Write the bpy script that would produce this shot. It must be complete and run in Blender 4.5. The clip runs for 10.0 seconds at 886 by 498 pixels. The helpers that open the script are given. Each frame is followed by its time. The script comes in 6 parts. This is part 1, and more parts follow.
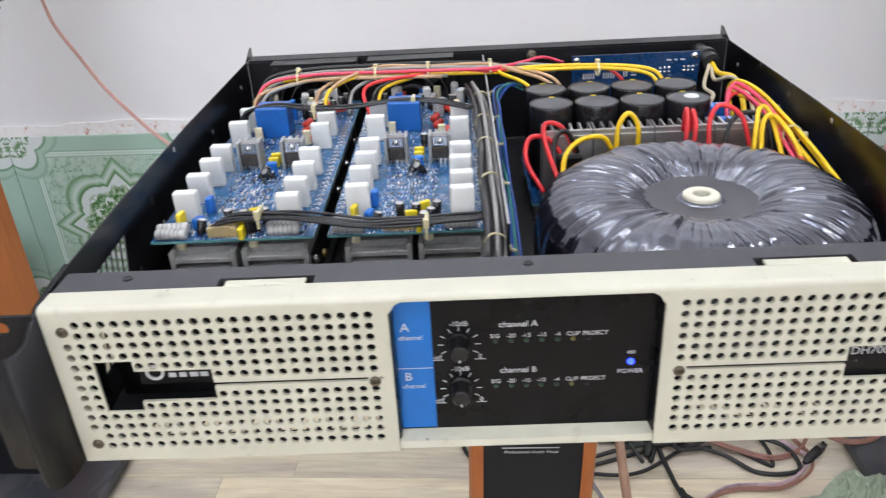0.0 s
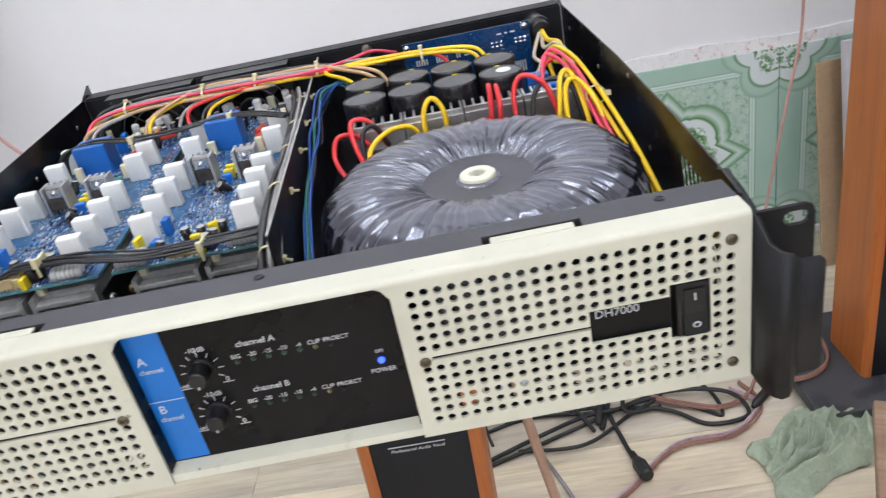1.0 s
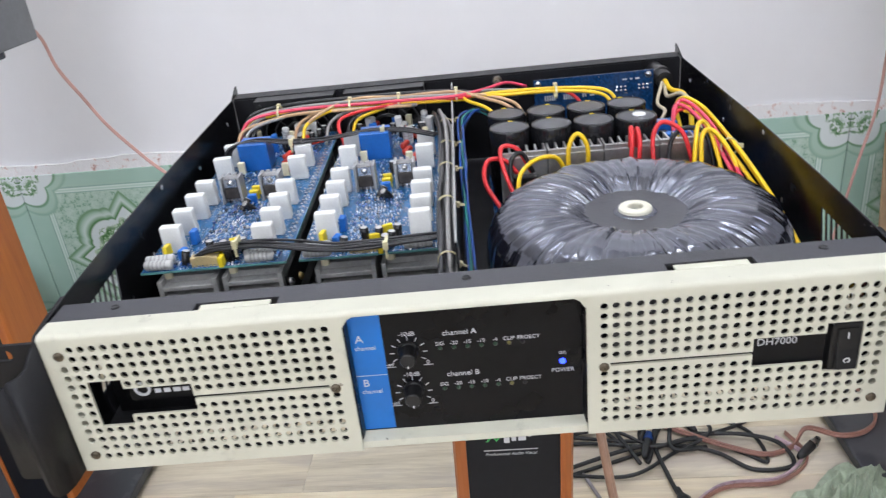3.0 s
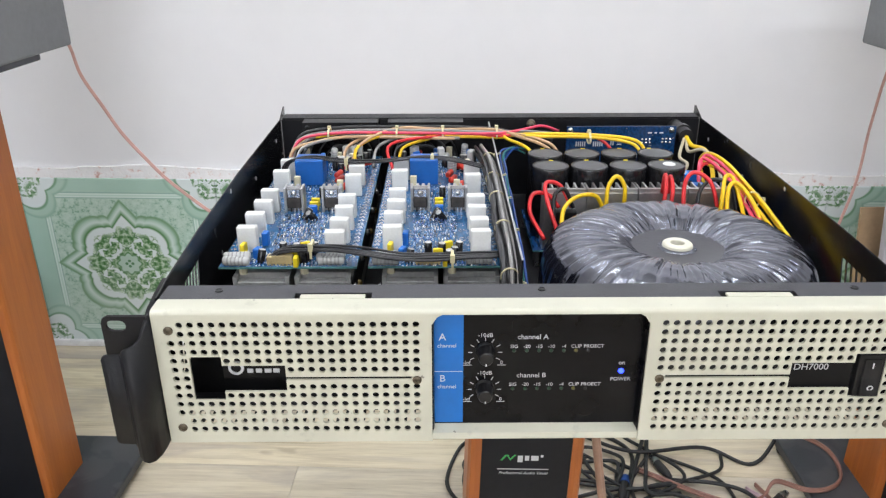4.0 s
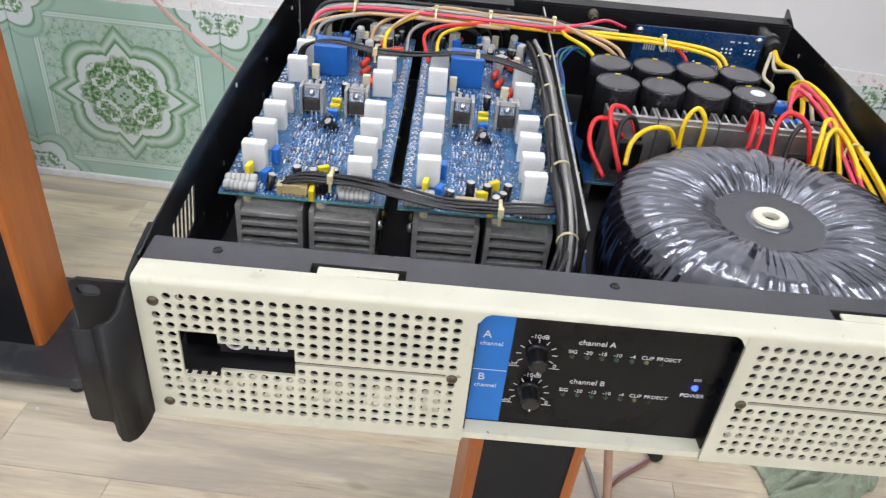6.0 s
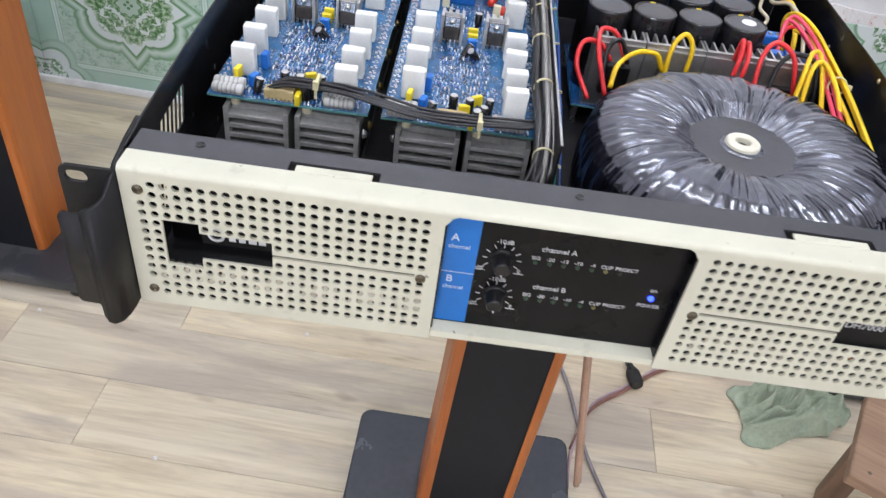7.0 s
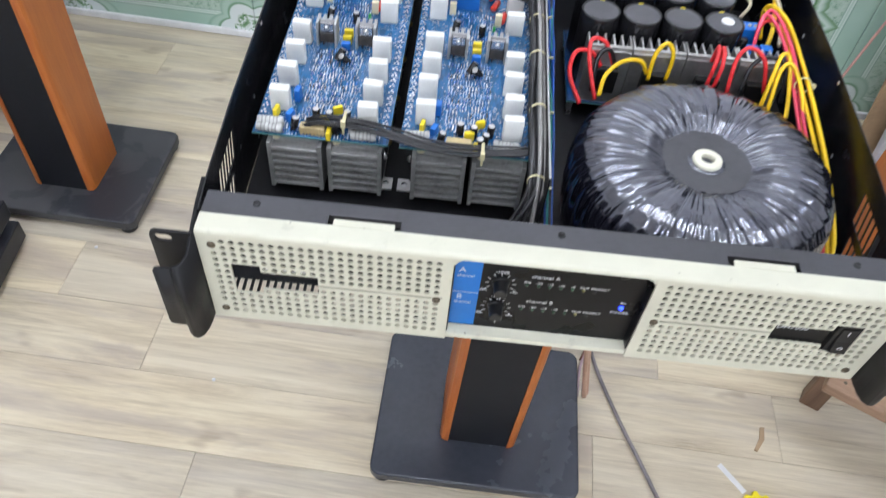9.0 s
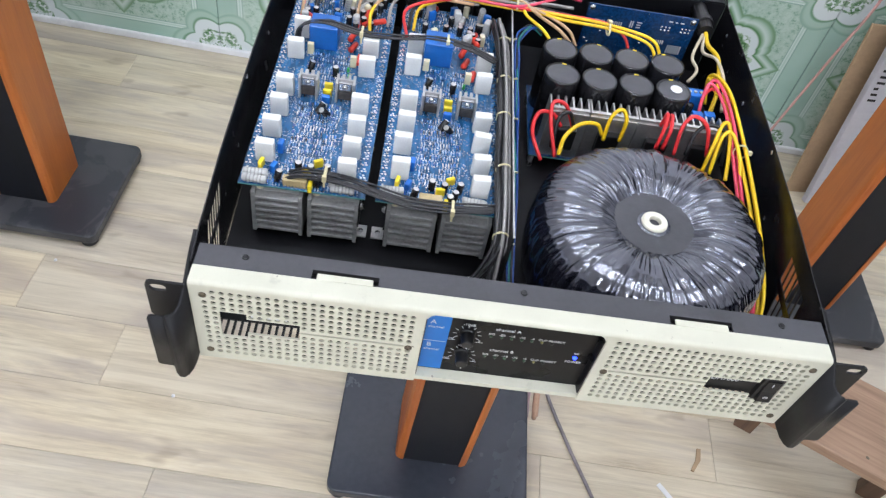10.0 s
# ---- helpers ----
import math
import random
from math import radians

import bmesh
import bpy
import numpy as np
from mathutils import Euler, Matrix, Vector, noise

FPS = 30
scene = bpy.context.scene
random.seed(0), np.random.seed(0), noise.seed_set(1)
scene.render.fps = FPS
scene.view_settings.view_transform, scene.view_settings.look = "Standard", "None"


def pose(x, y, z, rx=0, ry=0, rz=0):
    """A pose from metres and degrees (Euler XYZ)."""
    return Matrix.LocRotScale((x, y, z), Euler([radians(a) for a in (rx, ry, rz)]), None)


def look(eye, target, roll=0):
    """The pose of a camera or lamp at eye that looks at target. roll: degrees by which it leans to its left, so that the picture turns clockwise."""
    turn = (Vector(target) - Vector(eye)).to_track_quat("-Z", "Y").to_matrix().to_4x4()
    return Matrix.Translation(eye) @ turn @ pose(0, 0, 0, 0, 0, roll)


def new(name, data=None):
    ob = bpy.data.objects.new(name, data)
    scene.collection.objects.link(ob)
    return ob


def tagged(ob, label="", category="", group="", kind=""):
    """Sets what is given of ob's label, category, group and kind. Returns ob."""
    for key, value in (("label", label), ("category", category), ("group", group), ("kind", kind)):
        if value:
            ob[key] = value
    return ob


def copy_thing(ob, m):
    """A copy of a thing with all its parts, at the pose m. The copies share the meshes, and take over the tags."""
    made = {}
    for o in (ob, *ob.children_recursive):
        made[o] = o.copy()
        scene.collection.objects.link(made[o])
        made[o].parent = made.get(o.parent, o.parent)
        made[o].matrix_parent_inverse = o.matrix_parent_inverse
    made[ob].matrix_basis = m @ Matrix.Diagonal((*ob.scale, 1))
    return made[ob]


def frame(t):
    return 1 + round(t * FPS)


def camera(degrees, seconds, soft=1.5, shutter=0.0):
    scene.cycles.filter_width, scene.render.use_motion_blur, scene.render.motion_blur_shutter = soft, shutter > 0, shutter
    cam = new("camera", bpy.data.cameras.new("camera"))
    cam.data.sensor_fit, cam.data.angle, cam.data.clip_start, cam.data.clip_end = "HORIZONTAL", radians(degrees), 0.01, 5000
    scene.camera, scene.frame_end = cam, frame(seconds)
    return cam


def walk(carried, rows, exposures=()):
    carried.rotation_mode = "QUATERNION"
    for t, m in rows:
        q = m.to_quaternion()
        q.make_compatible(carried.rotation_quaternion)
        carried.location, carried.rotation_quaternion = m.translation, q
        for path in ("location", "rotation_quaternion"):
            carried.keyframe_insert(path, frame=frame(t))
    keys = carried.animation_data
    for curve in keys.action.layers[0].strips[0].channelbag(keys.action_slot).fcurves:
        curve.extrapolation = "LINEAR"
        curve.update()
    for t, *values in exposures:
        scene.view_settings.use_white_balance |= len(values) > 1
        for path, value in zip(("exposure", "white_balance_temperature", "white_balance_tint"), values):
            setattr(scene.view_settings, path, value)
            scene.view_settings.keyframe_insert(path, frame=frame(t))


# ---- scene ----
cam = camera(60.3, 10.0, soft=1.25, shutter=0.3)
EXPOSURE = -0.1
PATH = [
    (0, (-0.025, -0.281, 0.899), (-0.086, 1.489, -0.03), -3.2),
    (0.5, (0.041, -0.277, 0.893), (-0.029, 1.489, -0.043), -7.8),
    (1, (0.095, -0.274, 0.887), (0.043, 1.485, -0.063), -11.9),
    (1.5, (0.133, -0.277, 0.892), (0.086, 1.48, -0.062), -14.1),
    (2, (0.13, -0.274, 0.891), (0.07, 1.479, -0.069), -13.6),
    (2.5, (0.082, -0.284, 0.905), (0.001, 1.477, -0.039), -10.2),
    (3, (0.011, -0.32, 0.919), (-0.084, 1.468, 0.027), -6.3),
    (3.2, (-0.002, -0.327, 0.922), (-0.097, 1.473, 0.055), -4.7),
    (4.3, (-0.064, -0.376, 0.925), (-0.023, 1.463, 0.141), 0.9),
    (4.5, (-0.060, -0.358, 0.924), (-0.012, 1.473, 0.123), 1.3),
    (4.7, (-0.059, -0.338, 0.918), (-0.018, 1.478, 0.083), 1.7),
    (5, (-0.055, -0.313, 0.909), (-0.034, 1.458, -0.019), 2.3),
    (5.2, (-0.032, -0.301, 0.925), (-0.035, 1.433, -0.072), 2.1),
    (6.3, (-0.096, -0.252, 0.945), (-0.04, 1.339, -0.267), 7.6),
    (6.5, (-0.089, -0.256, 0.938), (-0.025, 1.31, -0.305), 8.4),
    (7, (-0.067, -0.278, 0.946), (-0.029, 1.236, -0.361), 8.7),
    (7.5, (-0.025, -0.327, 0.975), (-0.081, 1.143, -0.38), 6.5),
    (8, (-0.026, -0.351, 1.014), (-0.188, 1.036, -0.417), 2.8),
    (8.5, (-0.07, -0.299, 0.991), (-0.124, 0.934, -0.583), 5.6),
    (9, (-0.071, -0.283, 1.074), (-0.058, 0.999, -0.462), 6.3),
    (9.5, (-0.066, -0.286, 1.104), (0.034, 1.024, -0.404), 9.2),
    (10, (-0.091, -0.288, 1.129), (0.05, 1.01, -0.386), 12.2),
]
walk(cam, [(t, look(eye, target, roll)) for t, eye, target, roll in PATH], [(t, EXPOSURE + d, k, tint) for t, d, k, tint in ((0.0, -0.07, 6470, 10), (0.6, -0.07, 6460, 10), (1.3, -0.02, 6340, 10), (2.5, -0.05, 6230, 10), (3.2, -0.06, 6360, 10), (4.4, -0.01, 6620, 6), (5.1, 0.0, 6700, 4), (6.5, -0.03, 6450, 12), (7.5, 0.0, 6330, 10), (8.4, 0.02, 6330, 10), (9.1, 0.0, 6180, 8), (10.0, 0.0, 6180, 9))])

# ---- light ----
WINDOW_WATTS = 30.0
TUBE_STRENGTH = 95.0
world = bpy.data.worlds.new("sky")
scene.world = world
world.use_nodes = True
wnt = world.node_tree
sky = wnt.nodes.new("ShaderNodeTexSky")
sky.sky_type, sky.sun_disc = "NISHITA", False
sky.sun_elevation, sky.sun_rotation = radians(40), radians(200)
wnt.links.new(sky.outputs[0], wnt.nodes["Background"].inputs[0])
wnt.nodes["Background"].inputs[1].default_value = 0.1


def area_lamp(name, at, target, sx, sy, watts, colour):
    data = bpy.data.lights.new(name, "AREA")
    data.shape, data.size, data.size_y, data.energy, data.color = "RECTANGLE", sx, sy, watts, colour
    ob = new(name, data)
    ob.matrix_world = look(at, target)
    return ob


# daylight through the window opening behind the walker; the ceiling tubes glow themselves
area_lamp("window_daylight", (-0.6, -2.45, 1.55), (-0.6, 0, 1.1), 1.5, 1.3, WINDOW_WATTS, (0.92, 0.93, 1.0))


# ---- node helpers ----
class Nodes:
    """A thin layer over one material's node tree."""

    def __init__(self, name):
        self.mat = bpy.data.materials.new(name)
        self.mat.use_nodes = True
        self.nt = self.mat.node_tree
        self.bsdf = self.nt.nodes["Principled BSDF"]

    def put(self, socket, value):
        if hasattr(value, "links"):
            self.nt.links.new(value, socket)
        elif isinstance(value, (tuple, list)) and len(value) == 3 and socket.type == "RGBA":
            socket.default_value = (*value, 1)
        else:
            socket.default_value = value

    def math(self, op, a, b=0.0, c=0.0):
        n = self.nt.nodes.new("ShaderNodeMath")
        n.operation = op
        for k, v in enumerate((a, b, c)):
            self.put(n.inputs[k], v)
        return n.outputs[0]

    def coord(self, kind="Object"):
        return self.nt.nodes.new("ShaderNodeTexCoord").outputs[kind]

    def split(self, v):
        n = self.nt.nodes.new("ShaderNodeSeparateXYZ")
        self.nt.links.new(v, n.inputs[0])
        return n.outputs

    def moved(self, v, scale=(1, 1, 1), shift=(0, 0, 0)):
        n = self.nt.nodes.new("ShaderNodeMapping")
        self.nt.links.new(v, n.inputs[0])
        n.inputs["Scale"].default_value = scale
        self.put(n.inputs["Location"], shift)
        return n.outputs[0]

    def noise(self, v, scale, detail=3.0, rough=0.55, warp=0.0):
        n = self.nt.nodes.new("ShaderNodeTexNoise")
        self.nt.links.new(v, n.inputs["Vector"])
        n.inputs["Scale"].default_value, n.inputs["Detail"].default_value = scale, detail
        n.inputs["Roughness"].default_value, n.inputs["Distortion"].default_value = rough, warp
        return n.outputs["Fac"]

    def ramp(self, fac, stops):
        n = self.nt.nodes.new("ShaderNodeValToRGB")
        self.nt.links.new(fac, n.inputs[0])
        e = n.color_ramp.elements
        while len(e) < len(stops):
            e.new(0.5)
        for k, (p, c) in enumerate(stops):
            e[k].position = p
            e[k].color = (*c, 1) if isinstance(c, (tuple, list)) else (c, c, c, 1)
        return n.outputs[0]

    def mix(self, fac, a, b):
        n = self.nt.nodes.new("ShaderNodeMix")
        n.data_type = "RGBA"
        self.put(n.inputs[0], fac)
        self.put(n.inputs[6], a)
        self.put(n.inputs[7], b)
        return n.outputs[2]

    def step(self, v, edge, soft=0.01):
        """0 below edge, 1 above it."""
        n = self.nt.nodes.new("ShaderNodeMapRange")
        n.interpolation_type = "SMOOTHSTEP"
        self.put(n.inputs[0], v)
        n.inputs[1].default_value, n.inputs[2].default_value = edge - soft, edge + soft
        return n.outputs[0]

    def bump(self, height, strength=0.3, distance=0.001):
        n = self.nt.nodes.new("ShaderNodeBump")
        n.inputs["Strength"].default_value, n.inputs["Distance"].default_value = strength, distance
        self.nt.links.new(height, n.inputs["Height"])
        self.nt.links.new(n.outputs[0], self.bsdf.inputs["Normal"])

    def set(self, **kw):
        for key, v in kw.items():
            self.put(self.bsdf.inputs[key.replace("_", " ")], v)
        return self.mat

    def random(self):
        return self.nt.nodes.new("ShaderNodeObjectInfo").outputs["Random"]


def surface(name, colour, rough=0.5, metal=0.0, grain=60.0, vary=0.12, bump=0.0, each=0.0, bump_scale=400.0, spec=0.5):
    """A plain real surface: base colour with stains at two scales, uneven gloss and fine relief."""
    n = Nodes(name)
    v = n.coord()
    big, fine = n.noise(v, grain, 4.0), n.noise(v, grain * 8, 2.0)
    f = n.math("ADD", n.math("MULTIPLY", big, 0.7), n.math("MULTIPLY", fine, 0.3))
    lo, hi = [tuple(max(c * k, 0.0) for c in colour) for k in (1 - 2.2 * vary, 1 + 1.6 * vary)]
    col = n.ramp(f, [(0.25, lo), (0.5, colour), (0.75, hi)])
    if each:
        hsv = n.nt.nodes.new("ShaderNodeHueSaturation")
        n.put(hsv.inputs["Value"], n.math("MULTIPLY_ADD", n.random(), each, 1 - each / 2))
        n.put(hsv.inputs["Color"], col)
        col = hsv.outputs[0]
    r = n.math("MULTIPLY_ADD", big, 0.25, rough - 0.125)
    if bump:
        n.bump(n.noise(v, bump_scale, 3.0), bump)
    n.bsdf.inputs["Specular IOR Level"].default_value = spec
    return n.set(Base_Color=col, Roughness=r, Metallic=metal)


def worn_paint(name, colour):
    """Baked enamel with faint grime, small chips and finger marks."""
    n = Nodes(name)
    v = n.coord()
    big, fine = n.noise(v, 26.0, 4.0), n.noise(v, 240.0, 2.0)
    col = n.ramp(big, [(0.3, tuple(c * 0.93 for c in colour)), (0.55, colour), (0.8, tuple(c * 1.04 for c in colour))])
    grime = n.math("MULTIPLY", n.step(n.noise(v, 70.0, 5.0, 0.65), 0.66, 0.06), 0.35)
    col = n.mix(grime, col, tuple(c * 0.62 for c in colour))
    chip = n.math("MULTIPLY", n.step(n.noise(v, 160.0, 3.0, 0.6), 0.73, 0.015), 0.8)
    col = n.mix(chip, col, (0.20, 0.18, 0.14))
    n.bump(n.noise(v, 900.0, 2.0), 0.08)
    return n.set(Base_Color=col, Roughness=n.math("MULTIPLY_ADD", fine, 0.2, 0.34))


# ---- materials ----
CREAM = worn_paint("cream_paint", (0.61, 0.597, 0.482))
STEEL_BLACK = surface("black_powder_coat", (0.0062, 0.0062, 0.0078), 0.44, grain=40, vary=0.2, bump=0.25, bump_scale=1500, spec=0.32)
STEEL_GLOSS = surface("black_gloss_coat", (0.0065, 0.0065, 0.0085), 0.23, grain=40, vary=0.2, bump=0.06, bump_scale=1500, spec=0.5)
RAIL_GREY = surface("dark_grey_coat", (0.046, 0.046, 0.053), 0.45, grain=40, vary=0.12, bump=0.2, bump_scale=1500)
DISPLAY = surface("black_print_film", (0.0045, 0.0045, 0.0058), 0.30, grain=20, vary=0.2, spec=0.20)
BLUE_FILM = surface("blue_print_film", (0.004, 0.155, 0.53), 0.35, grain=20, vary=0.06)
PRINT = surface("white_print", (0.66, 0.66, 0.68), 0.5, vary=0.04)
PRINT_GREY = surface("grey_print", (0.55, 0.56, 0.58), 0.4, vary=0.04)
PLASTIC_BLACK = surface("black_plastic", (0.009, 0.009, 0.010), 0.36, grain=60, vary=0.2, spec=0.4)
SCREW = surface("worn_screw_steel", (0.15, 0.125, 0.09), 0.45, 0.8, grain=200, vary=0.3)
STEEL = surface("bright_steel", (0.62, 0.62, 0.62), 0.28, 1.0, grain=100, vary=0.12)
ALU_CLIP = surface("grey_clip_aluminium", (0.42, 0.42, 0.42), 0.45, 0.6, grain=90, vary=0.15)
TAB_METAL = surface("dull_tab_metal", (0.075, 0.064, 0.056), 0.42, 0.5, grain=150, vary=0.25)
BRASS = surface("brass_screw", (0.48, 0.36, 0.15), 0.35, 0.9, grain=120, vary=0.2)
ALU = surface("milled_aluminium", (0.62, 0.61, 0.60), 0.38, 0.9, grain=60, vary=0.12)
ALU_DARK = surface("dull_grey_aluminium", (0.36, 0.36, 0.35), 0.5, 0.25, grain=50, vary=0.2, bump=0.15)
CERAMIC = surface("white_ceramic", (0.80, 0.80, 0.77), 0.55, grain=90, vary=0.04, bump=0.1, bump_scale=1200)
CAP_SLEEVE = surface("black_cap_sleeve", (0.012, 0.012, 0.014), 0.18, grain=50, vary=0.2)
CAP_TOP = surface("grey_cap_top", (0.060, 0.060, 0.068), 0.36, grain=90, vary=0.15, bump=0.1)
RELAY_BLUE = surface("blue_plastic", (0.009, 0.115, 0.43), 0.35, grain=60, vary=0.08)
BODY_BLUE = surface("blue_grey_component", (0.085, 0.20, 0.43), 0.4, vary=0.15)
PALE_BODY = surface("pale_blue_component", (0.30, 0.42, 0.60), 0.4, vary=0.1)
CAP_BLUE = surface("blue_component", (0.012, 0.14, 0.52), 0.35, vary=0.1, each=0.3)
YELLOW = surface("yellow_component", (0.85, 0.66, 0.02), 0.4, vary=0.08)
CREAM_PLASTIC = surface("ivory_plastic", (0.72, 0.66, 0.46), 0.45, vary=0.06)
SOCKET_TAN = surface("tan_plastic", (0.52, 0.41, 0.21), 0.45, grain=120, vary=0.15)
HUB_PLASTIC = surface("off_white_plastic", (0.74, 0.71, 0.58), 0.45, grain=90, vary=0.06)
RED_PART = surface("red_component", (0.62, 0.04, 0.02), 0.35, vary=0.1, each=0.3)
DIM_GREEN = surface("unlit_green_lamp", (0.020, 0.060, 0.030), 0.3, vary=0.1)
DIM_YELLOW = surface("unlit_yellow_lamp", (0.16, 0.15, 0.04), 0.3, vary=0.1)
GREEN_PART = surface("green_component", (0.05, 0.42, 0.10), 0.35, vary=0.1)
GREY_RES = surface("grey_resistor_body", (0.50, 0.50, 0.49), 0.5, grain=90, vary=0.1, each=0.2)
LEAD = surface("tinned_wire", (0.75, 0.75, 0.76), 0.25, 1.0, vary=0.1)
WIRE_RED = surface("red_wire", (0.70, 0.03, 0.035), 0.38, vary=0.1)
WIRE_PINK = surface("pink_red_wire", (0.72, 0.06, 0.12), 0.38, vary=0.1)
WIRE_YELLOW = surface("yellow_wire", (0.85, 0.55, 0.01), 0.38, vary=0.1)
WIRE_TAN = surface("tan_wire", (0.52, 0.33, 0.18), 0.4, vary=0.1)
WIRE_BLACK = surface("black_wire", (0.012, 0.012, 0.014), 0.38, vary=0.2)
WIRE_GREY = surface("grey_wire", (0.30, 0.29, 0.28), 0.4, vary=0.15)
WIRE_DARK = surface("dark_grey_wire", (0.055, 0.055, 0.058), 0.35, vary=0.2)
WIRE_BLUE = surface("blue_wire", (0.010, 0.058, 0.27), 0.38, vary=0.1)
WIRE_GREEN = surface("green_wire", (0.012, 0.16, 0.14), 0.38, vary=0.1)
WIRE_WHITE = surface("white_wire", (0.58, 0.50, 0.36), 0.4, vary=0.1)
TIE = surface("natural_nylon", (0.66, 0.60, 0.36), 0.4, vary=0.10)
RUBBER = surface("black_rubber", (0.009, 0.009, 0.010), 0.5, vary=0.2)
BASE_PAINT = surface("satin_black_board", (0.040, 0.045, 0.060), 0.24, grain=12, vary=0.12, bump=0.12, bump_scale=900)


def dusty_material():
    """Satin black board under a film of dust, wiped off in smudges."""
    n = Nodes("dusty_black_board")
    v = n.coord()
    smudge = n.step(n.noise(v, 13.0, 4.0, 0.55, 0.6), 0.54, 0.03)
    film = n.ramp(n.noise(v, 5.0, 4.0), [(0.3, (0.040, 0.041, 0.046)), (0.7, (0.060, 0.061, 0.066))])
    col = n.mix(n.math("MULTIPLY", smudge, 0.75), film, (0.017, 0.019, 0.027))
    n.bump(n.noise(v, 900.0, 2.0), 0.12)
    return n.set(Base_Color=col, Roughness=n.math("MULTIPLY_ADD", smudge, -0.14, 0.52))


DUSTY_BLACK = dusty_material()
GRILLE_CLOTH = surface("black_panel", (0.0095, 0.0105, 0.0140), 0.5, grain=15, vary=0.15, bump=0.2, bump_scale=1600, spec=0.25)
SPEAKER_GREY = surface("grey_vinyl_cabinet", (0.16, 0.165, 0.175), 0.5, grain=14, vary=0.08, bump=0.15, bump_scale=1200)
EQUIP_BLACK = surface("dull_black_case", (0.0060, 0.0062, 0.0070), 0.5, grain=18, vary=0.2, bump=0.2, bump_scale=1100, spec=0.2)
CASE_BLACK = surface("satin_black_case", (0.017, 0.018, 0.023), 0.42, grain=12, vary=0.15, bump=0.15, bump_scale=900, spec=0.35)
CARDBOARD = surface("brown_cardboard", (0.42, 0.29, 0.17), 0.8, grain=14, vary=0.1, bump=0.15)
FRAME_WHITE = surface("white_coated_panel", (0.62, 0.61, 0.66), 0.5, grain=10, vary=0.06)
CLOTH = surface("pale_green_cotton", (0.345, 0.40, 0.30), 0.9, grain=22, vary=0.14, bump=0.45, bump_scale=1100)
CORD_BROWN = surface("copper_speaker_cord", (0.24, 0.115, 0.085), 0.42, grain=30, vary=0.12)
CORD_TAN = surface("tan_copper_cord", (0.44, 0.28, 0.20), 0.42, grain=30, vary=0.12)
CORD_MAUVE = surface("mauve_cord", (0.42, 0.30, 0.33), 0.42, grain=12, vary=0.25)
CORD_PINK = surface("pink_speaker_cord", (0.56, 0.33, 0.29), 0.42, grain=30, vary=0.12)
CORD_GREY = surface("grey_cord", (0.24, 0.215, 0.225), 0.42, grain=20, vary=0.2)
TOY = surface("yellow_toy_plastic", (0.85, 0.70, 0.02), 0.35, vary=0.06)
PAPER = surface("white_paper", (0.80, 0.80, 0.80), 0.8, vary=0.03)
KERB_WHITE = surface("white_skirting_tile", (0.82, 0.83, 0.84), 0.3, grain=9, vary=0.05)
CEILING_WHITE = surface("white_ceiling_paint", (0.80, 0.80, 0.80), 0.9, grain=3, vary=0.03)


def wood(name, dark, light, scale=1.0, along="z", rough=0.4):
    n = Nodes(name)
    v = n.coord()
    s = {"x": (0.6, 9, 9), "y": (9, 0.6, 9), "z": (9, 9, 0.6)}[along]
    m = n.moved(v, tuple(k * scale for k in s))
    rings = n.noise(m, 3.0, 4.0, 0.6, 1.2)
    fine = n.noise(n.moved(v, tuple(k * scale * 8 for k in s)), 4.0, 2.0)
    f = n.math("MULTIPLY_ADD", fine, 0.3, n.math("MULTIPLY", rings, 0.75))
    n.bump(fine, 0.12, 0.0005)
    mid = tuple((a + b) / 2 for a, b in zip(dark, light))
    return n.set(Base_Color=n.ramp(f, [(0.32, dark), (0.52, mid), (0.70, light)]), Roughness=n.math("MULTIPLY_ADD", rings, 0.2, rough - 0.1))


ORANGE_WOOD = wood("orange_stained_wood", (0.325, 0.083, 0.015), (0.465, 0.145, 0.028))
STOOL_WOOD = wood("worn_brown_wood", (0.20, 0.12, 0.075), (0.38, 0.245, 0.16), along="x", rough=0.6)
STOOL_LEG = wood("dark_leg_wood", (0.10, 0.055, 0.032), (0.20, 0.12, 0.075), rough=0.6)


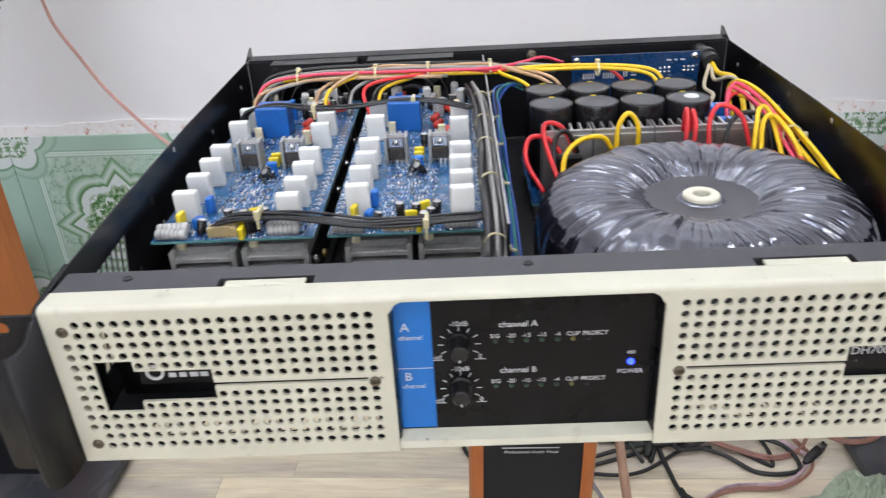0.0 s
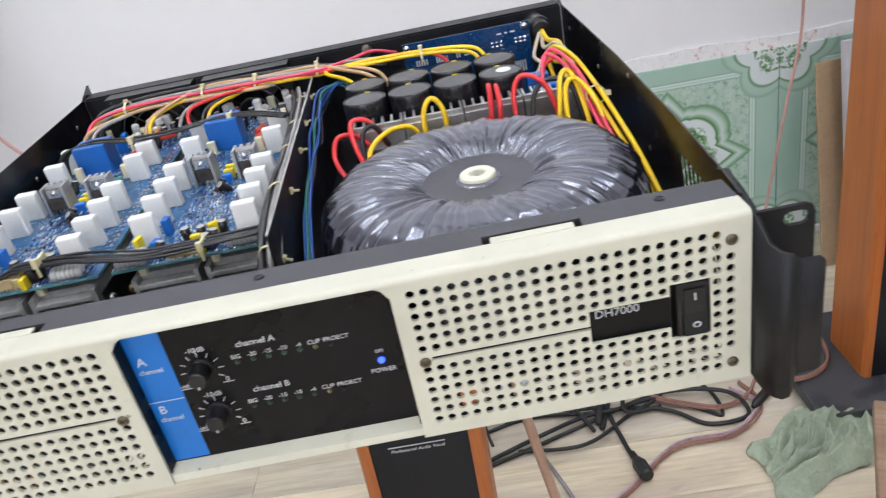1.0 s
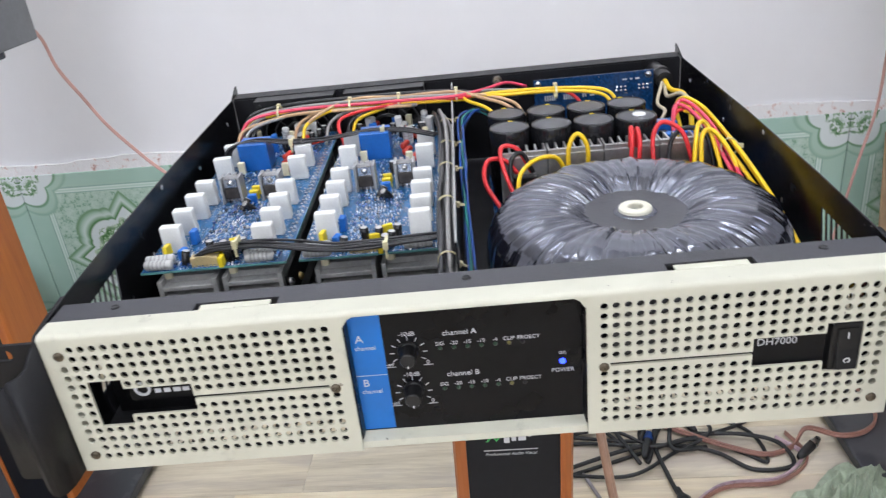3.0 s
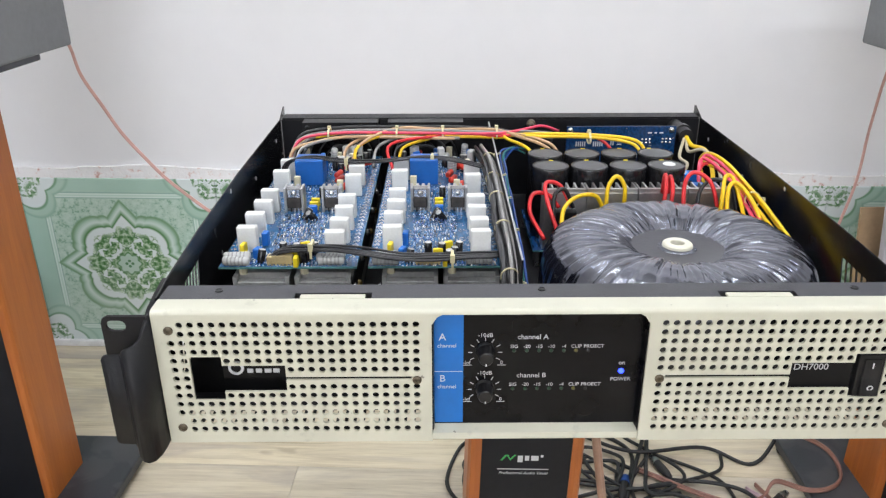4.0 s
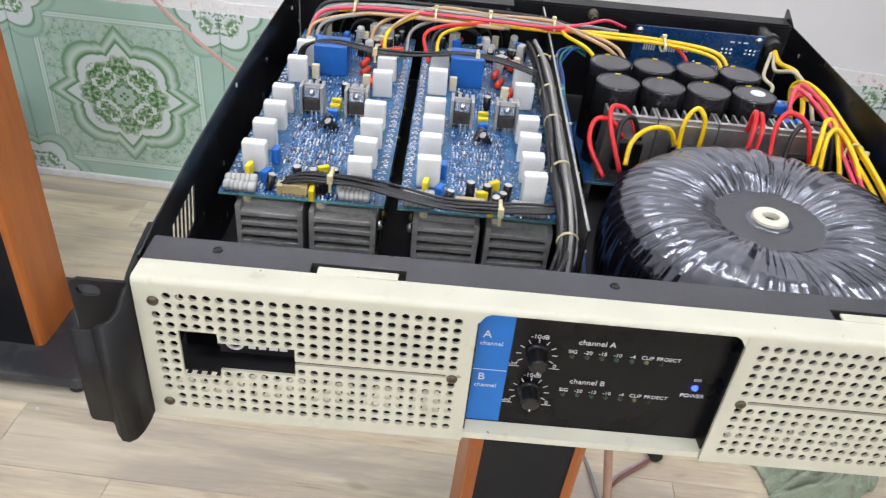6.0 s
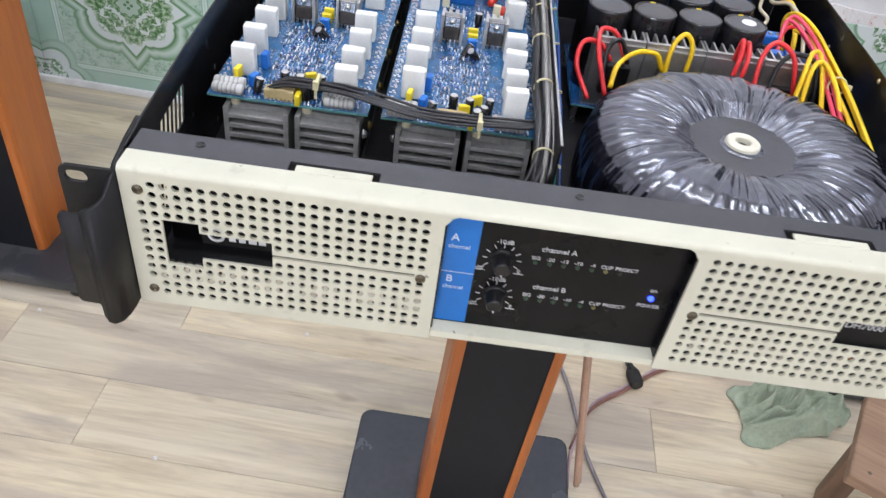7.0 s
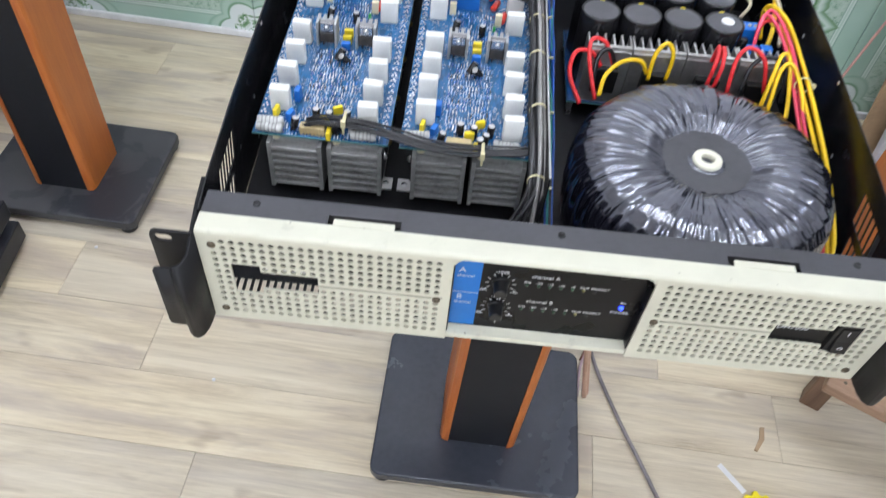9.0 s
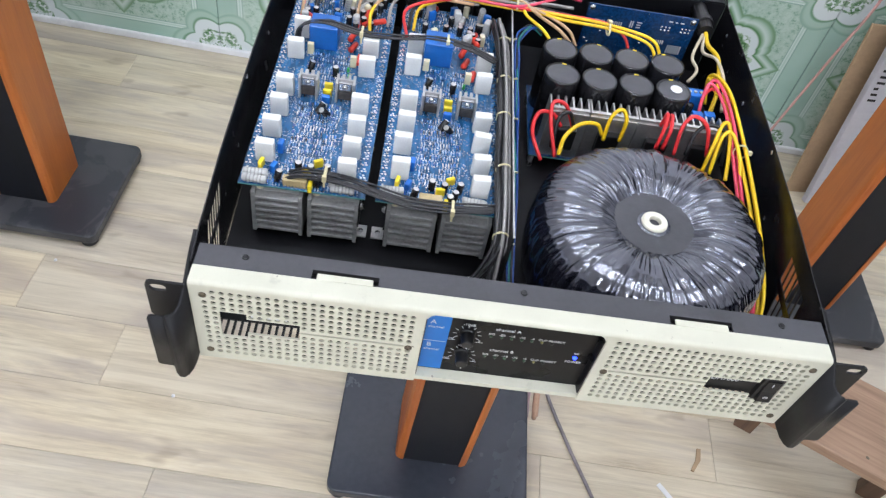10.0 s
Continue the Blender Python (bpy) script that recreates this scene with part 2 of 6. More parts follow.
def plank_material():
    n = Nodes("pale_wood_plank")
    v = n.coord()
    rnd = n.random()
    shift = n.nt.nodes.new("ShaderNodeCombineXYZ")
    n.put(shift.inputs[0], n.math("MULTIPLY", rnd, 37.0))
    n.put(shift.inputs[1], n.math("MULTIPLY", rnd, 11.0))
    w = n.moved(v, (1, 1, 1), shift.outputs[0])
    broad = n.noise(n.moved(w, (0.9, 11, 1)), 2.4, 7.0, 0.66, 0.9)
    mauve = n.noise(n.moved(w, (0.8, 4.6, 1), (3, 5, 0)), 2.6, 5.0, 0.62, 0.5)
    pale = n.noise(n.moved(w, (1.0, 5.0, 1), (9, 2, 0)), 2.8, 5.0, 0.6, 0.5)
    fine = n.noise(n.moved(w, (3.5, 62, 1)), 3.0, 5.0, 0.68)
    knots = n.noise(n.moved(w, (4.0, 9, 1)), 2.1, 2.0)
    f = n.math("ADD", n.math("MULTIPLY", broad, 0.66), n.math("MULTIPLY", fine, 0.34))
    col = n.ramp(f, [(0.32, (0.33, 0.272, 0.195)), (0.42, (0.555, 0.478, 0.36)), (0.54, (0.70, 0.622, 0.48)), (0.66, (0.80, 0.73, 0.585))])
    col = n.mix(n.math("MULTIPLY", n.step(pale, 0.56, 0.12), 0.45), col, (0.78, 0.71, 0.58))
    col = n.mix(n.math("MULTIPLY", n.step(mauve, 0.55, 0.10), 0.66), col, (0.435, 0.375, 0.325))
    col = n.mix(n.math("MULTIPLY", n.step(knots, 0.69, 0.05), 0.40), col, (0.27, 0.20, 0.14))
    hsv = n.nt.nodes.new("ShaderNodeHueSaturation")
    n.put(hsv.inputs["Value"], n.math("MULTIPLY_ADD", rnd, 0.16, 0.92))
    n.put(hsv.inputs["Saturation"], n.math("MULTIPLY_ADD", rnd, 0.25, 1.0))
    n.put(hsv.inputs["Color"], col)
    n.bump(fine, 0.05, 0.0004)
    return n.set(Base_Color=hsv.outputs[0], Roughness=n.math("MULTIPLY_ADD", broad, 0.25, 0.24))


PLANK = plank_material()
GROUT = surface("floor_joint", (0.30, 0.24, 0.18), 0.8)


def plaster_material():
    n = Nodes("white_wall_paint")
    v = n.coord("Object")
    a, b = n.noise(v, 1.3, 4.0), n.noise(v, 14.0, 3.0)
    col = n.ramp(n.math("MULTIPLY_ADD", b, 0.3, n.math("MULTIPLY", a, 0.7)), [(0.3, (0.79, 0.79, 0.81)), (0.7, (0.85, 0.85, 0.865))])
    n.bump(n.noise(v, 60.0, 4.0), 0.12, 0.002)
    return n.set(Base_Color=col, Roughness=0.75)


PLASTER = plaster_material()


def rough_edge_material():
    """The chipped mortar line over the wall tiles: white with reddish crumbs."""
    n = Nodes("chipped_mortar")
    v = n.coord()
    m = n.noise(v, 55.0, 4.0, 0.7)
    n.bump(m, 0.6, 0.004)
    return n.set(Base_Color=n.ramp(m, [(0.30, (0.48, 0.27, 0.23)), (0.37, (0.72, 0.60, 0.57)), (0.44, (0.80, 0.79, 0.79))]), Roughness=0.9)


MORTAR = rough_edge_material()


def tile_material():
    """A glazed wall tile with a printed rosette; object coordinates run from the tile's middle, in metres."""
    n = Nodes("green_rosette_tile")
    x, y, z = n.split(n.coord())
    w2, h2 = 0.216, 0.203
    u, w = n.math("DIVIDE", x, w2), n.math("DIVIDE", z, h2)
    au, aw = n.math("ABSOLUTE", u), n.math("ABSOLUTE", w)
    r = n.math("SQRT", n.math("ADD", n.math("MULTIPLY", u, u), n.math("MULTIPLY", w, w)))
    th = n.math("ARCTAN2", w, u)
    c4, c8 = (n.math("COSINE", n.math("MULTIPLY", th, k)) for k in (4.0, 8.0))
    # outline of the rosette: ogee points on the axes, scalloped lobes between them
    fold = n.math("DIVIDE", n.math("ARCCOSINE", n.math("MULTIPLY", c4, 0.9999)), 4.0)  # angle from the nearest axis
    tip = n.math("POWER", n.math("MAXIMUM", n.math("MULTIPLY_ADD", fold, -2.9, 1.0), 0.0), 1.5)
    lobe = n.math("SQRT", n.math("MAXIMUM", n.math("SUBTRACT", 1.0, n.math("POWER", n.math("DIVIDE", n.math("SUBTRACT", 0.785, fold), 0.40), 2.0)), 0.0))
    ear = n.math("SQRT", n.math("MAXIMUM", n.math("SUBTRACT", 1.0, n.math("POWER", n.math("DIVIDE", n.math("SUBTRACT", 0.40, fold), 0.13), 2.0)), 0.0))
    outer = n.math("ADD", 0.555, n.math("MAXIMUM", n.math("MULTIPLY", tip, 0.20), n.math("MAXIMUM", n.math("MULTIPLY", lobe, 0.125), n.math("MULTIPLY", ear, 0.06))))
    q = n.math("DIVIDE", r, outer)
    v = n.coord()
    mott = n.noise(v, 95.0, 4.0, 0.7)
    soft = n.noise(v, 9.0, 2.0)
    field = n.ramp(mott, [(0.36, (0.25, 0.41, 0.30)), (0.45, (0.42, 0.575, 0.48)), (0.62, (0.52, 0.66, 0.575))])
    plain = n.ramp(soft, [(0.3, (0.365, 0.545, 0.46)), (0.7, (0.42, 0.60, 0.515))])
    border = n.math("MAXIMUM", n.step(au, 0.80, 0.006), n.step(aw, 0.84, 0.006))
    col = n.mix(border, field, plain)
    ring = n.math("MAXIMUM", au, n.math("MULTIPLY", aw, 0.955))
    for lo, hi, c in ((0.745, 0.80, (0.50, 0.655, 0.575)), (0.785, 0.80, (0.30, 0.46, 0.38)), (0.730, 0.742, (0.30, 0.46, 0.38)), (0.742, 0.752, (0.68, 0.79, 0.74)), (0.772, 0.782, (0.68, 0.79, 0.74))):
        band = n.math("MULTIPLY", n.step(ring, lo, 0.006), n.math("SUBTRACT", 1.0, n.step(ring, hi, 0.006)))
        col = n.mix(band, col, c)
    # soft green rim, pale band, inner rim, white ground
    for edge, c, blur in ((1.0, (0.135, 0.285, 0.130), 0.025), (0.955, (0.40, 0.56, 0.45), 0.05), (0.90, (0.60, 0.72, 0.66), 0.04), (0.835, (0.30, 0.47, 0.32), 0.03), (0.795, (0.105, 0.25, 0.10), 0.02), (0.755, (0.72, 0.79, 0.79), 0.02)):
        col = n.mix(n.math("SUBTRACT", 1.0, n.step(q, edge, blur)), col, c)
    # leaf work: one eighth drawn from noise and mirrored round the middle
    mirror = n.nt.nodes.new("ShaderNodeCombineXYZ")
    n.put(mirror.inputs[0], n.math("MAXIMUM", au, aw))
    n.put(mirror.inputs[1], n.math("MINIMUM", au, aw))
    motif = n.noise(mirror.outputs[0], 11.0, 2.0, 0.5, 0.8)
    shade = n.noise(mirror.outputs[0], 24.0, 2.0, 0.5)
    reach = n.math("ADD", n.math("MULTIPLY_ADD", n.math("ABSOLUTE", c4), 0.07, 0.345), n.math("MULTIPLY_ADD", shade, 0.20, -0.08))
    inside = n.math("SUBTRACT", 1.0, n.step(n.math("DIVIDE", r, reach), 1.0, 0.05))
    leafc = n.ramp(shade, [(0.40, (0.075, 0.19, 0.065)), (0.52, (0.22, 0.37, 0.20)), (0.64, (0.50, 0.62, 0.47))])
    col = n.mix(n.math("MULTIPLY", inside, n.step(motif, 0.43, 0.04)), col, leafc)
    col = n.mix(n.math("SUBTRACT", 1.0, n.step(n.math("DIVIDE", r, n.math("MULTIPLY_ADD", c8, 0.012, 0.125)), 1.0, 0.06)), col, (0.13, 0.27, 0.13))
    col = n.mix(n.math("SUBTRACT", 1.0, n.step(n.math("DIVIDE", r, n.math("MULTIPLY_ADD", c8, 0.012, 0.110)), 1.0, 0.06)), col, (0.46, 0.60, 0.51))
    dots = n.math("ADD", n.math("POWER", n.math("SUBTRACT", n.math("MAXIMUM", au, aw), 0.032), 2.0), n.math("POWER", n.math("MINIMUM", au, aw), 2.0))
    col = n.mix(n.math("SUBTRACT", 1.0, n.step(dots, 0.00028, 0.00008)), col, (0.12, 0.25, 0.13))
    # flowers in the corners
    cu, cw = n.math("SUBTRACT", 1.0, au), n.math("SUBTRACT", 1.0, aw)
    cr = n.math("SQRT", n.math("ADD", n.math("MULTIPLY", cu, cu), n.math("MULTIPLY", cw, cw)))
    cth = n.math("ARCTAN2", cw, cu)
    cq = n.math("DIVIDE", cr, n.math("MULTIPLY_ADD", n.math("ABSOLUTE", n.math("COSINE", n.math("MULTIPLY", cth, 3.0))), 0.09, 0.31))
    for edge, c, blur in ((1.30, (0.30, 0.47, 0.37), 0.04), (1.22, (0.42, 0.59, 0.50), 0.06), (1.03, (0.17, 0.33, 0.20), 0.04), (0.96, (0.71, 0.78, 0.78), 0.03)):
        col = n.mix(n.math("SUBTRACT", 1.0, n.step(cq, edge, blur)), col, c)
    cm = n.nt.nodes.new("ShaderNodeCombineXYZ")
    n.put(cm.inputs[0], n.math("MAXIMUM", cu, cw))
    n.put(cm.inputs[1], n.math("MINIMUM", cu, cw))
    n.put(cm.inputs[2], 4.0)
    cl = n.math("MULTIPLY", n.math("SUBTRACT", 1.0, n.step(cq, 0.66, 0.06)), n.step(n.noise(cm.outputs[0], 17.0, 2.0, 0.5, 0.6), 0.50, 0.03))
    col = n.mix(cl, col, n.ramp(shade, [(0.4, (0.085, 0.21, 0.085)), (0.6, (0.30, 0.45, 0.30))]))
    col = n.mix(n.math("MULTIPLY", n.step(n.noise(v, 3.0, 4.0), 0.6, 0.1), 0.22), col, (0.60, 0.69, 0.65))
    n.bump(n.noise(v, 30.0, 2.0), 0.04, 0.001)
    return n.set(Base_Color=col, Roughness=0.16)


TILE = tile_material()


def board_material(name, mask, print_amount, pad_amount):
    """A circuit board: solder mask with tracks, tinned pads and white print."""
    n = Nodes(name)
    v = n.coord()
    vor = n.nt.nodes.new("ShaderNodeTexVoronoi")
    n.put(vor.inputs["Vector"], v)
    vor.inputs["Scale"].default_value = 420.0
    pads = n.math("SUBTRACT", 1.0, n.step(vor.outputs["Distance"], 0.27, 0.04))
    some = n.step(n.noise(v, 120.0, 2.0), 1.0 - pad_amount, 0.03)
    tracks = n.noise(n.moved(v, (1, 0.22, 1)), 330.0, 1.0)
    dust = n.noise(v, 35.0, 4.0)
    base = n.ramp(tracks, [(0.44, tuple(c * 0.62 for c in mask)), (0.54, mask)])
    base = n.mix(n.math("MULTIPLY", n.step(dust, 0.55, 0.12), 0.25), base, tuple(0.6 * c + 0.09 for c in mask))
    pr = n.math("MULTIPLY", n.step(n.noise(n.moved(v, (1, 1.6, 1)), 650.0, 1.0), 1.0 - print_amount, 0.02), n.step(n.noise(v, 60.0, 1.0), 0.48, 0.05))
    col = n.mix(pr, base, (0.60, 0.66, 0.76))
    on = n.math("MULTIPLY", pads, some)
    col = n.mix(on, col, (0.66, 0.68, 0.72))
    n.bump(tracks, 0.15, 0.0004)
    return n.set(Base_Color=col, Roughness=n.math("MULTIPLY_ADD", on, -0.05, 0.26), Metallic=n.math("MULTIPLY", on, 0.9))


BOARD = board_material("blue_circuit_board", (0.014, 0.108, 0.265), 0.34, 0.50)
BOARD_NAVY = board_material("navy_circuit_board", (0.006, 0.048, 0.155), 0.22, 0.36)
BOARD_EDGE = surface("board_edge", (0.10, 0.28, 0.28), 0.5, grain=120, vary=0.25)


def wrap_material():
    """Glossy black tape wound over the core, in object coordinates round the winding's axis."""
    n = Nodes("glossy_black_tape")
    x, y, z = n.split(n.coord())
    th = n.math("ARCTAN2", y, x)
    r = n.math("SQRT", n.math("ADD", n.math("MULTIPLY", x, x), n.math("MULTIPLY", y, y)))
    c = n.nt.nodes.new("ShaderNodeCombineXYZ")
    n.put(c.inputs[0], n.math("MULTIPLY", n.math("COSINE", th), 6.0))
    n.put(c.inputs[1], n.math("MULTIPLY", n.math("SINE", th), 6.0))
    n.put(c.inputs[2], n.math("MULTIPLY_ADD", z, 5.0, n.math("MULTIPLY", r, 6.0)))
    folds = n.noise(c.outputs[0], 3.0, 1.0, 0.5, 0.2)
    n.bump(folds, 0.45, 0.004)
    n.bsdf.inputs["Coat Weight"].default_value = 1.0
    n.bsdf.inputs["Coat Roughness"].default_value = 0.15
    n.bsdf.inputs["Coat IOR"].default_value = 1.75
    n.bsdf.inputs["Coat Tint"].default_value = (0.84, 0.87, 1.0, 1)
    n.bsdf.inputs["Specular IOR Level"].default_value = 1.0
    return n.set(Base_Color=(0.010, 0.010, 0.015), Roughness=n.math("MULTIPLY_ADD", folds, 0.20, 0.06), Specular_Tint=(0.86, 0.89, 1.0, 1.0))


WRAP = wrap_material()
WRAP_FLAT = surface("matt_black_tape", (0.050, 0.050, 0.058), 0.34, grain=25, vary=0.15, bump=0.1)


def glow(name, colour, strength):
    n = Nodes(name)
    return n.set(Base_Color=colour, Emission_Color=colour, Emission_Strength=strength)


TUBE_GLOW = glow("lit_tube", (0.925, 0.955, 1.03), TUBE_STRENGTH)
LED_BLUE = glow("lit_blue_lamp", (0.018, 0.040, 1.0), 8.0)


# ---- mesh helpers ----
def part(name, bm, material, parent=None, label="", smooth=False):
    """One bmesh as one mesh object, under its thing."""
    data = bpy.data.meshes.new(name)
    bm.to_mesh(data)
    bm.free()
    for m in (material if isinstance(material, (list, tuple)) else [material]):
        data.materials.append(m)
    if smooth:
        data.shade_smooth()
    ob = new(name, data)
    if parent is not None:
        ob.parent = parent
    if label:
        ob["label"] = label
    return ob


def again(ob, x, y, z, rz=0.0, rx=0.0, ry=0.0, parent=None):
    """The same mesh once more, as an object of its own."""
    twin = new(ob.name.split(".")[0], ob.data)
    twin.parent = parent if parent is not None else ob.parent
    twin.matrix_basis = pose(x, y, z, rx, ry, rz)
    return twin


def thing(name, at=(0, 0, 0), rz=0.0, label="", category="", group="", kind=""):
    ob = new(name)
    ob.empty_display_size = 0.05
    ob.matrix_basis = pose(*at, 0, 0, rz)
    return tagged(ob, label, category, group, kind)


def box(bm, x0, x1, y0, y1, z0, z1, bevel=0.0, seg=2, m=None):
    c = [Vector((x, y, z)) for x in (x0, x1) for y in (y0, y1) for z in (z0, z1)]
    vs = [bm.verts.new(m @ q if m is not None else q) for q in c]
    fs = [bm.faces.new([vs[k] for k in q]) for q in ((0, 1, 3, 2), (4, 6, 7, 5), (0, 4, 5, 1), (2, 3, 7, 6), (0, 2, 6, 4), (1, 5, 7, 3))]
    if (x1 - x0) * (y1 - y0) * (z1 - z0) < 0:
        bmesh.ops.reverse_faces(bm, faces=fs)
    if bevel:
        es = list({e for v in vs for e in v.link_edges})
        bmesh.ops.bevel(bm, geom=es, offset=bevel, segments=seg, profile=0.5, affect="EDGES")
    return bm


def boxed(*a, **k):
    return box(bmesh.new(), *a, **k)


def prism(bm, pts, axis, a, b, bevel=0.0):
    """A closed outline of (p, q) pairs drawn out along axis from a to b."""
    def place(p, q, d):
        return {"x": (d, p, q), "y": (p, d, q), "z": (p, q, d)}[axis]
    lo, hi = [bm.verts.new(place(p, q, a)) for p, q in pts], [bm.verts.new(place(p, q, b)) for p, q in pts]
    made = [bm.faces.new(lo), bm.faces.new(hi)]
    for k in range(len(pts)):
        j = (k + 1) % len(pts)
        made.append(bm.faces.new((lo[k], lo[j], hi[j], hi[k])))
    bmesh.ops.recalc_face_normals(bm, faces=made)
    if bevel:
        es = [e for f in made[:2] for e in f.edges]
        bmesh.ops.bevel(bm, geom=es, offset=bevel, segments=2, profile=0.5, affect="EDGES")
    return bm


def lathe(bm, profile, seg=32, at=(0, 0, 0), closed=False):
    """Turns a profile of (radius, height) pairs round the z axis."""
    rings = []
    for r, h in profile:
        if r < 1e-6:
            rings.append([bm.verts.new((at[0], at[1], at[2] + h))])
        else:
            rings.append([bm.verts.new((at[0] + r * math.cos(2 * math.pi * k / seg), at[1] + r * math.sin(2 * math.pi * k / seg), at[2] + h)) for k in range(seg)])
    pairs = list(zip(rings, rings[1:])) + ([(rings[-1], rings[0])] if closed else [])
    for a, b in pairs:
        for k in range(seg):
            j = (k + 1) % seg
            if len(a) == 1 and len(b) == 1:
                continue
            if len(a) == 1:
                bm.faces.new((a[0], b[k], b[j]))
            elif len(b) == 1:
                bm.faces.new((a[k], a[j], b[0]))
            else:
                bm.faces.new((a[k], a[j], b[j], b[k]))
    bmesh.ops.recalc_face_normals(bm, faces=bm.faces)
    return bm


def curve_points(pts, per=8):
    """A smooth line through the given places."""
    p = [Vector(q) for q in pts]
    p = [p[0] * 2 - p[1]] + p + [p[-1] * 2 - p[-2]]
    out = []
    for k in range(1, len(p) - 2):
        a, b, c, d = p[k - 1:k + 3]
        for s in range(per):
            t = s / per
            out.append(0.5 * (2 * b + (c - a) * t + (2 * a - 5 * b + 4 * c - d) * t * t + (3 * b - a - 3 * c + d) * t ** 3))
    return out + [p[-2]]


def tube(bm, pts, r, per=8, sides=8):
    """A round wire along a smooth line."""
    line = curve_points(pts, per)
    side = None
    rings = []
    for k, q in enumerate(line):
        d = (line[min(k + 1, len(line) - 1)] - line[max(k - 1, 0)]).normalized()
        if side is None:
            side = d.cross(Vector((0, 0, 1)) if abs(d.z) < 0.9 else Vector((1, 0, 0))).normalized()
        side = (side - d * side.dot(d)).normalized()
        up = d.cross(side)
        rings.append([bm.verts.new(q + r * (math.cos(2 * math.pi * s / sides) * side + math.sin(2 * math.pi * s / sides) * up)) for s in range(sides)])
    for a, b in zip(rings, rings[1:]):
        for s in range(sides):
            bm.faces.new((a[s], a[(s + 1) % sides], b[(s + 1) % sides], b[s]))
    bm.faces.new(rings[0][::-1])
    bm.faces.new(rings[-1])
    return bm


def wire(name, pts, r, material, parent=None, label="", per=8, sides=8):
    return part(name, tube(bmesh.new(), pts, r, per, sides), material, parent, label, smooth=True)


def lettering(name, text, size, material, parent, m, label="", shear=0.0):
    """Raised print with the built-in font, as a mesh."""
    c = bpy.data.curves.new(name, "FONT")
    c.body, c.size, c.align_x, c.align_y, c.extrude = text, size, "CENTER", "CENTER", 0.00008
    c.resolution_u = 3
    c.shear = shear
    src = bpy.data.objects.new(name, c)
    data = bpy.data.meshes.new_from_object(src)
    data.materials.clear()
    data.materials.append(material)
    bpy.data.objects.remove(src)
    ob = new(name, data)
    ob.parent = parent
    ob.matrix_basis = m
    if label:
        ob["label"] = label
    return ob


# ---- the room ----
WALL_TURN = -2.7
WALL_Y = 1.172


room = Matrix.Translation((0, WALL_Y, 0)) @ pose(0, 0, 0, 0, 0, WALL_TURN)


def structure(name, bm, material, label, m=None, smooth=False):
    ob = part(name, bm, material, None, smooth=smooth)
    tagged(ob, label, "wall" if name.startswith("wall") else name.split("_")[0], kind="structure")
    if m is not None:
        ob.matrix_basis = m
    return ob


# walls in the room's own axes: the tiled wall's face is y = 0, the room lies at negative y
structure("wall_north", boxed(-2.5, 2.6, 0.006, 0.12, 0, 2.7), PLASTER, "white painted plaster wall above green tiles", room)
structure("wall_west", boxed(-2.62, -2.5, -3.9, 0.12, 0, 2.7), PLASTER, "white painted plaster side wall", room)
structure("wall_east", boxed(2.6, 2.72, -3.9, 0.12, 0, 2.7), PLASTER, "white painted plaster side wall", room)
south = bmesh.new()
for x0, x1, z0, z1 in ((-2.5, -1.35, 0, 2.7), (0.35, 2.6, 0, 2.7), (-1.35, 0.35, 0, 0.85), (-1.35, 0.35, 2.25, 2.7)):
    box(south, x0, x1, -3.9, -3.78, z0, z1)
structure("wall_south", south, PLASTER, "white painted plaster wall with a window opening", room)
structure("ceiling", boxed(-2.62, 2.72, -3.9, 0.12, 2.7, 2.8), CEILING_WHITE, "white painted ceiling", room)
structure("floor", boxed(-2.62, 2.72, -3.9, 0.12, -0.06, -0.0035), GROUT, "pale wood plank floor with dark joints", room)
structure("baseboard", boxed(-2.5, 2.6, -0.013, 0.006, 0, 0.017, bevel=0.003), KERB_WHITE, "thin white skirting strip under the wall tiles", room)

# chipped edge over the tiles
edge = bmesh.new()
rng = random.Random(5)
lo, hi = [], []
for k in range(205):
    x = -2.5 + k * 0.025
    lo.append(edge.verts.new((x, -0.003 - 0.002 * rng.random(), 0.414)))
    hi.append(edge.verts.new((x, -0.001, 0.437 + 0.004 * rng.random() + 0.004 * math.sin(k * 0.37))))
for k in range(204):
    edge.faces.new((lo[k], lo[k + 1], hi[k + 1], hi[k]))
rim = bmesh.ops.extrude_face_region(edge, geom=edge.faces[:])
bmesh.ops.translate(edge, vec=(0, 0.012, 0), verts=[v for v in rim["geom"] if isinstance(v, bmesh.types.BMVert)])
bmesh.ops.recalc_face_normals(edge, faces=edge.faces)
structure("trim", edge, MORTAR, "chipped white mortar line over the green tiles", room)

# ---- the amplifier: origin at the middle of the front panel's foot, y runs back, z up ----
AMP_Z = 0.640
amp = thing("power_amplifier", (0, 0, AMP_Z), 0, "opened cream-fronted power amplifier on a speaker stand", "amplifier")
HW = 0.2145  # half the panel's width
PH = 0.0885  # the panel's height


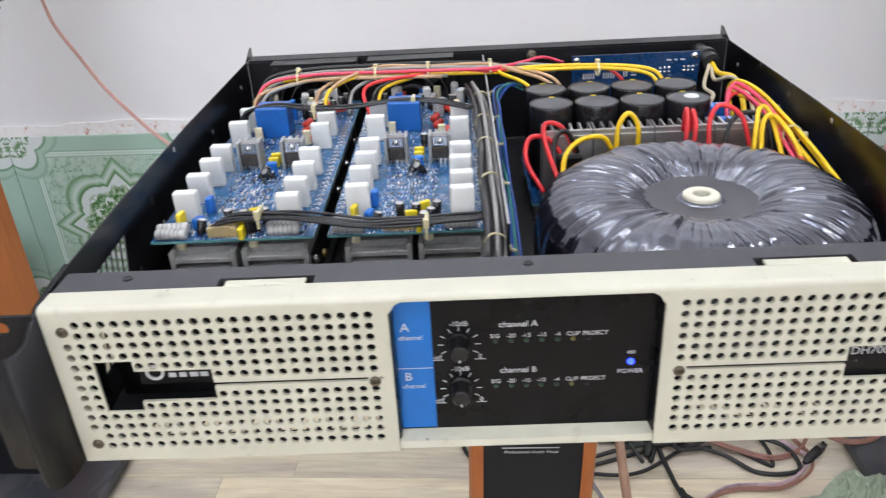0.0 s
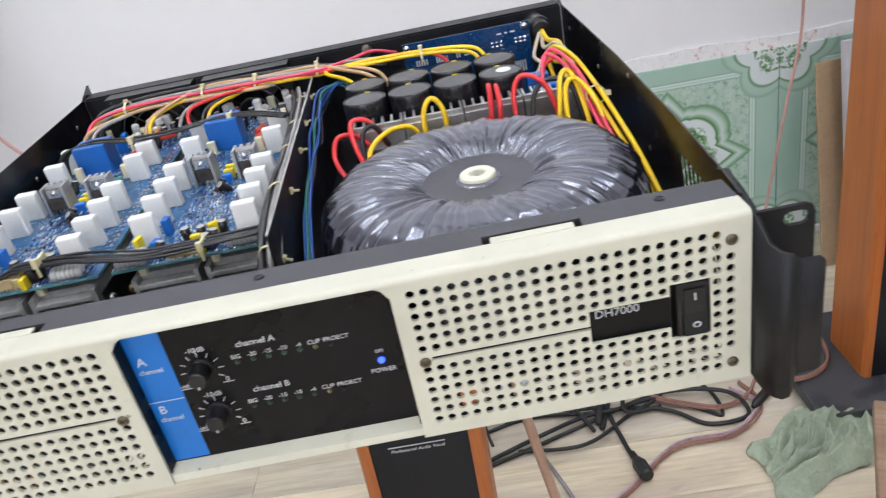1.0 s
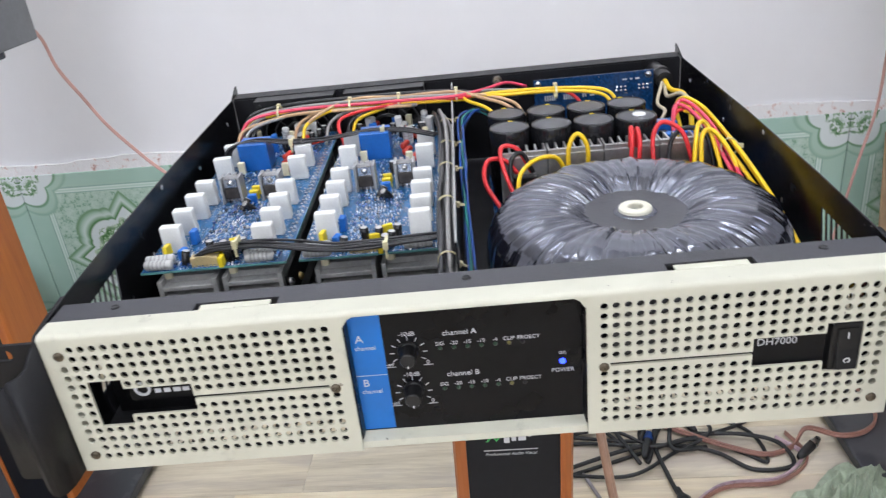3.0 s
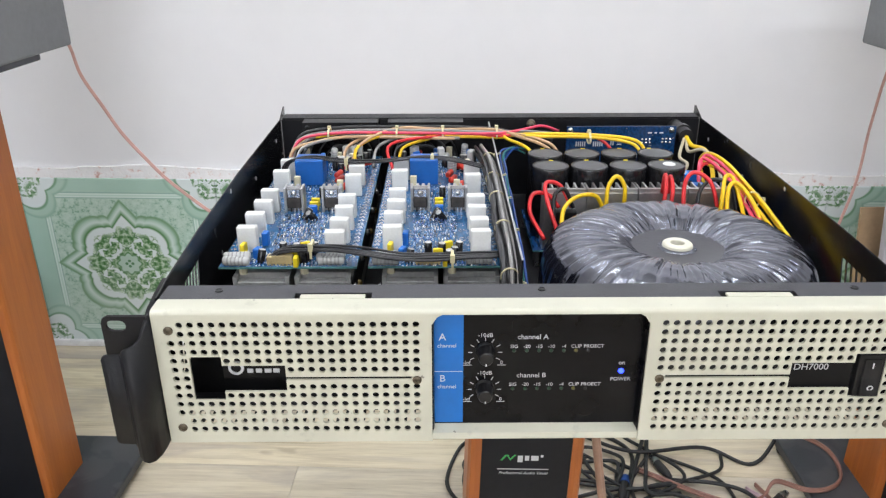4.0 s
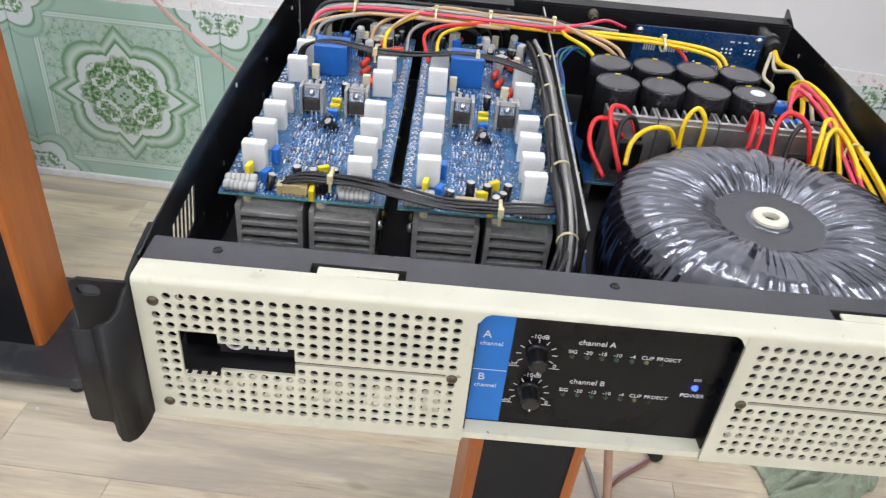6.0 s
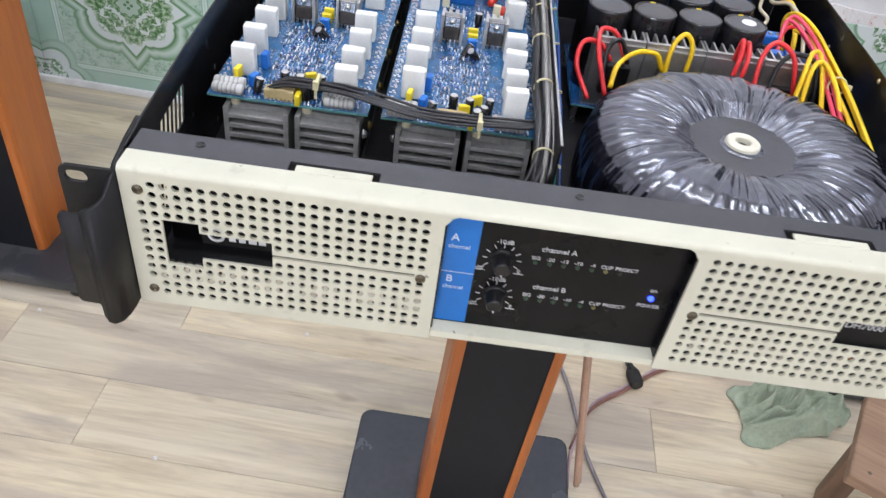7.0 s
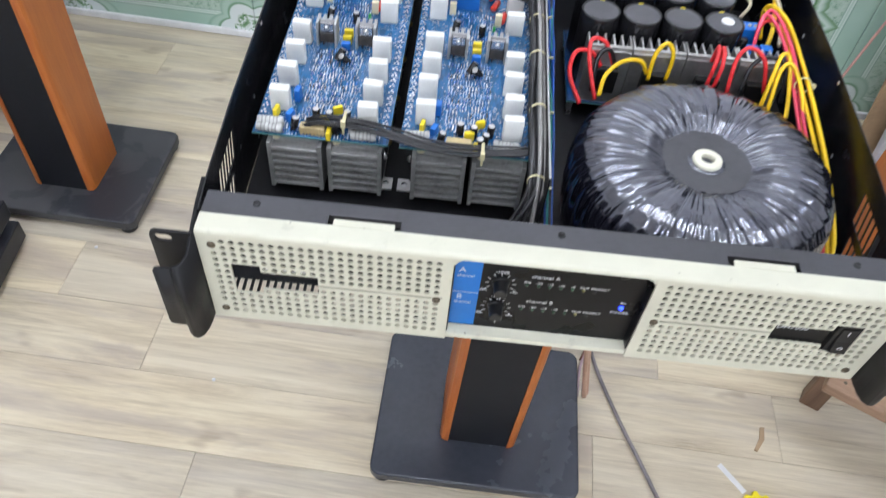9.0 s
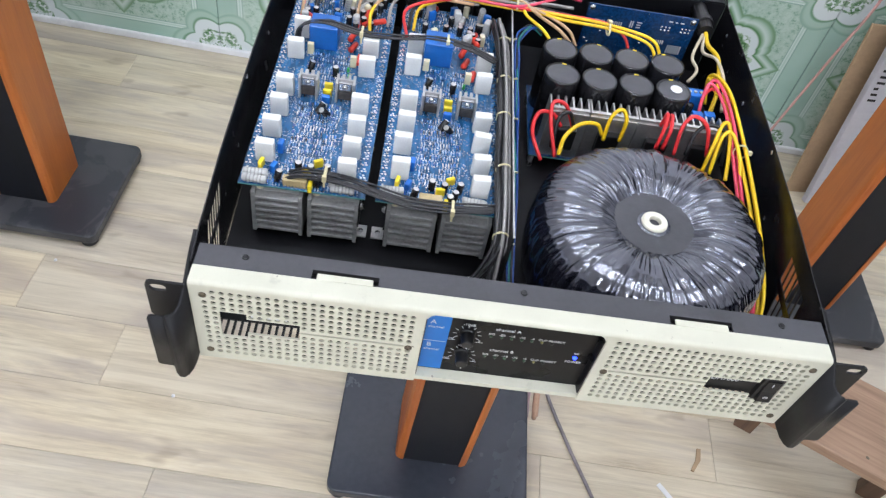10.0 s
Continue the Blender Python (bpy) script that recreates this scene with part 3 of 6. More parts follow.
def grille_cells(bm, xs, zs, kind, flip=1):
    """A sheet in the plane y = 0 out of cells: full, open, with a round hole, or with a slot."""
    seen = {}

    def vert(x, z):
        key = (round(x, 5), round(z, 5))
        if key not in seen:
            seen[key] = bm.verts.new((flip * x, 0, z))
        return seen[key]

    for i in range(len(xs) - 1):
        for j in range(len(zs) - 1):
            x0, x1, z0, z1 = xs[i], xs[i + 1], zs[j], zs[j + 1]
            what = kind(i, j)
            c = [vert(x0, z0), vert(x1, z0), vert(x1, z1), vert(x0, z1)]
            if what == "full":
                bm.faces.new(c)
            elif what == "slot":
                zm = (z0 + z1) / 2
                a, b = [vert(x0, zm - 0.0010), vert(x1, zm - 0.0010)], [vert(x0, zm + 0.0010), vert(x1, zm + 0.0010)]
                bm.faces.new((c[0], c[1], a[1], a[0]))
                bm.faces.new((b[0], b[1], c[2], c[3]))
            elif what == "hole":
                cx, cz, r = (x0 + x1) / 2, (z0 + z1) / 2, 0.00198
                ring = [bm.verts.new((flip * (cx + r * math.cos(math.radians(225 + 30 * k))), 0, cz + r * math.sin(math.radians(225 + 30 * k)))) for k in range(12)]
                for s in range(4):
                    bm.faces.new((c[s], c[(s + 1) % 4], ring[(3 * s + 3) % 12], ring[3 * s + 2], ring[3 * s + 1], ring[3 * s]))
    bmesh.ops.recalc_face_normals(bm, faces=bm.faces)


PX, PZ = 0.00593, 0.00576
# columns and rows of the perforation; local z of the top row is 0.081
gx = [-HW, -0.2085] + [-0.2085 + PX * k for k in range(1, 25)] + [-0.0605]
gz = [0.0020, 0.00841] + [0.00841 + PZ * k for k in range(1, 14)] + [PH - 0.0022]


def left_kind(i, j):
    c, r = i - 2, 12 - (j - 1)  # column from -1, row from the top
    if i == 0 or i == len(gx) - 2 or j == 0 or j == len(gz) - 2:
        return "full"
    if c == -1 and r in (0, 1, 11, 12):
        return "full"
    if 1 <= c <= 3 and 4 <= r <= 8:
        return "open"
    if 4 <= c <= 9 and 5 <= r <= 7:
        return "open"
    if r == 6:
        return "slot" if 10 <= c <= 21 else ("full" if c == 22 else "hole")
    return "hole"


def right_kind(i, j):
    c, r = i - 2, 12 - (j - 1)
    if i == 0 or i == len(gx) - 2 or j == 0 or j == len(gz) - 2:
        return "full"
    if c == -1 and r in (0, 1, 11, 12):
        return "full"
    if 1 <= c <= 3 and 4 <= r <= 8:
        return "open"
    if 4 <= c <= 9 and 5 <= r <= 7:
        return "open"
    if r == 6:
        return "slot" if 10 <= c <= 21 else ("full" if c == 22 else "hole")
    return "hole"


front = thing("front_panel")
front.parent = amp
for kind, flip, what in ((left_kind, 1, "cream perforated steel grille"), (right_kind, -1, "cream perforated steel grille with a switch cutout")):
    bm = bmesh.new()
    grille_cells(bm, gx, gz, kind, flip)
    g = part("grille", bm, CREAM, front, what)
    sol = g.modifiers.new("thickness", "SOLIDIFY")
    sol.thickness, sol.offset = 0.0016, 0.0
    g.location.y = 0.0008

# rounded top lip over the whole width, with two tabs into the rail
lip = bmesh.new()
arc = [(0.0, PH - 0.0022)] + [(0.0030 - 0.0030 * math.cos(a), PH - 0.0022 + 0.0030 * math.sin(a)) for a in (0.3, 0.6, 0.9, 1.2, 1.5708)]
outline = arc + [(0.0145, PH + 0.0008), (0.0145, PH - 0.0008), (0.0016, PH - 0.0022)]
prism(lip, outline, "x", -HW, HW)
part("top_lip", lip, CREAM, front, smooth=False)
for cx in (-0.1165, 0.1255):
    t = boxed(cx - 0.0185, cx + 0.0185, 0.0140, 0.0195, PH - 0.0004, PH + 0.0012, bevel=0.0005)
    part("lip_tab", t, CREAM, front)
for s in (-1, 1):
    part("side_lip", boxed(s * HW - 0.0008 * (1 + s), s * HW + 0.0008 * (1 - s), 0.0016, 0.016, 0.0020, PH - 0.001), CREAM, front)
    inner = bmesh.new()
    prism(inner, [(s * 0.0607, 0.0017), (s * 0.0597, 0.0017), (s * 0.0592, 0.0085), (s * 0.0602, 0.0085)], "z", 0.009, PH - 0.002)
    part("inner_edge", inner, DISPLAY, front)
# sill under the display and the bottom return
sill = bmesh.new()
prism(sill, [(0.0022, 0.0020), (0.0010, 0.0032), (0.0016, 0.0066), (0.0082, 0.0088), (0.0100, 0.0074), (0.0040, 0.0020)], "x", -0.0603, 0.0603)
part("display_sill", sill, CREAM, front)
part("bottom_lip", boxed(-HW, HW, 0.0018, 0.0070, 0.0021, 0.0036), CREAM, front)
for s in (-1, 1):  # small filled corners at the display's top
    c = bmesh.new()
    prism(c, [(s * 0.0606, PH - 0.002), (s * 0.0540, PH - 0.002), (s * 0.0575, PH - 0.0040), (s * 0.0597, PH - 0.0075), (s * 0.0606, PH - 0.0085)], "y", 0.0003, 0.0080)
    part("corner_fillet", c, CREAM, front)

# panel screws
sc = bmesh.new()
lathe(sc, [(0.0, 0.0002), (0.0006, 0.0003), (0.0009, 0.0010), (0.0018, 0.0009), (0.0026, 0.0004), (0.0027, -0.0006)], 14)
screw = part("screw", sc, SCREW, front, "worn brown screw head", smooth=False)
screw.matrix_basis = pose(-0.2058, -0.0003, 0.0772, 90)
for x, z in ((-0.2062, 0.0128), (-0.0690, 0.0446), (0.2058, 0.0772), (0.2062, 0.0128), (0.0690, 0.0446)):
    again(screw, x, -0.0003, z, rx=90)

# display
disp = part("display", boxed(-0.0600, 0.0600, 0.0085, 0.0100, 0.0065, PH - 0.0015), DISPLAY, front, "glossy black printed display plate")
DY = 0.0083
part("blue_label", boxed(-0.0595, -0.0425, DY, DY + 0.0004, 0.0095, PH - 0.0020), BLUE_FILM, disp, "bright blue channel label strip")
part("dividing_line", boxed(-0.0592, -0.0428, DY - 0.0002, DY + 0.0001, 0.0447, 0.0450), PRINT, disp)


def printed(text, x, z, size):
    return lettering("print", text, size, PRINT, disp, pose(x, DY - 0.0002, z, 90))


printed("A", -0.0545, 0.0675, 0.0064)
printed("channel", -0.0520, 0.0620, 0.0036)
printed("B", -0.0545, 0.0400, 0.0064)
printed("channel", -0.0520, 0.0345, 0.0036)
for z0, name in ((0.0675, "channel A"), (0.0420, "channel B")):
    printed(name, -0.0030, z0, 0.0044)
    for text, x in (("SIG", -0.0135), ("-20", -0.0062), ("-15", 0.0008), ("-10", 0.0078), ("-4", 0.0150), ("CLIP", 0.0220), ("PROECT", 0.0320)):
        printed(text, x, z0 - 0.0062, 0.0031)
    for k, x in enumerate((-0.0135, -0.0062, 0.0008, 0.0078, 0.0150, 0.0220, 0.0290)):
        b = lathe(bmesh.new(), [(0.0, 0.0012), (0.0007, 0.0010), (0.0011, 0.0002), (0.0011, -0.0004)], 10)
        led = part("indicator", b, (DIM_GREEN, PLASTIC_BLACK, DIM_YELLOW)[(0 if k < 5 else 2) if k < 6 else 1], disp, "unlit indicator lamp", smooth=True)
        led.matrix_basis = pose(x, DY, z0 - 0.0090, 90)
printed("on", 0.0490, 0.0502, 0.0036)
printed("POWER", 0.0490, 0.0392, 0.0034)
b = lathe(bmesh.new(), [(0.0, 0.0016), (0.0010, 0.0013), (0.0016, 0.0004), (0.0017, -0.0004)], 14)
led = part("power_lamp", b, LED_BLUE, disp, "lit blue power lamp", smooth=True)
led.matrix_basis = pose(0.0490, DY, 0.0446, 90)

# two round knobs with scales
for kz in (0.0575, 0.0325):
    kb = bmesh.new()
    prof = [(0.0, 0.0105), (0.0036, 0.0105), (0.0042, 0.0098), (0.0048, 0.0020), (0.0056, 0.0010), (0.0056, 0.0)]
    lathe(kb, prof, 24)
    kn = part("knob", kb, PLASTIC_BLACK, disp, "round black plastic volume knob")
    kn.matrix_basis = pose(-0.0300, DY + 0.0002, kz + 0.0010, 90)
    dot = part("pointer", boxed(-0.00035, 0.00035, -0.0040, -0.0026, 0.0104, 0.0107), PRINT, kn)
    for k in range(9):
        a = radians(-28 + k * 29.5)
        tick = part("scale_mark", boxed(-0.00018, 0.00018, 0.0074, 0.0098, 0, 0.0002), PRINT, disp)
        tick.matrix_basis = pose(-0.0300, DY, kz, 90) @ pose(0, 0, 0, 0, 0, 90 - k * 30 + 30)
    printed("-10dB", -0.0300, kz + 0.0112, 0.0036)
    printed("-inf", -0.0405, kz - 0.0068, 0.0032)
    printed("0", -0.0205, kz - 0.0068, 0.0034)
    part("scale_line", boxed(-0.0425, -0.0375, DY - 0.0002, DY, kz - 0.0086, kz - 0.0083), PRINT, disp)
    part("scale_line", boxed(-0.0230, -0.0180, DY - 0.0002, DY, kz - 0.0086, kz - 0.0083), PRINT, disp)

# badge behind the left cutout: a ring and plain bars for the maker's mark
badge = part("badge_plate", boxed(-0.1810, -0.1400, 0.0086, 0.0096, 0.0410, 0.0560), DISPLAY, front, "black badge plate with a maker's mark")
ring = lathe(bmesh.new(), [(0.0030, -0.0004), (0.0030, 0.0004), (0.0045, 0.0004), (0.0045, -0.0004)], 24, closed=True)
rg = part("mark_ring", ring, PRINT_GREY, badge)
rg.matrix_basis = pose(-0.1735, 0.0082, 0.0480, 90)
for k, w in enumerate((0.0034, 0.0034, 0.0040, 0.0036)):
    part("mark_bar", boxed(-0.1672 + k * 0.0050, -0.1672 + k * 0.0050 + w, 0.0081, 0.0085, 0.0448, 0.0474), PRINT_GREY, badge)
plate = part("model_plate", boxed(0.1420, 0.1800, 0.0030, 0.0040, 0.0360, 0.0545), DISPLAY, front, "black model plate")
lettering("print", "DH7000", 0.0058, PRINT_GREY, plate, pose(0.1560, 0.0028, 0.0500, 90))

# rocker switch in the right cutout
sw = part("power_switch", boxed(0.1820, 0.1975, 0.0010, 0.0150, 0.0285, 0.0588, bevel=0.0008), PLASTIC_BLACK, front, "black rocker power switch")
rock = bmesh.new()
prism(rock, [(0.0012, 0.0310), (-0.0024, 0.0335), (-0.0004, 0.0440), (0.0002, 0.0560), (0.0020, 0.0562), (0.0020, 0.0310)], "x", 0.1848, 0.1950, bevel=0.0005)
part("rocker", rock, PLASTIC_BLACK, sw)
ring = lathe(bmesh.new(), [(0.0012, -0.0002), (0.0012, 0.0002), (0.0018, 0.0002), (0.0018, -0.0002)], 18, closed=True)
rg = part("off_mark", ring, PRINT, sw)
rg.matrix_basis = pose(0.1898, -0.0018, 0.0385, 101)
part("on_mark", boxed(0.1895, 0.1901, -0.0004, 0.0004, 0.0505, 0.0540), PRINT, sw)

# ---- chassis ----
SIDE = 0.2250


def side_x(y):
    """Half the chassis's width at y: the side walls flare towards the back."""
    stops = ((0.0, 0.2150), (0.045, 0.2188), (0.12, 0.2225), (0.25, 0.2258), (0.50, 0.2260))
    for (a, u), (b, v) in zip(stops, stops[1:]):
        if y <= b:
            return u + (v - u) * (y - a) / (b - a)
    return stops[-1][1]


CH_TOP = PH + 0.0005
DEEP = 0.462
chassis = thing("chassis")
chassis.parent = amp
tray = bmesh.new()
prism(tray, [(-side_x(0.052), 0.052), (side_x(0.052), 0.052), (side_x(0.25), 0.25), (side_x(DEEP), DEEP), (-side_x(DEEP), DEEP), (-side_x(0.25), 0.25)], "z", 0.0005, 0.0020)
part("bottom_plate", tray, STEEL_BLACK, chassis, "black steel bottom plate")
# slotted front strip of the bottom, with daylight between the bars
for x0, x1 in ((-0.2135, -0.062), (0.062, 0.2135)):
    strip = bmesh.new()
    k = x0
    box(strip, x0, x1, 0.0040, 0.0180, 0.0005, 0.0020)
    box(strip, x0, x1, 0.0335, 0.0520, 0.0005, 0.0020)
    while k < x1:
        box(strip, k, k + 0.0019, 0.0180, 0.0335, 0.0005, 0.0020)
        k += 0.0052
    part("vent_grille", strip, STEEL_BLACK, chassis)
for s in (-1, 1):
    edge = bmesh.new()
    prism(edge, [(s * 0.2136, 0.0040), (s * 0.2146, 0.0040), (s * side_x(0.052), 0.0519), (s * 0.2136, 0.0519)], "z", 0.0005, 0.0020)
    part("bottom_edge", edge, STEEL_BLACK, chassis)
part("front_bottom", boxed(-0.062, 0.062, 0.0100, 0.0520, 0.0005, 0.0020), STEEL_BLACK, chassis)
part("front_wall", boxed(-0.2150, 0.2150, 0.0520, 0.0534, 0.0020, PH - 0.0320), STEEL_BLACK, chassis)

# side walls with slanted louvre slots near the front and a raised tab at the back
for s in (-1, 1):
    wall = bmesh.new()
    ys = [0.0165, 0.045] + [0.045 + 0.0075 * (k + 1) for k in range(7)] + [0.12, 0.17, 0.25, 0.35, DEEP]
    zs = [0.0, 0.018, 0.044, 0.047, 0.073, CH_TOP]
    seen = {}

    def sv(y, z):
        key = (round(y, 5), round(z, 5))
        if key not in seen:
            seen[key] = wall.verts.new((s * side_x(y), y, z))
        return seen[key]

    for i in range(len(ys) - 1):
        for j in range(len(zs) - 1):
            y0, y1, z0, z1 = ys[i], ys[i + 1], zs[j], zs[j + 1]
            lean = [[0.24 * (z - 0.018) if 1 <= k <= 8 and z < CH_TOP and z > 0 else 0.0 for z in (z0, z1)] for k in (i, i + 1)]
            c = [sv(y0 + lean[0][0], z0), sv(y1 + lean[1][0], z0), sv(y1 + lean[1][1], z1), sv(y0 + lean[0][1], z1)]
            if (1 <= i <= 6 and j == 1) or (2 <= i <= 7 and j == 3):
                a, b = y0 + 0.0006, y0 + 0.0068
                q = [wall.verts.new((s * side_x(y), y, z)) for y, z in ((a + lean[0][0], z0 + 0.002), (b + lean[0][0], z0 + 0.002), (b + lean[0][1], z1 - 0.002), (a + lean[0][1], z1 - 0.002))]
                for e in range(4):
                    wall.faces.new((c[e], c[(e + 1) % 4], q[(e + 1) % 4], q[e]))
            else:
                wall.faces.new(c)
    tab = [wall.verts.new((s * side_x(y), y, z)) for y, z in ((DEEP - 0.026, CH_TOP), (DEEP, CH_TOP), (DEEP, CH_TOP + 0.0085), (DEEP - 0.003, CH_TOP + 0.0088))]
    wall.faces.new(tab)
    bmesh.ops.recalc_face_normals(wall, faces=wall.faces)
    w = part("side_wall", wall, STEEL_GLOSS, chassis, "black steel side wall with louvre slots")
    sol = w.modifiers.new("thickness", "SOLIDIFY")
    sol.thickness, sol.offset = 0.0009, 0.0
    for y, z in ((0.216, 0.084), (0.170, 0.050), (0.305, 0.066), (0.405, 0.074)):
        hole = part("rivet", lathe(bmesh.new(), [(0.0, 0.0008), (0.0014, 0.0006), (0.0020, 0.0)], 10), STEEL, chassis)
        hole.matrix_basis = pose(s * (side_x(y) - 0.0008), y, z, 0, -90 * s)

# top rail behind the panel, with two cut notches round the tabs
rail = bmesh.new()
rz0, rz1 = PH - 0.0010, PH + 0.0004
plan = [(-HW, 0.0147)]
for x0, x1 in ((-0.1385, -0.0945), (0.1035, 0.1475)):
    plan += [(x0, 0.0147), (x0, 0.0225), (x1, 0.0225), (x1, 0.0147)]
plan += [(HW, 0.0147), (HW, 0.0330), (-HW, 0.0330)]
prism(rail, plan, "z", rz0, rz1)
part("top_rail", rail, RAIL_GREY, chassis, "dark grey folded steel top rail")
part("rail_fold", boxed(-HW, HW, 0.0318, 0.0330, PH - 0.016, rz0 - 0.0002), RAIL_GREY, chassis)
for x in (-0.1830, 0.0030, 0.1840):
    part("rail_hole", lathe(bmesh.new(), [(0.0, 0.0003), (0.0014, 0.0003), (0.0020, 0.0007), (0.0024, 0.0)], 14, at=(x, 0.0255, rz1)), PLASTIC_BLACK, chassis)
part("under_notch", boxed(-0.1385, 0.1475, 0.0150, 0.0230, PH - 0.0080, PH - 0.0060), PLASTIC_BLACK, chassis)

# back wall with a folded top edge, two fans and a gland
part("back_wall", boxed(-SIDE, SIDE, 0.4400, 0.4415, 0.0025, CH_TOP - 0.0014), STEEL_BLACK, chassis, "black steel back wall")
part("back_flange", boxed(-SIDE + 0.001, SIDE - 0.001, 0.4400, 0.4590, CH_TOP - 0.0012, CH_TOP + 0.0006), STEEL_BLACK, chassis)

# rack ears: a slotted tab and a bent handle plate on each side
for s in (-1, 1):
    ear = thing("rack_ear")
    ear.parent = amp
    tabm = bmesh.new()
    x0, x1 = 0.2160, 0.2410
    outer = [(x0, 0.050), (x1 - 0.002, 0.050), (x1, 0.053), (x1, PH - 0.0055), (x1 - 0.001, PH - 0.0025), (x1 - 0.0035, PH - 0.0012), (x0, PH - 0.0012)]
    holes = [(0.2330 + 0.0022 * sg + 0.0033 * math.cos(a), 0.0815 + 0.0033 * math.sin(a)) for sg, a0 in ((1, -90), (-1, 90)) for a in (radians(a0 + k * 30) for k in range(7))]
    ov, hv = [tabm.verts.new((s * p, 0, q)) for p, q in outer], [tabm.verts.new((s * p, 0, q)) for p, q in holes]
    es = [tabm.edges.new((l[k], l[(k + 1) % len(l)])) for l in (ov, hv) for k in range(len(l))]
    bmesh.ops.triangle_fill(tabm, use_beauty=True, edges=es)
    tb = part("slotted_tab", tabm, STEEL_BLACK, ear, "black rack tab with an oblong slot")
    sol = tb.modifiers.new("thickness", "SOLIDIFY")
    sol.thickness = 0.002
    # bent plate: a run of plan points, each with its foot and head height
    run = [(side_x(0.044) + 0.0019, 0.044, 0.0, PH), (side_x(0.024) + 0.0019, 0.024, 0.0, PH), (0.2163, 0.004, 0.0, PH), (0.2164, -0.005, -0.0005, PH - 0.0050), (0.2172, -0.0110, -0.0008, PH - 0.0100),
           (0.2190, -0.0160, -0.0008, PH - 0.0112), (0.2215, -0.0186, -0.0002, PH - 0.0116), (0.2240, -0.0190, 0.0012, PH - 0.0120), (0.2256, -0.0184, 0.0050, PH - 0.0135), (0.2262, -0.0176, 0.0105, PH - 0.0158), (0.2275, -0.0172, 0.0122, PH - 0.0164),
           (0.2320, -0.0172, 0.0124, PH - 0.0164), (0.2362, -0.0172, 0.0126, PH - 0.0164), (0.2378, -0.0172, 0.0134, PH - 0.0170), (0.2386, -0.0172, 0.0150, PH - 0.0186)]
    hb = bmesh.new()
    run = [(0.2158 + (x - 0.2158) * 0.92 if y < 0 else x, y, f + 0.0028, g) for x, y, f, g in run]
    feet, heads = [hb.verts.new((s * x, y, z)) for x, y, z, _ in run], [hb.verts.new((s * x, y, z)) for x, y, _, z in run]
    for k in range(len(run) - 1):
        hb.faces.new((feet[k], feet[k + 1], heads[k + 1], heads[k]))
    bmesh.ops.recalc_face_normals(hb, faces=hb.faces)
    hd = part("handle_plate", hb, STEEL_BLACK, ear, "black bent steel handle plate", smooth=True)
    sol = hd.modifiers.new("thickness", "SOLIDIFY")
    sol.thickness, sol.offset = 0.0022, 0.0

# ---- transformer ----
TX, TY = 0.1110, 0.1220
trafo = thing("transformer", (TX, TY, 0.0020))
trafo.parent = amp
winding = bmesh.new()
prof = [(0.0295, 0.0712), (0.0325, 0.0722), (0.0370, 0.0748), (0.0430, 0.0780), (0.0520, 0.0805), (0.0620, 0.0812), (0.0720, 0.0800), (0.0800, 0.0765), (0.0870, 0.0710), (0.0918, 0.0630), (0.0938, 0.0530), (0.0945, 0.0420), (0.0943, 0.0250), (0.0925, 0.0120), (0.0870, 0.0030), (0.0700, 0.0)]
fine = []
for (r0, h0), (r1, h1) in zip(prof, prof[1:]):
    for k in range(4):
        fine.append((r0 + (r1 - r0) * k / 4, h0 + (h1 - h0) * k / 4))
SEG = 540
rings = []
for q, (r, h) in enumerate(fine):
    ring = []
    for k in range(SEG):
        a = 2 * math.pi * k / SEG
        ca, sa = math.cos(a), math.sin(a)
        # folds fan out from the middle; they slant a little and fade in and out
        slant = a + 0.22 * (r - 0.06) / 0.06 * math.sin(2 * a + 1) + 0.03 * math.sin(7 * a)
        f = noise.noise(Vector((math.cos(slant) * 7.5, math.sin(slant) * 7.5, r * 7 + h * 4)))
        f2 = noise.noise(Vector((math.cos(slant) * 16, math.sin(slant) * 16, r * 7 + h * 4 + 7)))
        f3 = noise.noise(Vector((math.cos(slant) * 34, math.sin(slant) * 30, r * 10 + 3)))
        inner, rim = math.exp(-((r - 0.037) / 0.010) ** 2), max(0.0, min(1.0, (r - 0.076) / 0.016))
        amount = (0.0019 + 0.0012 * inner + 0.0008 * rim) * min(1.0, (r - 0.0285) / 0.006) if h > 0.03 else 0.0012
        d = amount * (1.4 * abs(f) ** 0.7 - 0.55 + (0.75 + 0.4 * inner) * abs(f2) ** 0.8 + 0.25 * (0.5 + inner + rim) * f3)
        ring.append(winding.verts.new(((r + 0.5 * d) * ca, (r + 0.5 * d) * sa, h + d)))
    rings.append(ring)
for a, b in zip(rings, rings[1:]):
    for k in range(SEG):
        winding.faces.new((a[k], b[k], b[(k + 1) % SEG], a[(k + 1) % SEG]))
bmesh.ops.recalc_face_normals(winding, faces=winding.faces)
part("winding", winding, WRAP, trafo, "coil wrapped in shiny black wrinkled tape", smooth=True)
dish = bmesh.new()
lathe(dish, [(0.0, 0.0712), (0.0150, 0.0714), (0.0270, 0.0718), (0.0322, 0.0724)], 64)
part("centre_dish", dish, WRAP_FLAT, trafo, "matt black taped centre", smooth=True)
hub = bmesh.new()
lathe(hub, [(0.0046, 0.0600), (0.0046, 0.0745), (0.0052, 0.0752), (0.0092, 0.0752), (0.0103, 0.0743), (0.0106, 0.0715)], 32)
h_ob = part("hub", hub, HUB_PLASTIC, trafo, "ivory plastic mounting hub", smooth=False)
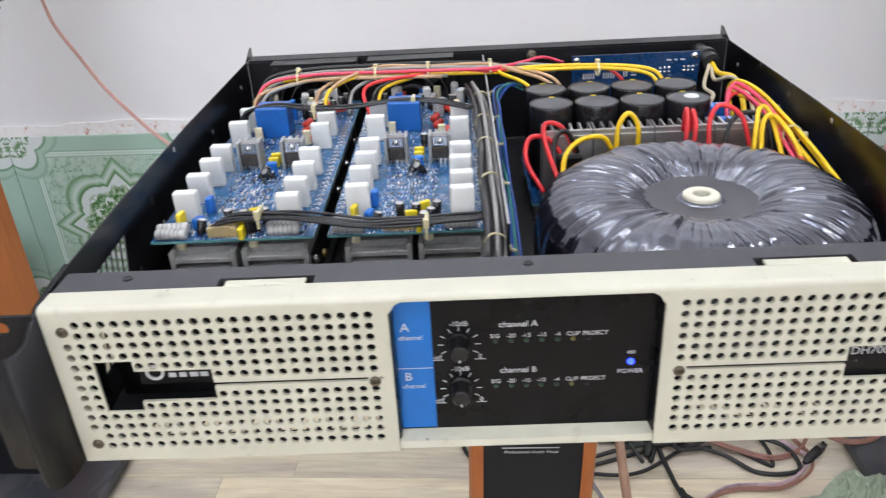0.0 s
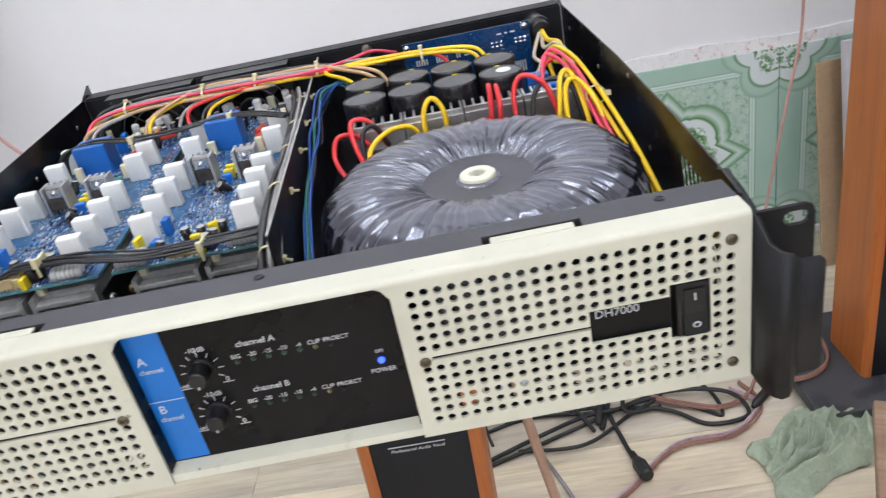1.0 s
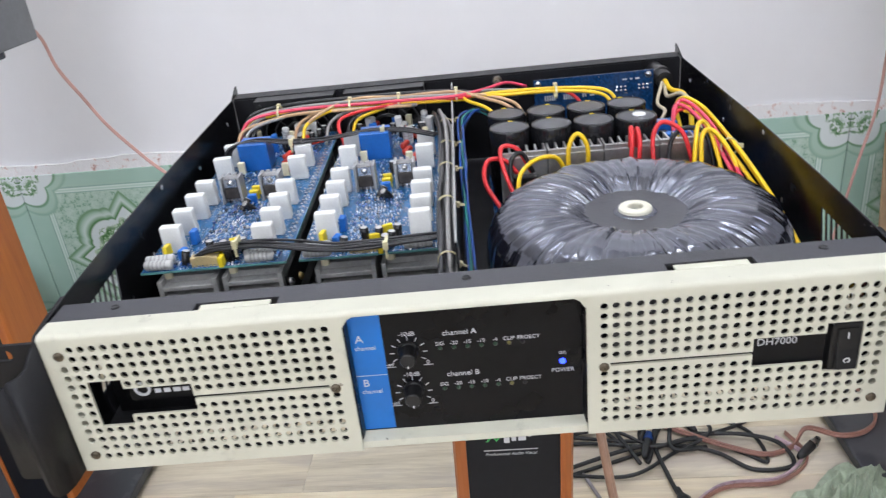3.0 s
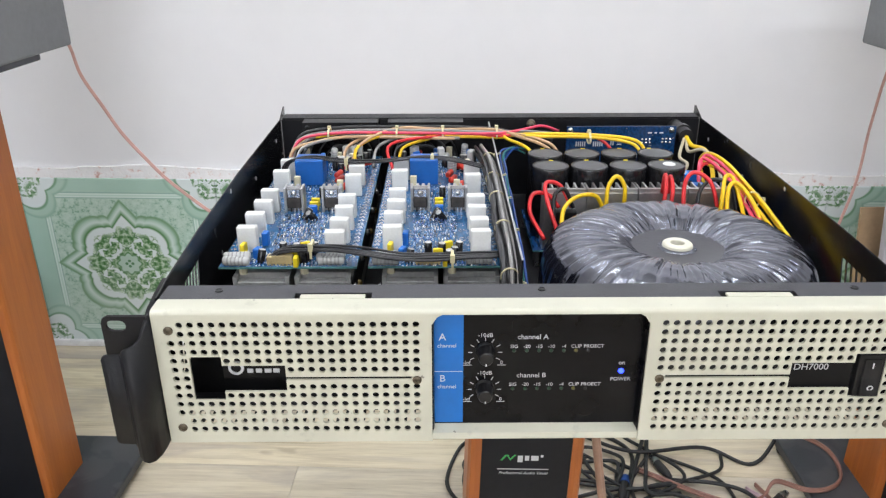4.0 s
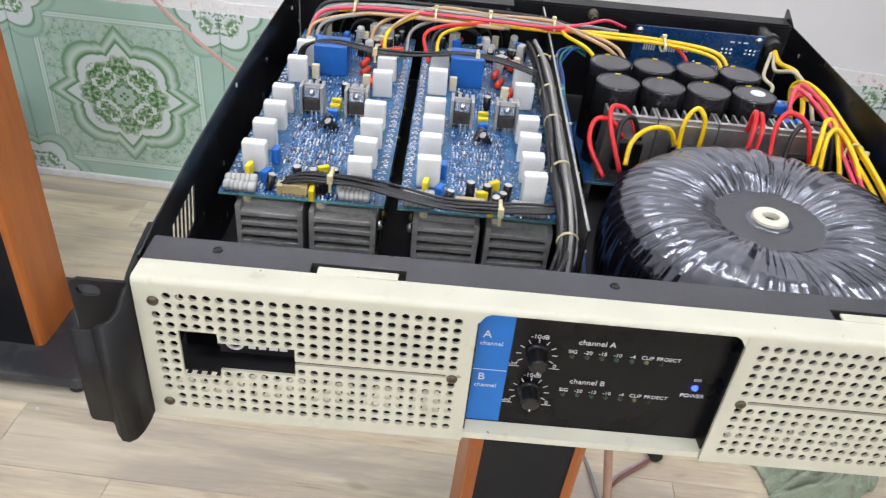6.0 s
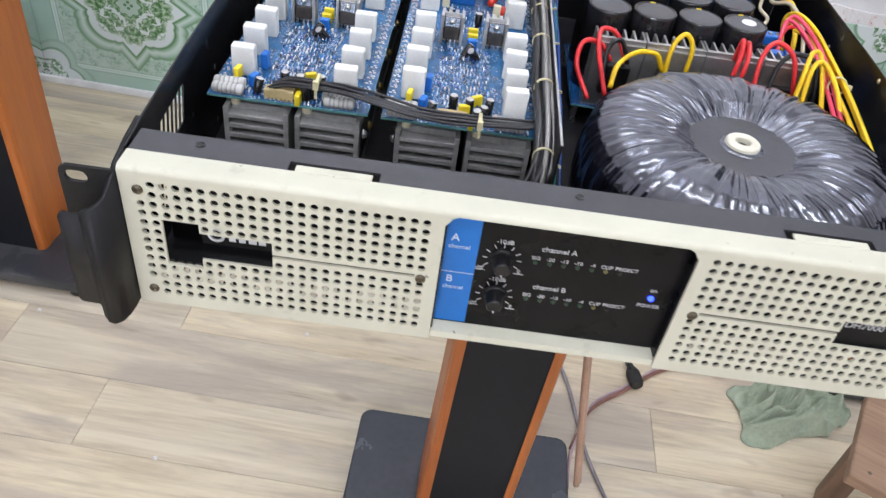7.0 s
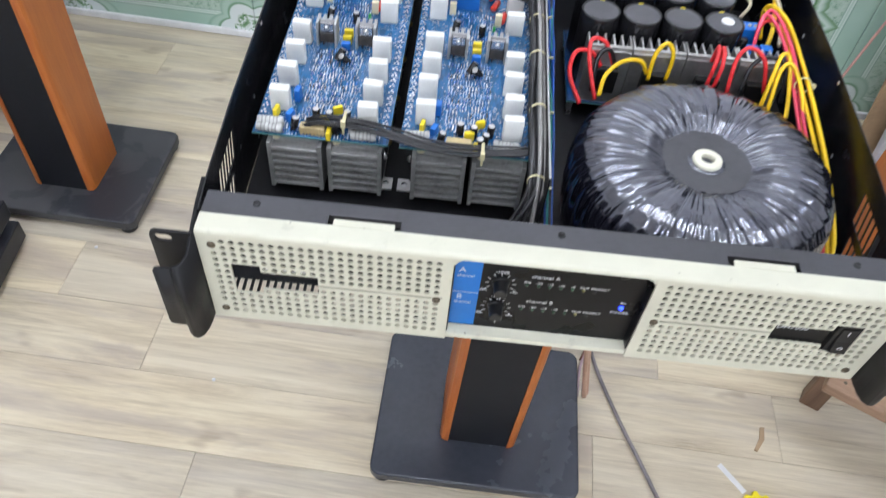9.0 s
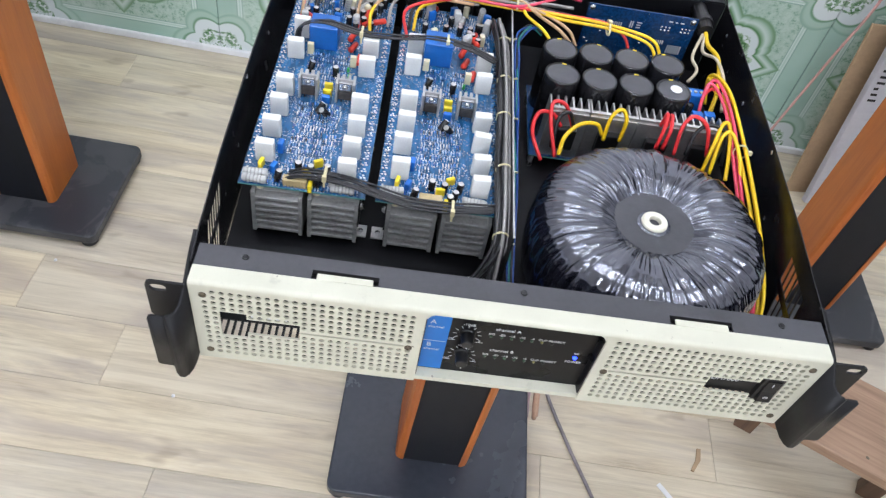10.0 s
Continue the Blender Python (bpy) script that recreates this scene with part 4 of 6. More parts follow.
part("hub_collar", lathe(bmesh.new(), [(0.0106, 0.0727), (0.0124, 0.0725), (0.0135, 0.0716)], 32), WRAP, h_ob, smooth=True)

# ---- two amplifier boards on their heat sinks ----
PCB_Z = 0.0600
part_cache = {}


def small(name, key, build, material, label="", smooth=False):
    """A component mesh made once."""
    if key not in part_cache:
        bm = build()
        data = bpy.data.meshes.new(name)
        bm.to_mesh(data)
        bm.free()
        for m in (material if isinstance(material, (list, tuple)) else [material]):
            data.materials.append(m)
        if smooth:
            data.shade_smooth()
        part_cache[key] = (name, data, label)
    return key


def put(key, parent, x, y, z, rz=0.0, rx=0.0, ry=0.0):
    name, data, label = part_cache[key]
    ob = new(name, data)
    ob.parent = parent
    ob.matrix_basis = pose(x, y, z, rx, ry, rz)
    if label:
        ob["label"] = label
    return ob


def disc_cap(r, h):
    return lathe(bmesh.new(), [(0.0, h), (r * 0.8, h), (r, h - 0.0006), (r, 0.0)], 12)


def lying(r, half, lead):
    bm = bmesh.new()
    lathe(bm, [(0.0, -half), (r * 0.8, -half), (r, -half + r * 0.4), (r * 0.92, 0.0), (r, half - r * 0.4), (r * 0.8, half), (0.0, half)], 10)
    bmesh.ops.rotate(bm, cent=(0, 0, 0), matrix=Matrix.Rotation(math.pi / 2, 3, "Y"), verts=bm.verts)
    return bm


small("cement_resistor", "cement", lambda: boxed(-0.0072, 0.0072, -0.0036, 0.0036, 0.0015, 0.0212, bevel=0.0010), CERAMIC, "white ceramic power resistor")
small("relay", "relay", lambda: boxed(-0.0128, 0.0128, -0.0110, 0.0110, 0.0, 0.0235, bevel=0.0009), RELAY_BLUE, "bright blue relay")
small("film_capacitor", "film_yellow", lambda: boxed(-0.0036, 0.0036, -0.0016, 0.0016, 0.0, 0.0072, bevel=0.0006), YELLOW, "yellow film capacitor")
small("film_capacitor", "film_blue", lambda: boxed(-0.0036, 0.0036, -0.0022, 0.0022, 0.0, 0.0105, bevel=0.0008), CAP_BLUE, "blue film capacitor")
small("electrolytic_capacitor", "elko", lambda: disc_cap(0.0028, 0.0100), [CAP_SLEEVE], "small black can capacitor", True)
small("can_top", "elko_top", lambda: lathe(bmesh.new(), [(0.0, 0.0004), (0.0022, 0.0003), (0.0024, 0.0)], 12), ALU)
def ribbed(r, half):
    """A lying power resistor with raised bands."""
    bm, prof = bmesh.new(), [(0.0, -half), (r * 0.8, -half), (r, -half + r * 0.4)]
    for k in range(5):
        z = -half * 0.58 + k * half * 0.29
        prof += [(r * 0.95, z - 0.0006), (r * 0.985, z - 0.0004), (r * 0.985, z + 0.0004), (r * 0.95, z + 0.0006)]
    prof += [(r, half - r * 0.4), (r * 0.8, half), (0.0, half)]
    lathe(bm, prof, 10)
    bm.faces.ensure_lookup_table()
    for f in bm.faces:
        c = f.calc_center_median()
        band = (c.z + half * 0.58) / (half * 0.29)
        f.material_index = 1 if abs(band - round(band)) * half * 0.29 < 0.0005 and 0 <= round(band) <= 4 and c.xy.length > r * 0.9 else 0
    bmesh.ops.rotate(bm, cent=(0, 0, 0), matrix=Matrix.Rotation(math.pi / 2, 3, "Y"), verts=bm.verts)
    return bm


small("grey_resistor", "grey_res", lambda: ribbed(0.0034, 0.0092), [GREY_RES, ALU_DARK], "grey power resistor with colour bands", True)
def plug_socket():
    """A plug seated in its shrouded socket, with slots along the foot."""
    bm = boxed(-0.0090, 0.0090, -0.0034, 0.0034, 0.0008, 0.0066, bevel=0.0007)
    box(bm, -0.0050, 0.0050, -0.0042, -0.0034, 0.0018, 0.0078, bevel=0.0003)
    for k in range(7):
        box(bm, -0.0084 + k * 0.0026, -0.0072 + k * 0.0026, -0.0037, -0.0030, 0.0, 0.0020)
    return bm


small("plug_socket", "socket", plug_socket, SOCKET_TAN, "tan cable socket with its plug")
small("red_capacitor", "red_cap", lambda: lying(0.0028, 0.0062, 0), RED_PART, "red tubular component", True)
small("grey_capacitor", "tall_grey", lambda: boxed(-0.0046, 0.0046, -0.0032, 0.0032, 0.0, 0.0150, bevel=0.0012), GREY_RES, "grey box capacitor")
small("connector", "conn", lambda: boxed(-0.0028, 0.0028, -0.0022, 0.0022, 0.0, 0.0110, bevel=0.0005), CREAM_PLASTIC, "ivory pin connector")
small("lamp_dot", "green", lambda: boxed(-0.0012, 0.0012, -0.0012, 0.0012, 0.0, 0.0048, bevel=0.0008), GREEN_PART, "small green component")


def to220():
    """A moulded body with a bare tab above it and three legs."""
    bm = bmesh.new()
    box(bm, -0.0056, 0.0056, -0.0024, 0.0020, 0.0042, 0.0128, bevel=0.0005)
    body = len(bm.faces)
    box(bm, -0.0054, 0.0054, -0.0012, 0.0020, 0.0129, 0.0202, bevel=0.0004)
    tab = len(bm.faces)
    for x in (-0.0030, 0.0, 0.0030):
        box(bm, x - 0.0005, x + 0.0005, -0.0010, -0.0004, 0.0, 0.0042)
    bm.faces.ensure_lookup_table()
    for k, f in enumerate(bm.faces):
        f.material_index = 0 if k < body else (1 if k < tab else 2)
    return bm


small("power_transistor", "to220", to220, [PLASTIC_BLACK, TAB_METAL, LEAD], "black transistor screwed by its dull metal tab")


def clip_sink():
    plan = [(-0.0080, -0.0034), (-0.0062, -0.0034), (-0.0062, 0.0024), (0.0062, 0.0024), (0.0062, -0.0034), (0.0080, -0.0034), (0.0080, 0.0100)]
    for x in (0.0060, 0.0036, 0.0012, -0.0012, -0.0036, -0.0060):
        plan += [(x, 0.0100), (x, 0.0044)] if int(round(x * 10000)) in (60, 12, -36) else [(x, 0.0044), (x, 0.0100)]
    plan += [(-0.0080, 0.0100)]
    return prism(bmesh.new(), plan, "z", 0.0018, 0.0225)


small("clip_heat_sink", "clip", clip_sink, ALU_CLIP, "small finned aluminium heat sink")
small("screw_head", "round_screw", lambda: lathe(bmesh.new(), [(0.0, 0.0016), (0.0012, 0.0014), (0.0022, 0.0006), (0.0024, 0.0)], 12), STEEL, "", True)
small("spacer", "spacer", lambda: lathe(bmesh.new(), [(0.0030, 0.0), (0.0030, 0.0060), (0.0, 0.0060)], 8), CREAM_PLASTIC, "ivory spacer")


def strewn(seed, x0, x1, y0, y1, colours):
    """Small leaded parts in rows over a stretch of board, each with its two solder joints and often a bent wire over it; one joined mesh."""
    rg = random.Random(seed)
    bm = bmesh.new()
    pitch = 0.0023
    cols = max(1, int((x1 - x0) / pitch))
    rows = max(1, round((y1 - y0) / 0.0074))
    tin = len(colours)
    for j in range(rows):
        y = y0 + (j + 0.5) * (y1 - y0) / rows
        shift = rg.uniform(0, pitch)
        for i in range(cols):
            if rg.random() < 0.10:
                continue
            x = x0 + shift + i * pitch + rg.uniform(-0.0002, 0.0002)
            L, r = rg.uniform(0.0012, 0.0020), rg.uniform(0.00038, 0.00056)
            m = pose(x, y + rg.uniform(-0.0004, 0.0004), PCB_Z + 0.0016, 0, 0, 90 + rg.uniform(-6, 6))
            before = len(bm.faces)
            lift = rg.choice((0.0, 0.0, 0.0006, 0.0016))
            box(bm, -L, L, -r, r, lift, lift + 2 * r, m=m)
            body = len(bm.faces)
            for s in (-1, 1):
                box(bm, s * (L + 0.0010) - 0.0005, s * (L + 0.0010) + 0.0005, -0.0005, 0.0005, 0.0, 0.0005, m=m)
                box(bm, s * (L + 0.0006) - 0.0006, s * (L + 0.0006) + 0.0006, -0.00018, 0.00018, lift + r - 0.00015, lift + r + 0.0002, m=m)
            bm.faces.ensure_lookup_table()
            c = rg.randrange(len(colours))
            for k, f in enumerate(bm.faces[before:]):
                f.material_index = c if before + k < body else tin
    return bm


def amplifier_board(x0, x1, dx):
    """One channel: board, heat sink pair, resistors, relay, transistors and wiring sockets."""
    y0, y1 = 0.1180, 0.3900
    ob = thing("circuit_board")
    ob.parent = amp
    cx = (x0 + x1) / 2
    plate = bmesh.new()
    box(plate, x0, x1, y0, y1, PCB_Z, PCB_Z + 0.0016)
    plate.normal_update()
    for f in plate.faces:
        f.material_index = 0 if abs(f.normal.z) > 0.5 else 1
    part("board", plate, [BOARD, BOARD_EDGE], ob, "blue circuit board crowded with parts")
    # heat sinks: two finned blocks side by side under the board
    for hx in (x0 + 0.0095, x0 + 0.0530):
        w = 0.0395
        for yy, dy in ((y0 + 0.002, 0.0), ):
            hs = bmesh.new()
            box(hs, hx, hx + w, yy + 0.004, yy + 0.245, 0.0110, PCB_Z - 0.0055)
            for k in range(6):
                z = 0.0135 + k * 0.0068
                box(hs, hx + 0.003, hx + w - 0.002, yy - 0.004, yy + 0.004, z, z + 0.0030, bevel=0.0004)
            for xx in (hx, hx + w - 0.003):
                box(hs, xx, xx + 0.003, yy - 0.004, yy + 0.004, 0.0110, PCB_Z - 0.0055)
            part("heat_sink", hs, ALU_DARK, ob, "dull grey finned aluminium heat sink")
        put("spacer", ob, hx + 0.006, y0 + 0.006, PCB_Z - 0.0060)
        part("bracket", boxed(hx + 0.002, hx + w - 0.002, y0 + 0.020, y0 + 0.230, 0.0020, 0.0112), STEEL_BLACK, ob)
    foot = boxed(x1 - 0.0070 if dx < -0.08 else x0 - 0.0010, x1 + 0.0030 if dx < -0.08 else x0 + 0.0090, y0 + 0.002, y0 + 0.014, 0.0140, 0.0156)
    ft = part("mounting_foot", foot, ALU, ob, "bright mounting foot with a screw")
    put("round_screw", ob, (x1 - 0.002) if dx < -0.08 else (x0 + 0.004), y0 + 0.008, 0.0156)
    gap_x, way = (x1 - 0.0046, 1) if dx < -0.08 else (x0 + 0.0090, -1)
    part("clamp_bar", boxed(gap_x - 0.0008, gap_x + 0.0008, y0 + 0.004, y0 + 0.240, 0.0240, 0.0480), STEEL_BLACK, ob)
    for k in range(9):
        cs = part("clamp_screw", lathe(bmesh.new(), [(0.0, 0.0030), (0.0016, 0.0028), (0.0028, 0.0014), (0.0030, 0.0)], 10), BRASS if k % 2 else STEEL, ob, smooth=True)
        cs.matrix_basis = pose(gap_x + way * 0.0008, y0 + 0.012 + 0.0265 * k, 0.0400 - 0.010 * (k % 2), 0, 90 * way)
    rg = random.Random(int(-dx * 1000))
    # columns of white resistors
    for y in (0.1440, 0.1730, 0.2000, 0.2270, 0.2790, 0.3110):
        put("cement", ob, x0 + 0.0155 + rg.uniform(-0.0006, 0.0006), y + 0.003, PCB_Z, rz=rg.uniform(-4, 4), rx=rg.uniform(-4, 3))
    for y in (0.1350, 0.1600, 0.1860, 0.2125, 0.2660, 0.2960):
        put("cement", ob, x1 - 0.0165 + rg.uniform(-0.0006, 0.0006), y + 0.003, PCB_Z, rz=rg.uniform(-4, 4), rx=rg.uniform(-4, 3))
    # transistors on clip heat sinks
    for tx in (cx - 0.0135, cx + 0.0175):
        put("clip", ob, tx, 0.2290, PCB_Z)
        tr = put("to220", ob, tx, 0.2290, PCB_Z + 0.001)
        put("round_screw", tr, 0, -0.0012, 0.0166, rx=90)
    put("film_yellow", ob, cx + 0.0020, 0.2330, PCB_Z + 0.0016)
    put("film_yellow", ob, cx + 0.0020, 0.2420, PCB_Z + 0.0016)
    put("film_blue", ob, cx + 0.0020, 0.2250, PCB_Z - 0.002)
    put("relay", ob, cx - 0.0115, 0.3080, PCB_Z + 0.0016)
    put("conn", ob, x0 + 0.0270, 0.2900, PCB_Z + 0.0016)
    put("conn", ob, x1 - 0.0300, 0.2790, PCB_Z + 0.0016)
    for x, y, a in ((x1 - 0.033, 0.302, 70), (x1 - 0.026, 0.284, 80), (x1 - 0.036, 0.318, 75), (x1 - 0.034, 0.338, 80), (x1 - 0.026, 0.345, 75)):
        put("red_cap", ob, x, y, PCB_Z + 0.0060, rz=a)
    # front edge: socket, tubular resistors, cans
    put("socket", ob, cx - 0.0060, 0.1235, PCB_Z + 0.0016)
    put("grey_res", ob, x0 + 0.0115, 0.1270, PCB_Z + 0.0060, rz=4)
    put("grey_res", ob, x0 + 0.0120, 0.1210, PCB_Z + 0.0050, rz=-3)
    put("grey_res", ob, x1 - 0.0180, 0.1215, PCB_Z + 0.0050, rz=2)
    put("grey_res", ob, x1 - 0.0200, 0.1270, PCB_Z + 0.0045, rz=-4)
    for x, y, lean in ((x0 + 0.0280, 0.1250, 20), (cx + 0.0100, 0.1245, -10), (cx + 0.0040, 0.1360, 0), (cx - 0.0060, 0.1380, 0), (cx + 0.0160, 0.1380, 5), (cx + 0.0050, 0.2620, 0), (cx - 0.0180, 0.2640, 25), (cx - 0.0030, 0.2100, 55), (cx + 0.0060, 0.2090, -50), (cx + 0.0120, 0.1280, 10),
                       (cx + 0.0200, 0.3430, 0), (cx + 0.0080, 0.3560, 0), (cx - 0.0060, 0.3500, 0), (cx - 0.0260, 0.3480, 0), (cx + 0.0280, 0.3600, 0)):
        e = put("elko", ob, x, y, PCB_Z + 0.0016, rx=-lean * 0.5, ry=lean * 0.6)
        put("elko_top", e, 0, 0, 0.0100)
    for k in range(26):
        x, y = rg.uniform(x0 + 0.008, x1 - 0.008), rg.uniform(0.330, 0.386)
        q = put(("elko", "grey_res", "elko", "conn", "red_cap", "elko", "film_blue", "tall_grey")[k % 8], ob, x, y, PCB_Z + (0.0080 if k % 8 in (1, 4) else 0.0016), rz=rg.uniform(0, 180), ry=80 if k % 8 == 1 and k % 3 else 0)
        if k % 8 in (0, 2, 5):
            put("elko_top", q, 0, 0, 0.0100)
    put("film_yellow", ob, cx + 0.0060, 0.1195, PCB_Z + 0.0016, rz=90)
    put("film_yellow", ob, x0 + 0.0150, 0.1335, PCB_Z + 0.006, rz=80)
    put("film_yellow", ob, cx + 0.0085, 0.1460, PCB_Z + 0.0016, rz=30)
    put("film_yellow", ob, cx + 0.0010, 0.1330, PCB_Z + 0.0016, rz=10)
    put("film_blue", ob, cx - 0.0230, 0.1580, PCB_Z + 0.0016, rz=85)
    put("film_blue", ob, cx - 0.0245, 0.1360, PCB_Z - 0.0020, rz=70)
    put("green", ob, cx + 0.0170, 0.2600, PCB_Z + 0.0016)
    put("green", ob, cx + 0.0150, 0.2700, PCB_Z + 0.0016)
    cols = [BODY_BLUE, PALE_BODY, WIRE_BLUE, PALE_BODY, BODY_BLUE, LEAD, PLASTIC_BLACK, BODY_BLUE, PALE_BODY, WIRE_BLUE, LEAD, BODY_BLUE, GREY_RES, PALE_BODY, WIRE_BLUE, BODY_BLUE, LEAD, PLASTIC_BLACK, GREY_RES, BODY_BLUE, CAP_BLUE, PALE_BODY]
    tagged(part("component_field", strewn(31 + int(-dx * 100), x0 + 0.029, x1 - 0.031, 0.133, 0.222, cols), cols + [LEAD], ob, "rows of tiny leaded parts"), kind="stuff")
    tagged(part("component_field", strewn(57 + int(-dx * 100), x0 + 0.027, x1 - 0.030, 0.245, 0.292, cols), cols + [LEAD], ob, "tiny leaded parts"), kind="stuff")
    tagged(part("component_field", strewn(77 + int(-dx * 100), x0 + 0.010, x1 - 0.010, 0.325, 0.385, cols), cols + [LEAD], ob, "tiny leaded parts"), kind="stuff")
    tagged(part("component_field", strewn(91 + int(-dx * 100), x0 + 0.004, x1 - 0.004, 0.1195, 0.131, cols), cols + [LEAD], ob, "tiny leaded parts"), kind="stuff")
    # rows of soldered transistor legs along both long edges
    legs = bmesh.new()
    for xx in (x0 + 0.0035, x1 - 0.0045):
        for k in range(34):
            y = 0.132 + k * 0.0072
            for dx2, dy2, tall in ((-0.0014, 0.0, 0.0013), (0.0013, 0.0006, 0.0010), (0.0002, 0.0034, 0.0007)):
                box(legs, xx + dx2 - 0.0008, xx + dx2 + 0.0008, y + dy2 - 0.0007, y + dy2 + 0.0007, PCB_Z + 0.0016, PCB_Z + 0.0016 + tall)
    tagged(part("pin_strip", legs, LEAD, ob, "bright soldered pin rows"), kind="stuff")
    return ob


amplifier_board(-0.2110, -0.1140, -0.109)
amplifier_board(-0.1060, -0.0100, -0.0)

# ---- power supply side ----
CAP_X, CAP_Y = (0.0440, 0.0785, 0.1130, 0.1475), (0.2850, 0.3240)


def reservoir():
    ob = thing("reservoir_capacitor")
    ob.parent = amp
    r = 0.0165
    part("can", lathe(bmesh.new(), [(0.0, 0.0), (r, 0.0), (r, 0.0635), (r - 0.0004, 0.0646), (r - 0.0016, 0.0650), (r - 0.0022, 0.0644)], 32), CAP_SLEEVE, ob, "shiny black sleeve", smooth=True)
    part("top_disc", lathe(bmesh.new(), [(0.0, 0.0647), (0.0100, 0.0646), (0.0146, 0.0643)], 32), CAP_TOP, ob, "dark grey disc top")
    part("sleeve_mark", boxed(-0.0020, 0.0020, r - 0.0026, r - 0.0017, 0.0645, 0.0651), YELLOW, ob)
    return ob


first = reservoir()
rg = random.Random(3)
for j, y in enumerate(CAP_Y):
    for i, x in enumerate(CAP_X):
        m = pose(x, y, 0.0190, 0, 0, rg.uniform(-15, 15))
        if i == 0 and j == 0:
            first.matrix_basis = m
        else:
            copy_thing(first, m)
part("round_sticker", lathe(bmesh.new(), [(0.0, 0.0006), (0.0054, 0.0006), (0.0056, 0.0)], 14, at=(0.1500, 0.2860, 0.0838)), PAPER, amp, "small white sticker on a capacitor")

supply = thing("supply_board")
supply.parent = amp
pl = bmesh.new()
box(pl, 0.0260, 0.2000, 0.2440, 0.3480, 0.0170, 0.0186)
pl.normal_update()
for f in pl.faces:
    f.material_index = 0 if abs(f.normal.z) > 0.5 else 1
part("board", pl, [BOARD_NAVY, BOARD_EDGE], supply, "navy blue supply board")
for x in (0.030, 0.196):
    for y in (0.249, 0.342):
        part("standoff", lathe(bmesh.new(), [(0.003, 0.002), (0.003, 0.0170)], 8, at=(x, y, 0)), STEEL, supply)
for x, y in ((0.174, 0.274), (0.186, 0.276)):
    part("film_capacitor", boxed(x - 0.005, x + 0.005, y - 0.0040, y + 0.0040, 0.0186, 0.0700, bevel=0.001), CAP_BLUE, supply, "blue film capacitor")

tb = part("terminal_block", boxed(0.1680, 0.1860, 0.3000, 0.3120, 0.0186, 0.0700, bevel=0.001), CAP_BLUE, supply, "blue terminal block")
for k in range(3):
    part("clamp_screw", lathe(bmesh.new(), [(0.0, 0.0008), (0.0016, 0.0008), (0.0020, 0.0)], 10, at=(0.1715 + 0.0055 * k, 0.3060, 0.0700)), STEEL, tb)
for x, y, h in ((0.1715, 0.2920, 0.066), (0.1790, 0.3220, 0.060)):
    part("small_can", disc_cap(0.0036, h - 0.0186), CAP_SLEEVE, supply, smooth=True).location = (x, y, 0.0186)
part("yellow_film_capacitor", boxed(0.1735, 0.1800, 0.2680, 0.2692, 0.060, 0.0690), YELLOW, supply, "yellow print on a blue capacitor")

for a, b in ((0.0340, 0.0700), (0.0710, 0.1140), (0.1150, 0.1570), (0.1580, 0.1990)):
    n = int((b - a) / 0.0068)
    plan = [(b, 0.2480), (a, 0.2480)]
    for k in range(n + 1):
        x = a + k * (b - a - 0.0016) / n
        plan += [(x, 0.2515), (x, 0.2665), (x + 0.0016, 0.2665), (x + 0.0016, 0.2515)]
    rs = thing("rectifier_heat_sink")
    rs.parent = amp
    low = [q for q in plan]
    part("fin_comb", prism(bmesh.new(), low, "z", 0.0190, 0.0735), ALU, rs, "bright comb of aluminium fins")
    part("face_plate", boxed(a, b, 0.2466, 0.2479, 0.0190, 0.0700), ALU, rs)
for x in (0.052, 0.092, 0.136, 0.178):
    part("bridge_rectifier", boxed(x - 0.010, x + 0.010, 0.2400, 0.2480, 0.0330, 0.0560, bevel=0.001), PLASTIC_BLACK, amp, "black rectifier block")

# upright blue board, gland and posts on the back wall
bb = part("filter_board", boxed(0.0760, 0.1890, 0.4000, 0.4016, 0.0280, 0.0895), BOARD_NAVY, amp, "navy blue upright input board")
rg = random.Random(9)
for k in range(22):
    x, z = ((0.155 + 0.004 * (k % 3), 0.072 + 0.0035 * (k % 2)) if k < 6 else (0.176 + 0.004 * (k % 3), 0.0725 + 0.0035 * (k % 2)) if k < 12 else (rg.uniform(0.080, 0.185), rg.uniform(0.035, 0.064)))
    part("solder_joint", lathe(bmesh.new(), [(0.0, 0.0010), (0.0007, 0.0007), (0.0013, 0.0)], 8), LEAD, bb).matrix_basis = pose(x, 0.4000, z, 90)
for x, z, count, tall in ((0.086, 0.0735, 5, 0.0050), (0.104, 0.0735, 5, 0.0050), (0.122, 0.0770, 2, 0.0075), (0.150, 0.0600, 6, 0.0040), (0.168, 0.0560, 7, 0.0095)):
    for k in range(count):
        part("print_bar", boxed(x + 0.0022 * k, x + 0.0022 * k + 0.0013, 0.3997, 0.4000, z - tall, z), PRINT_GREY, bb)
for x, z, w in ((0.129, 0.0768, 0.0050), (0.129, 0.0740, 0.0040), (0.129, 0.0712, 0.0045), (0.160, 0.0832, 0.0040), (0.167, 0.0832, 0.0022), (0.172, 0.0832, 0.0040)):
    part("print_bar", boxed(x, x + w, 0.3997, 0.4000, z - 0.0012, z), PRINT, bb)
for x in (0.0800, 0.1845):
    s = part("screw_head", lathe(bmesh.new(), [(0.0, 0.0018), (0.0020, 0.0016), (0.0030, 0.0)], 12), STEEL, bb, smooth=True)
    s.matrix_basis = pose(x, 0.4000, 0.0855, 90)
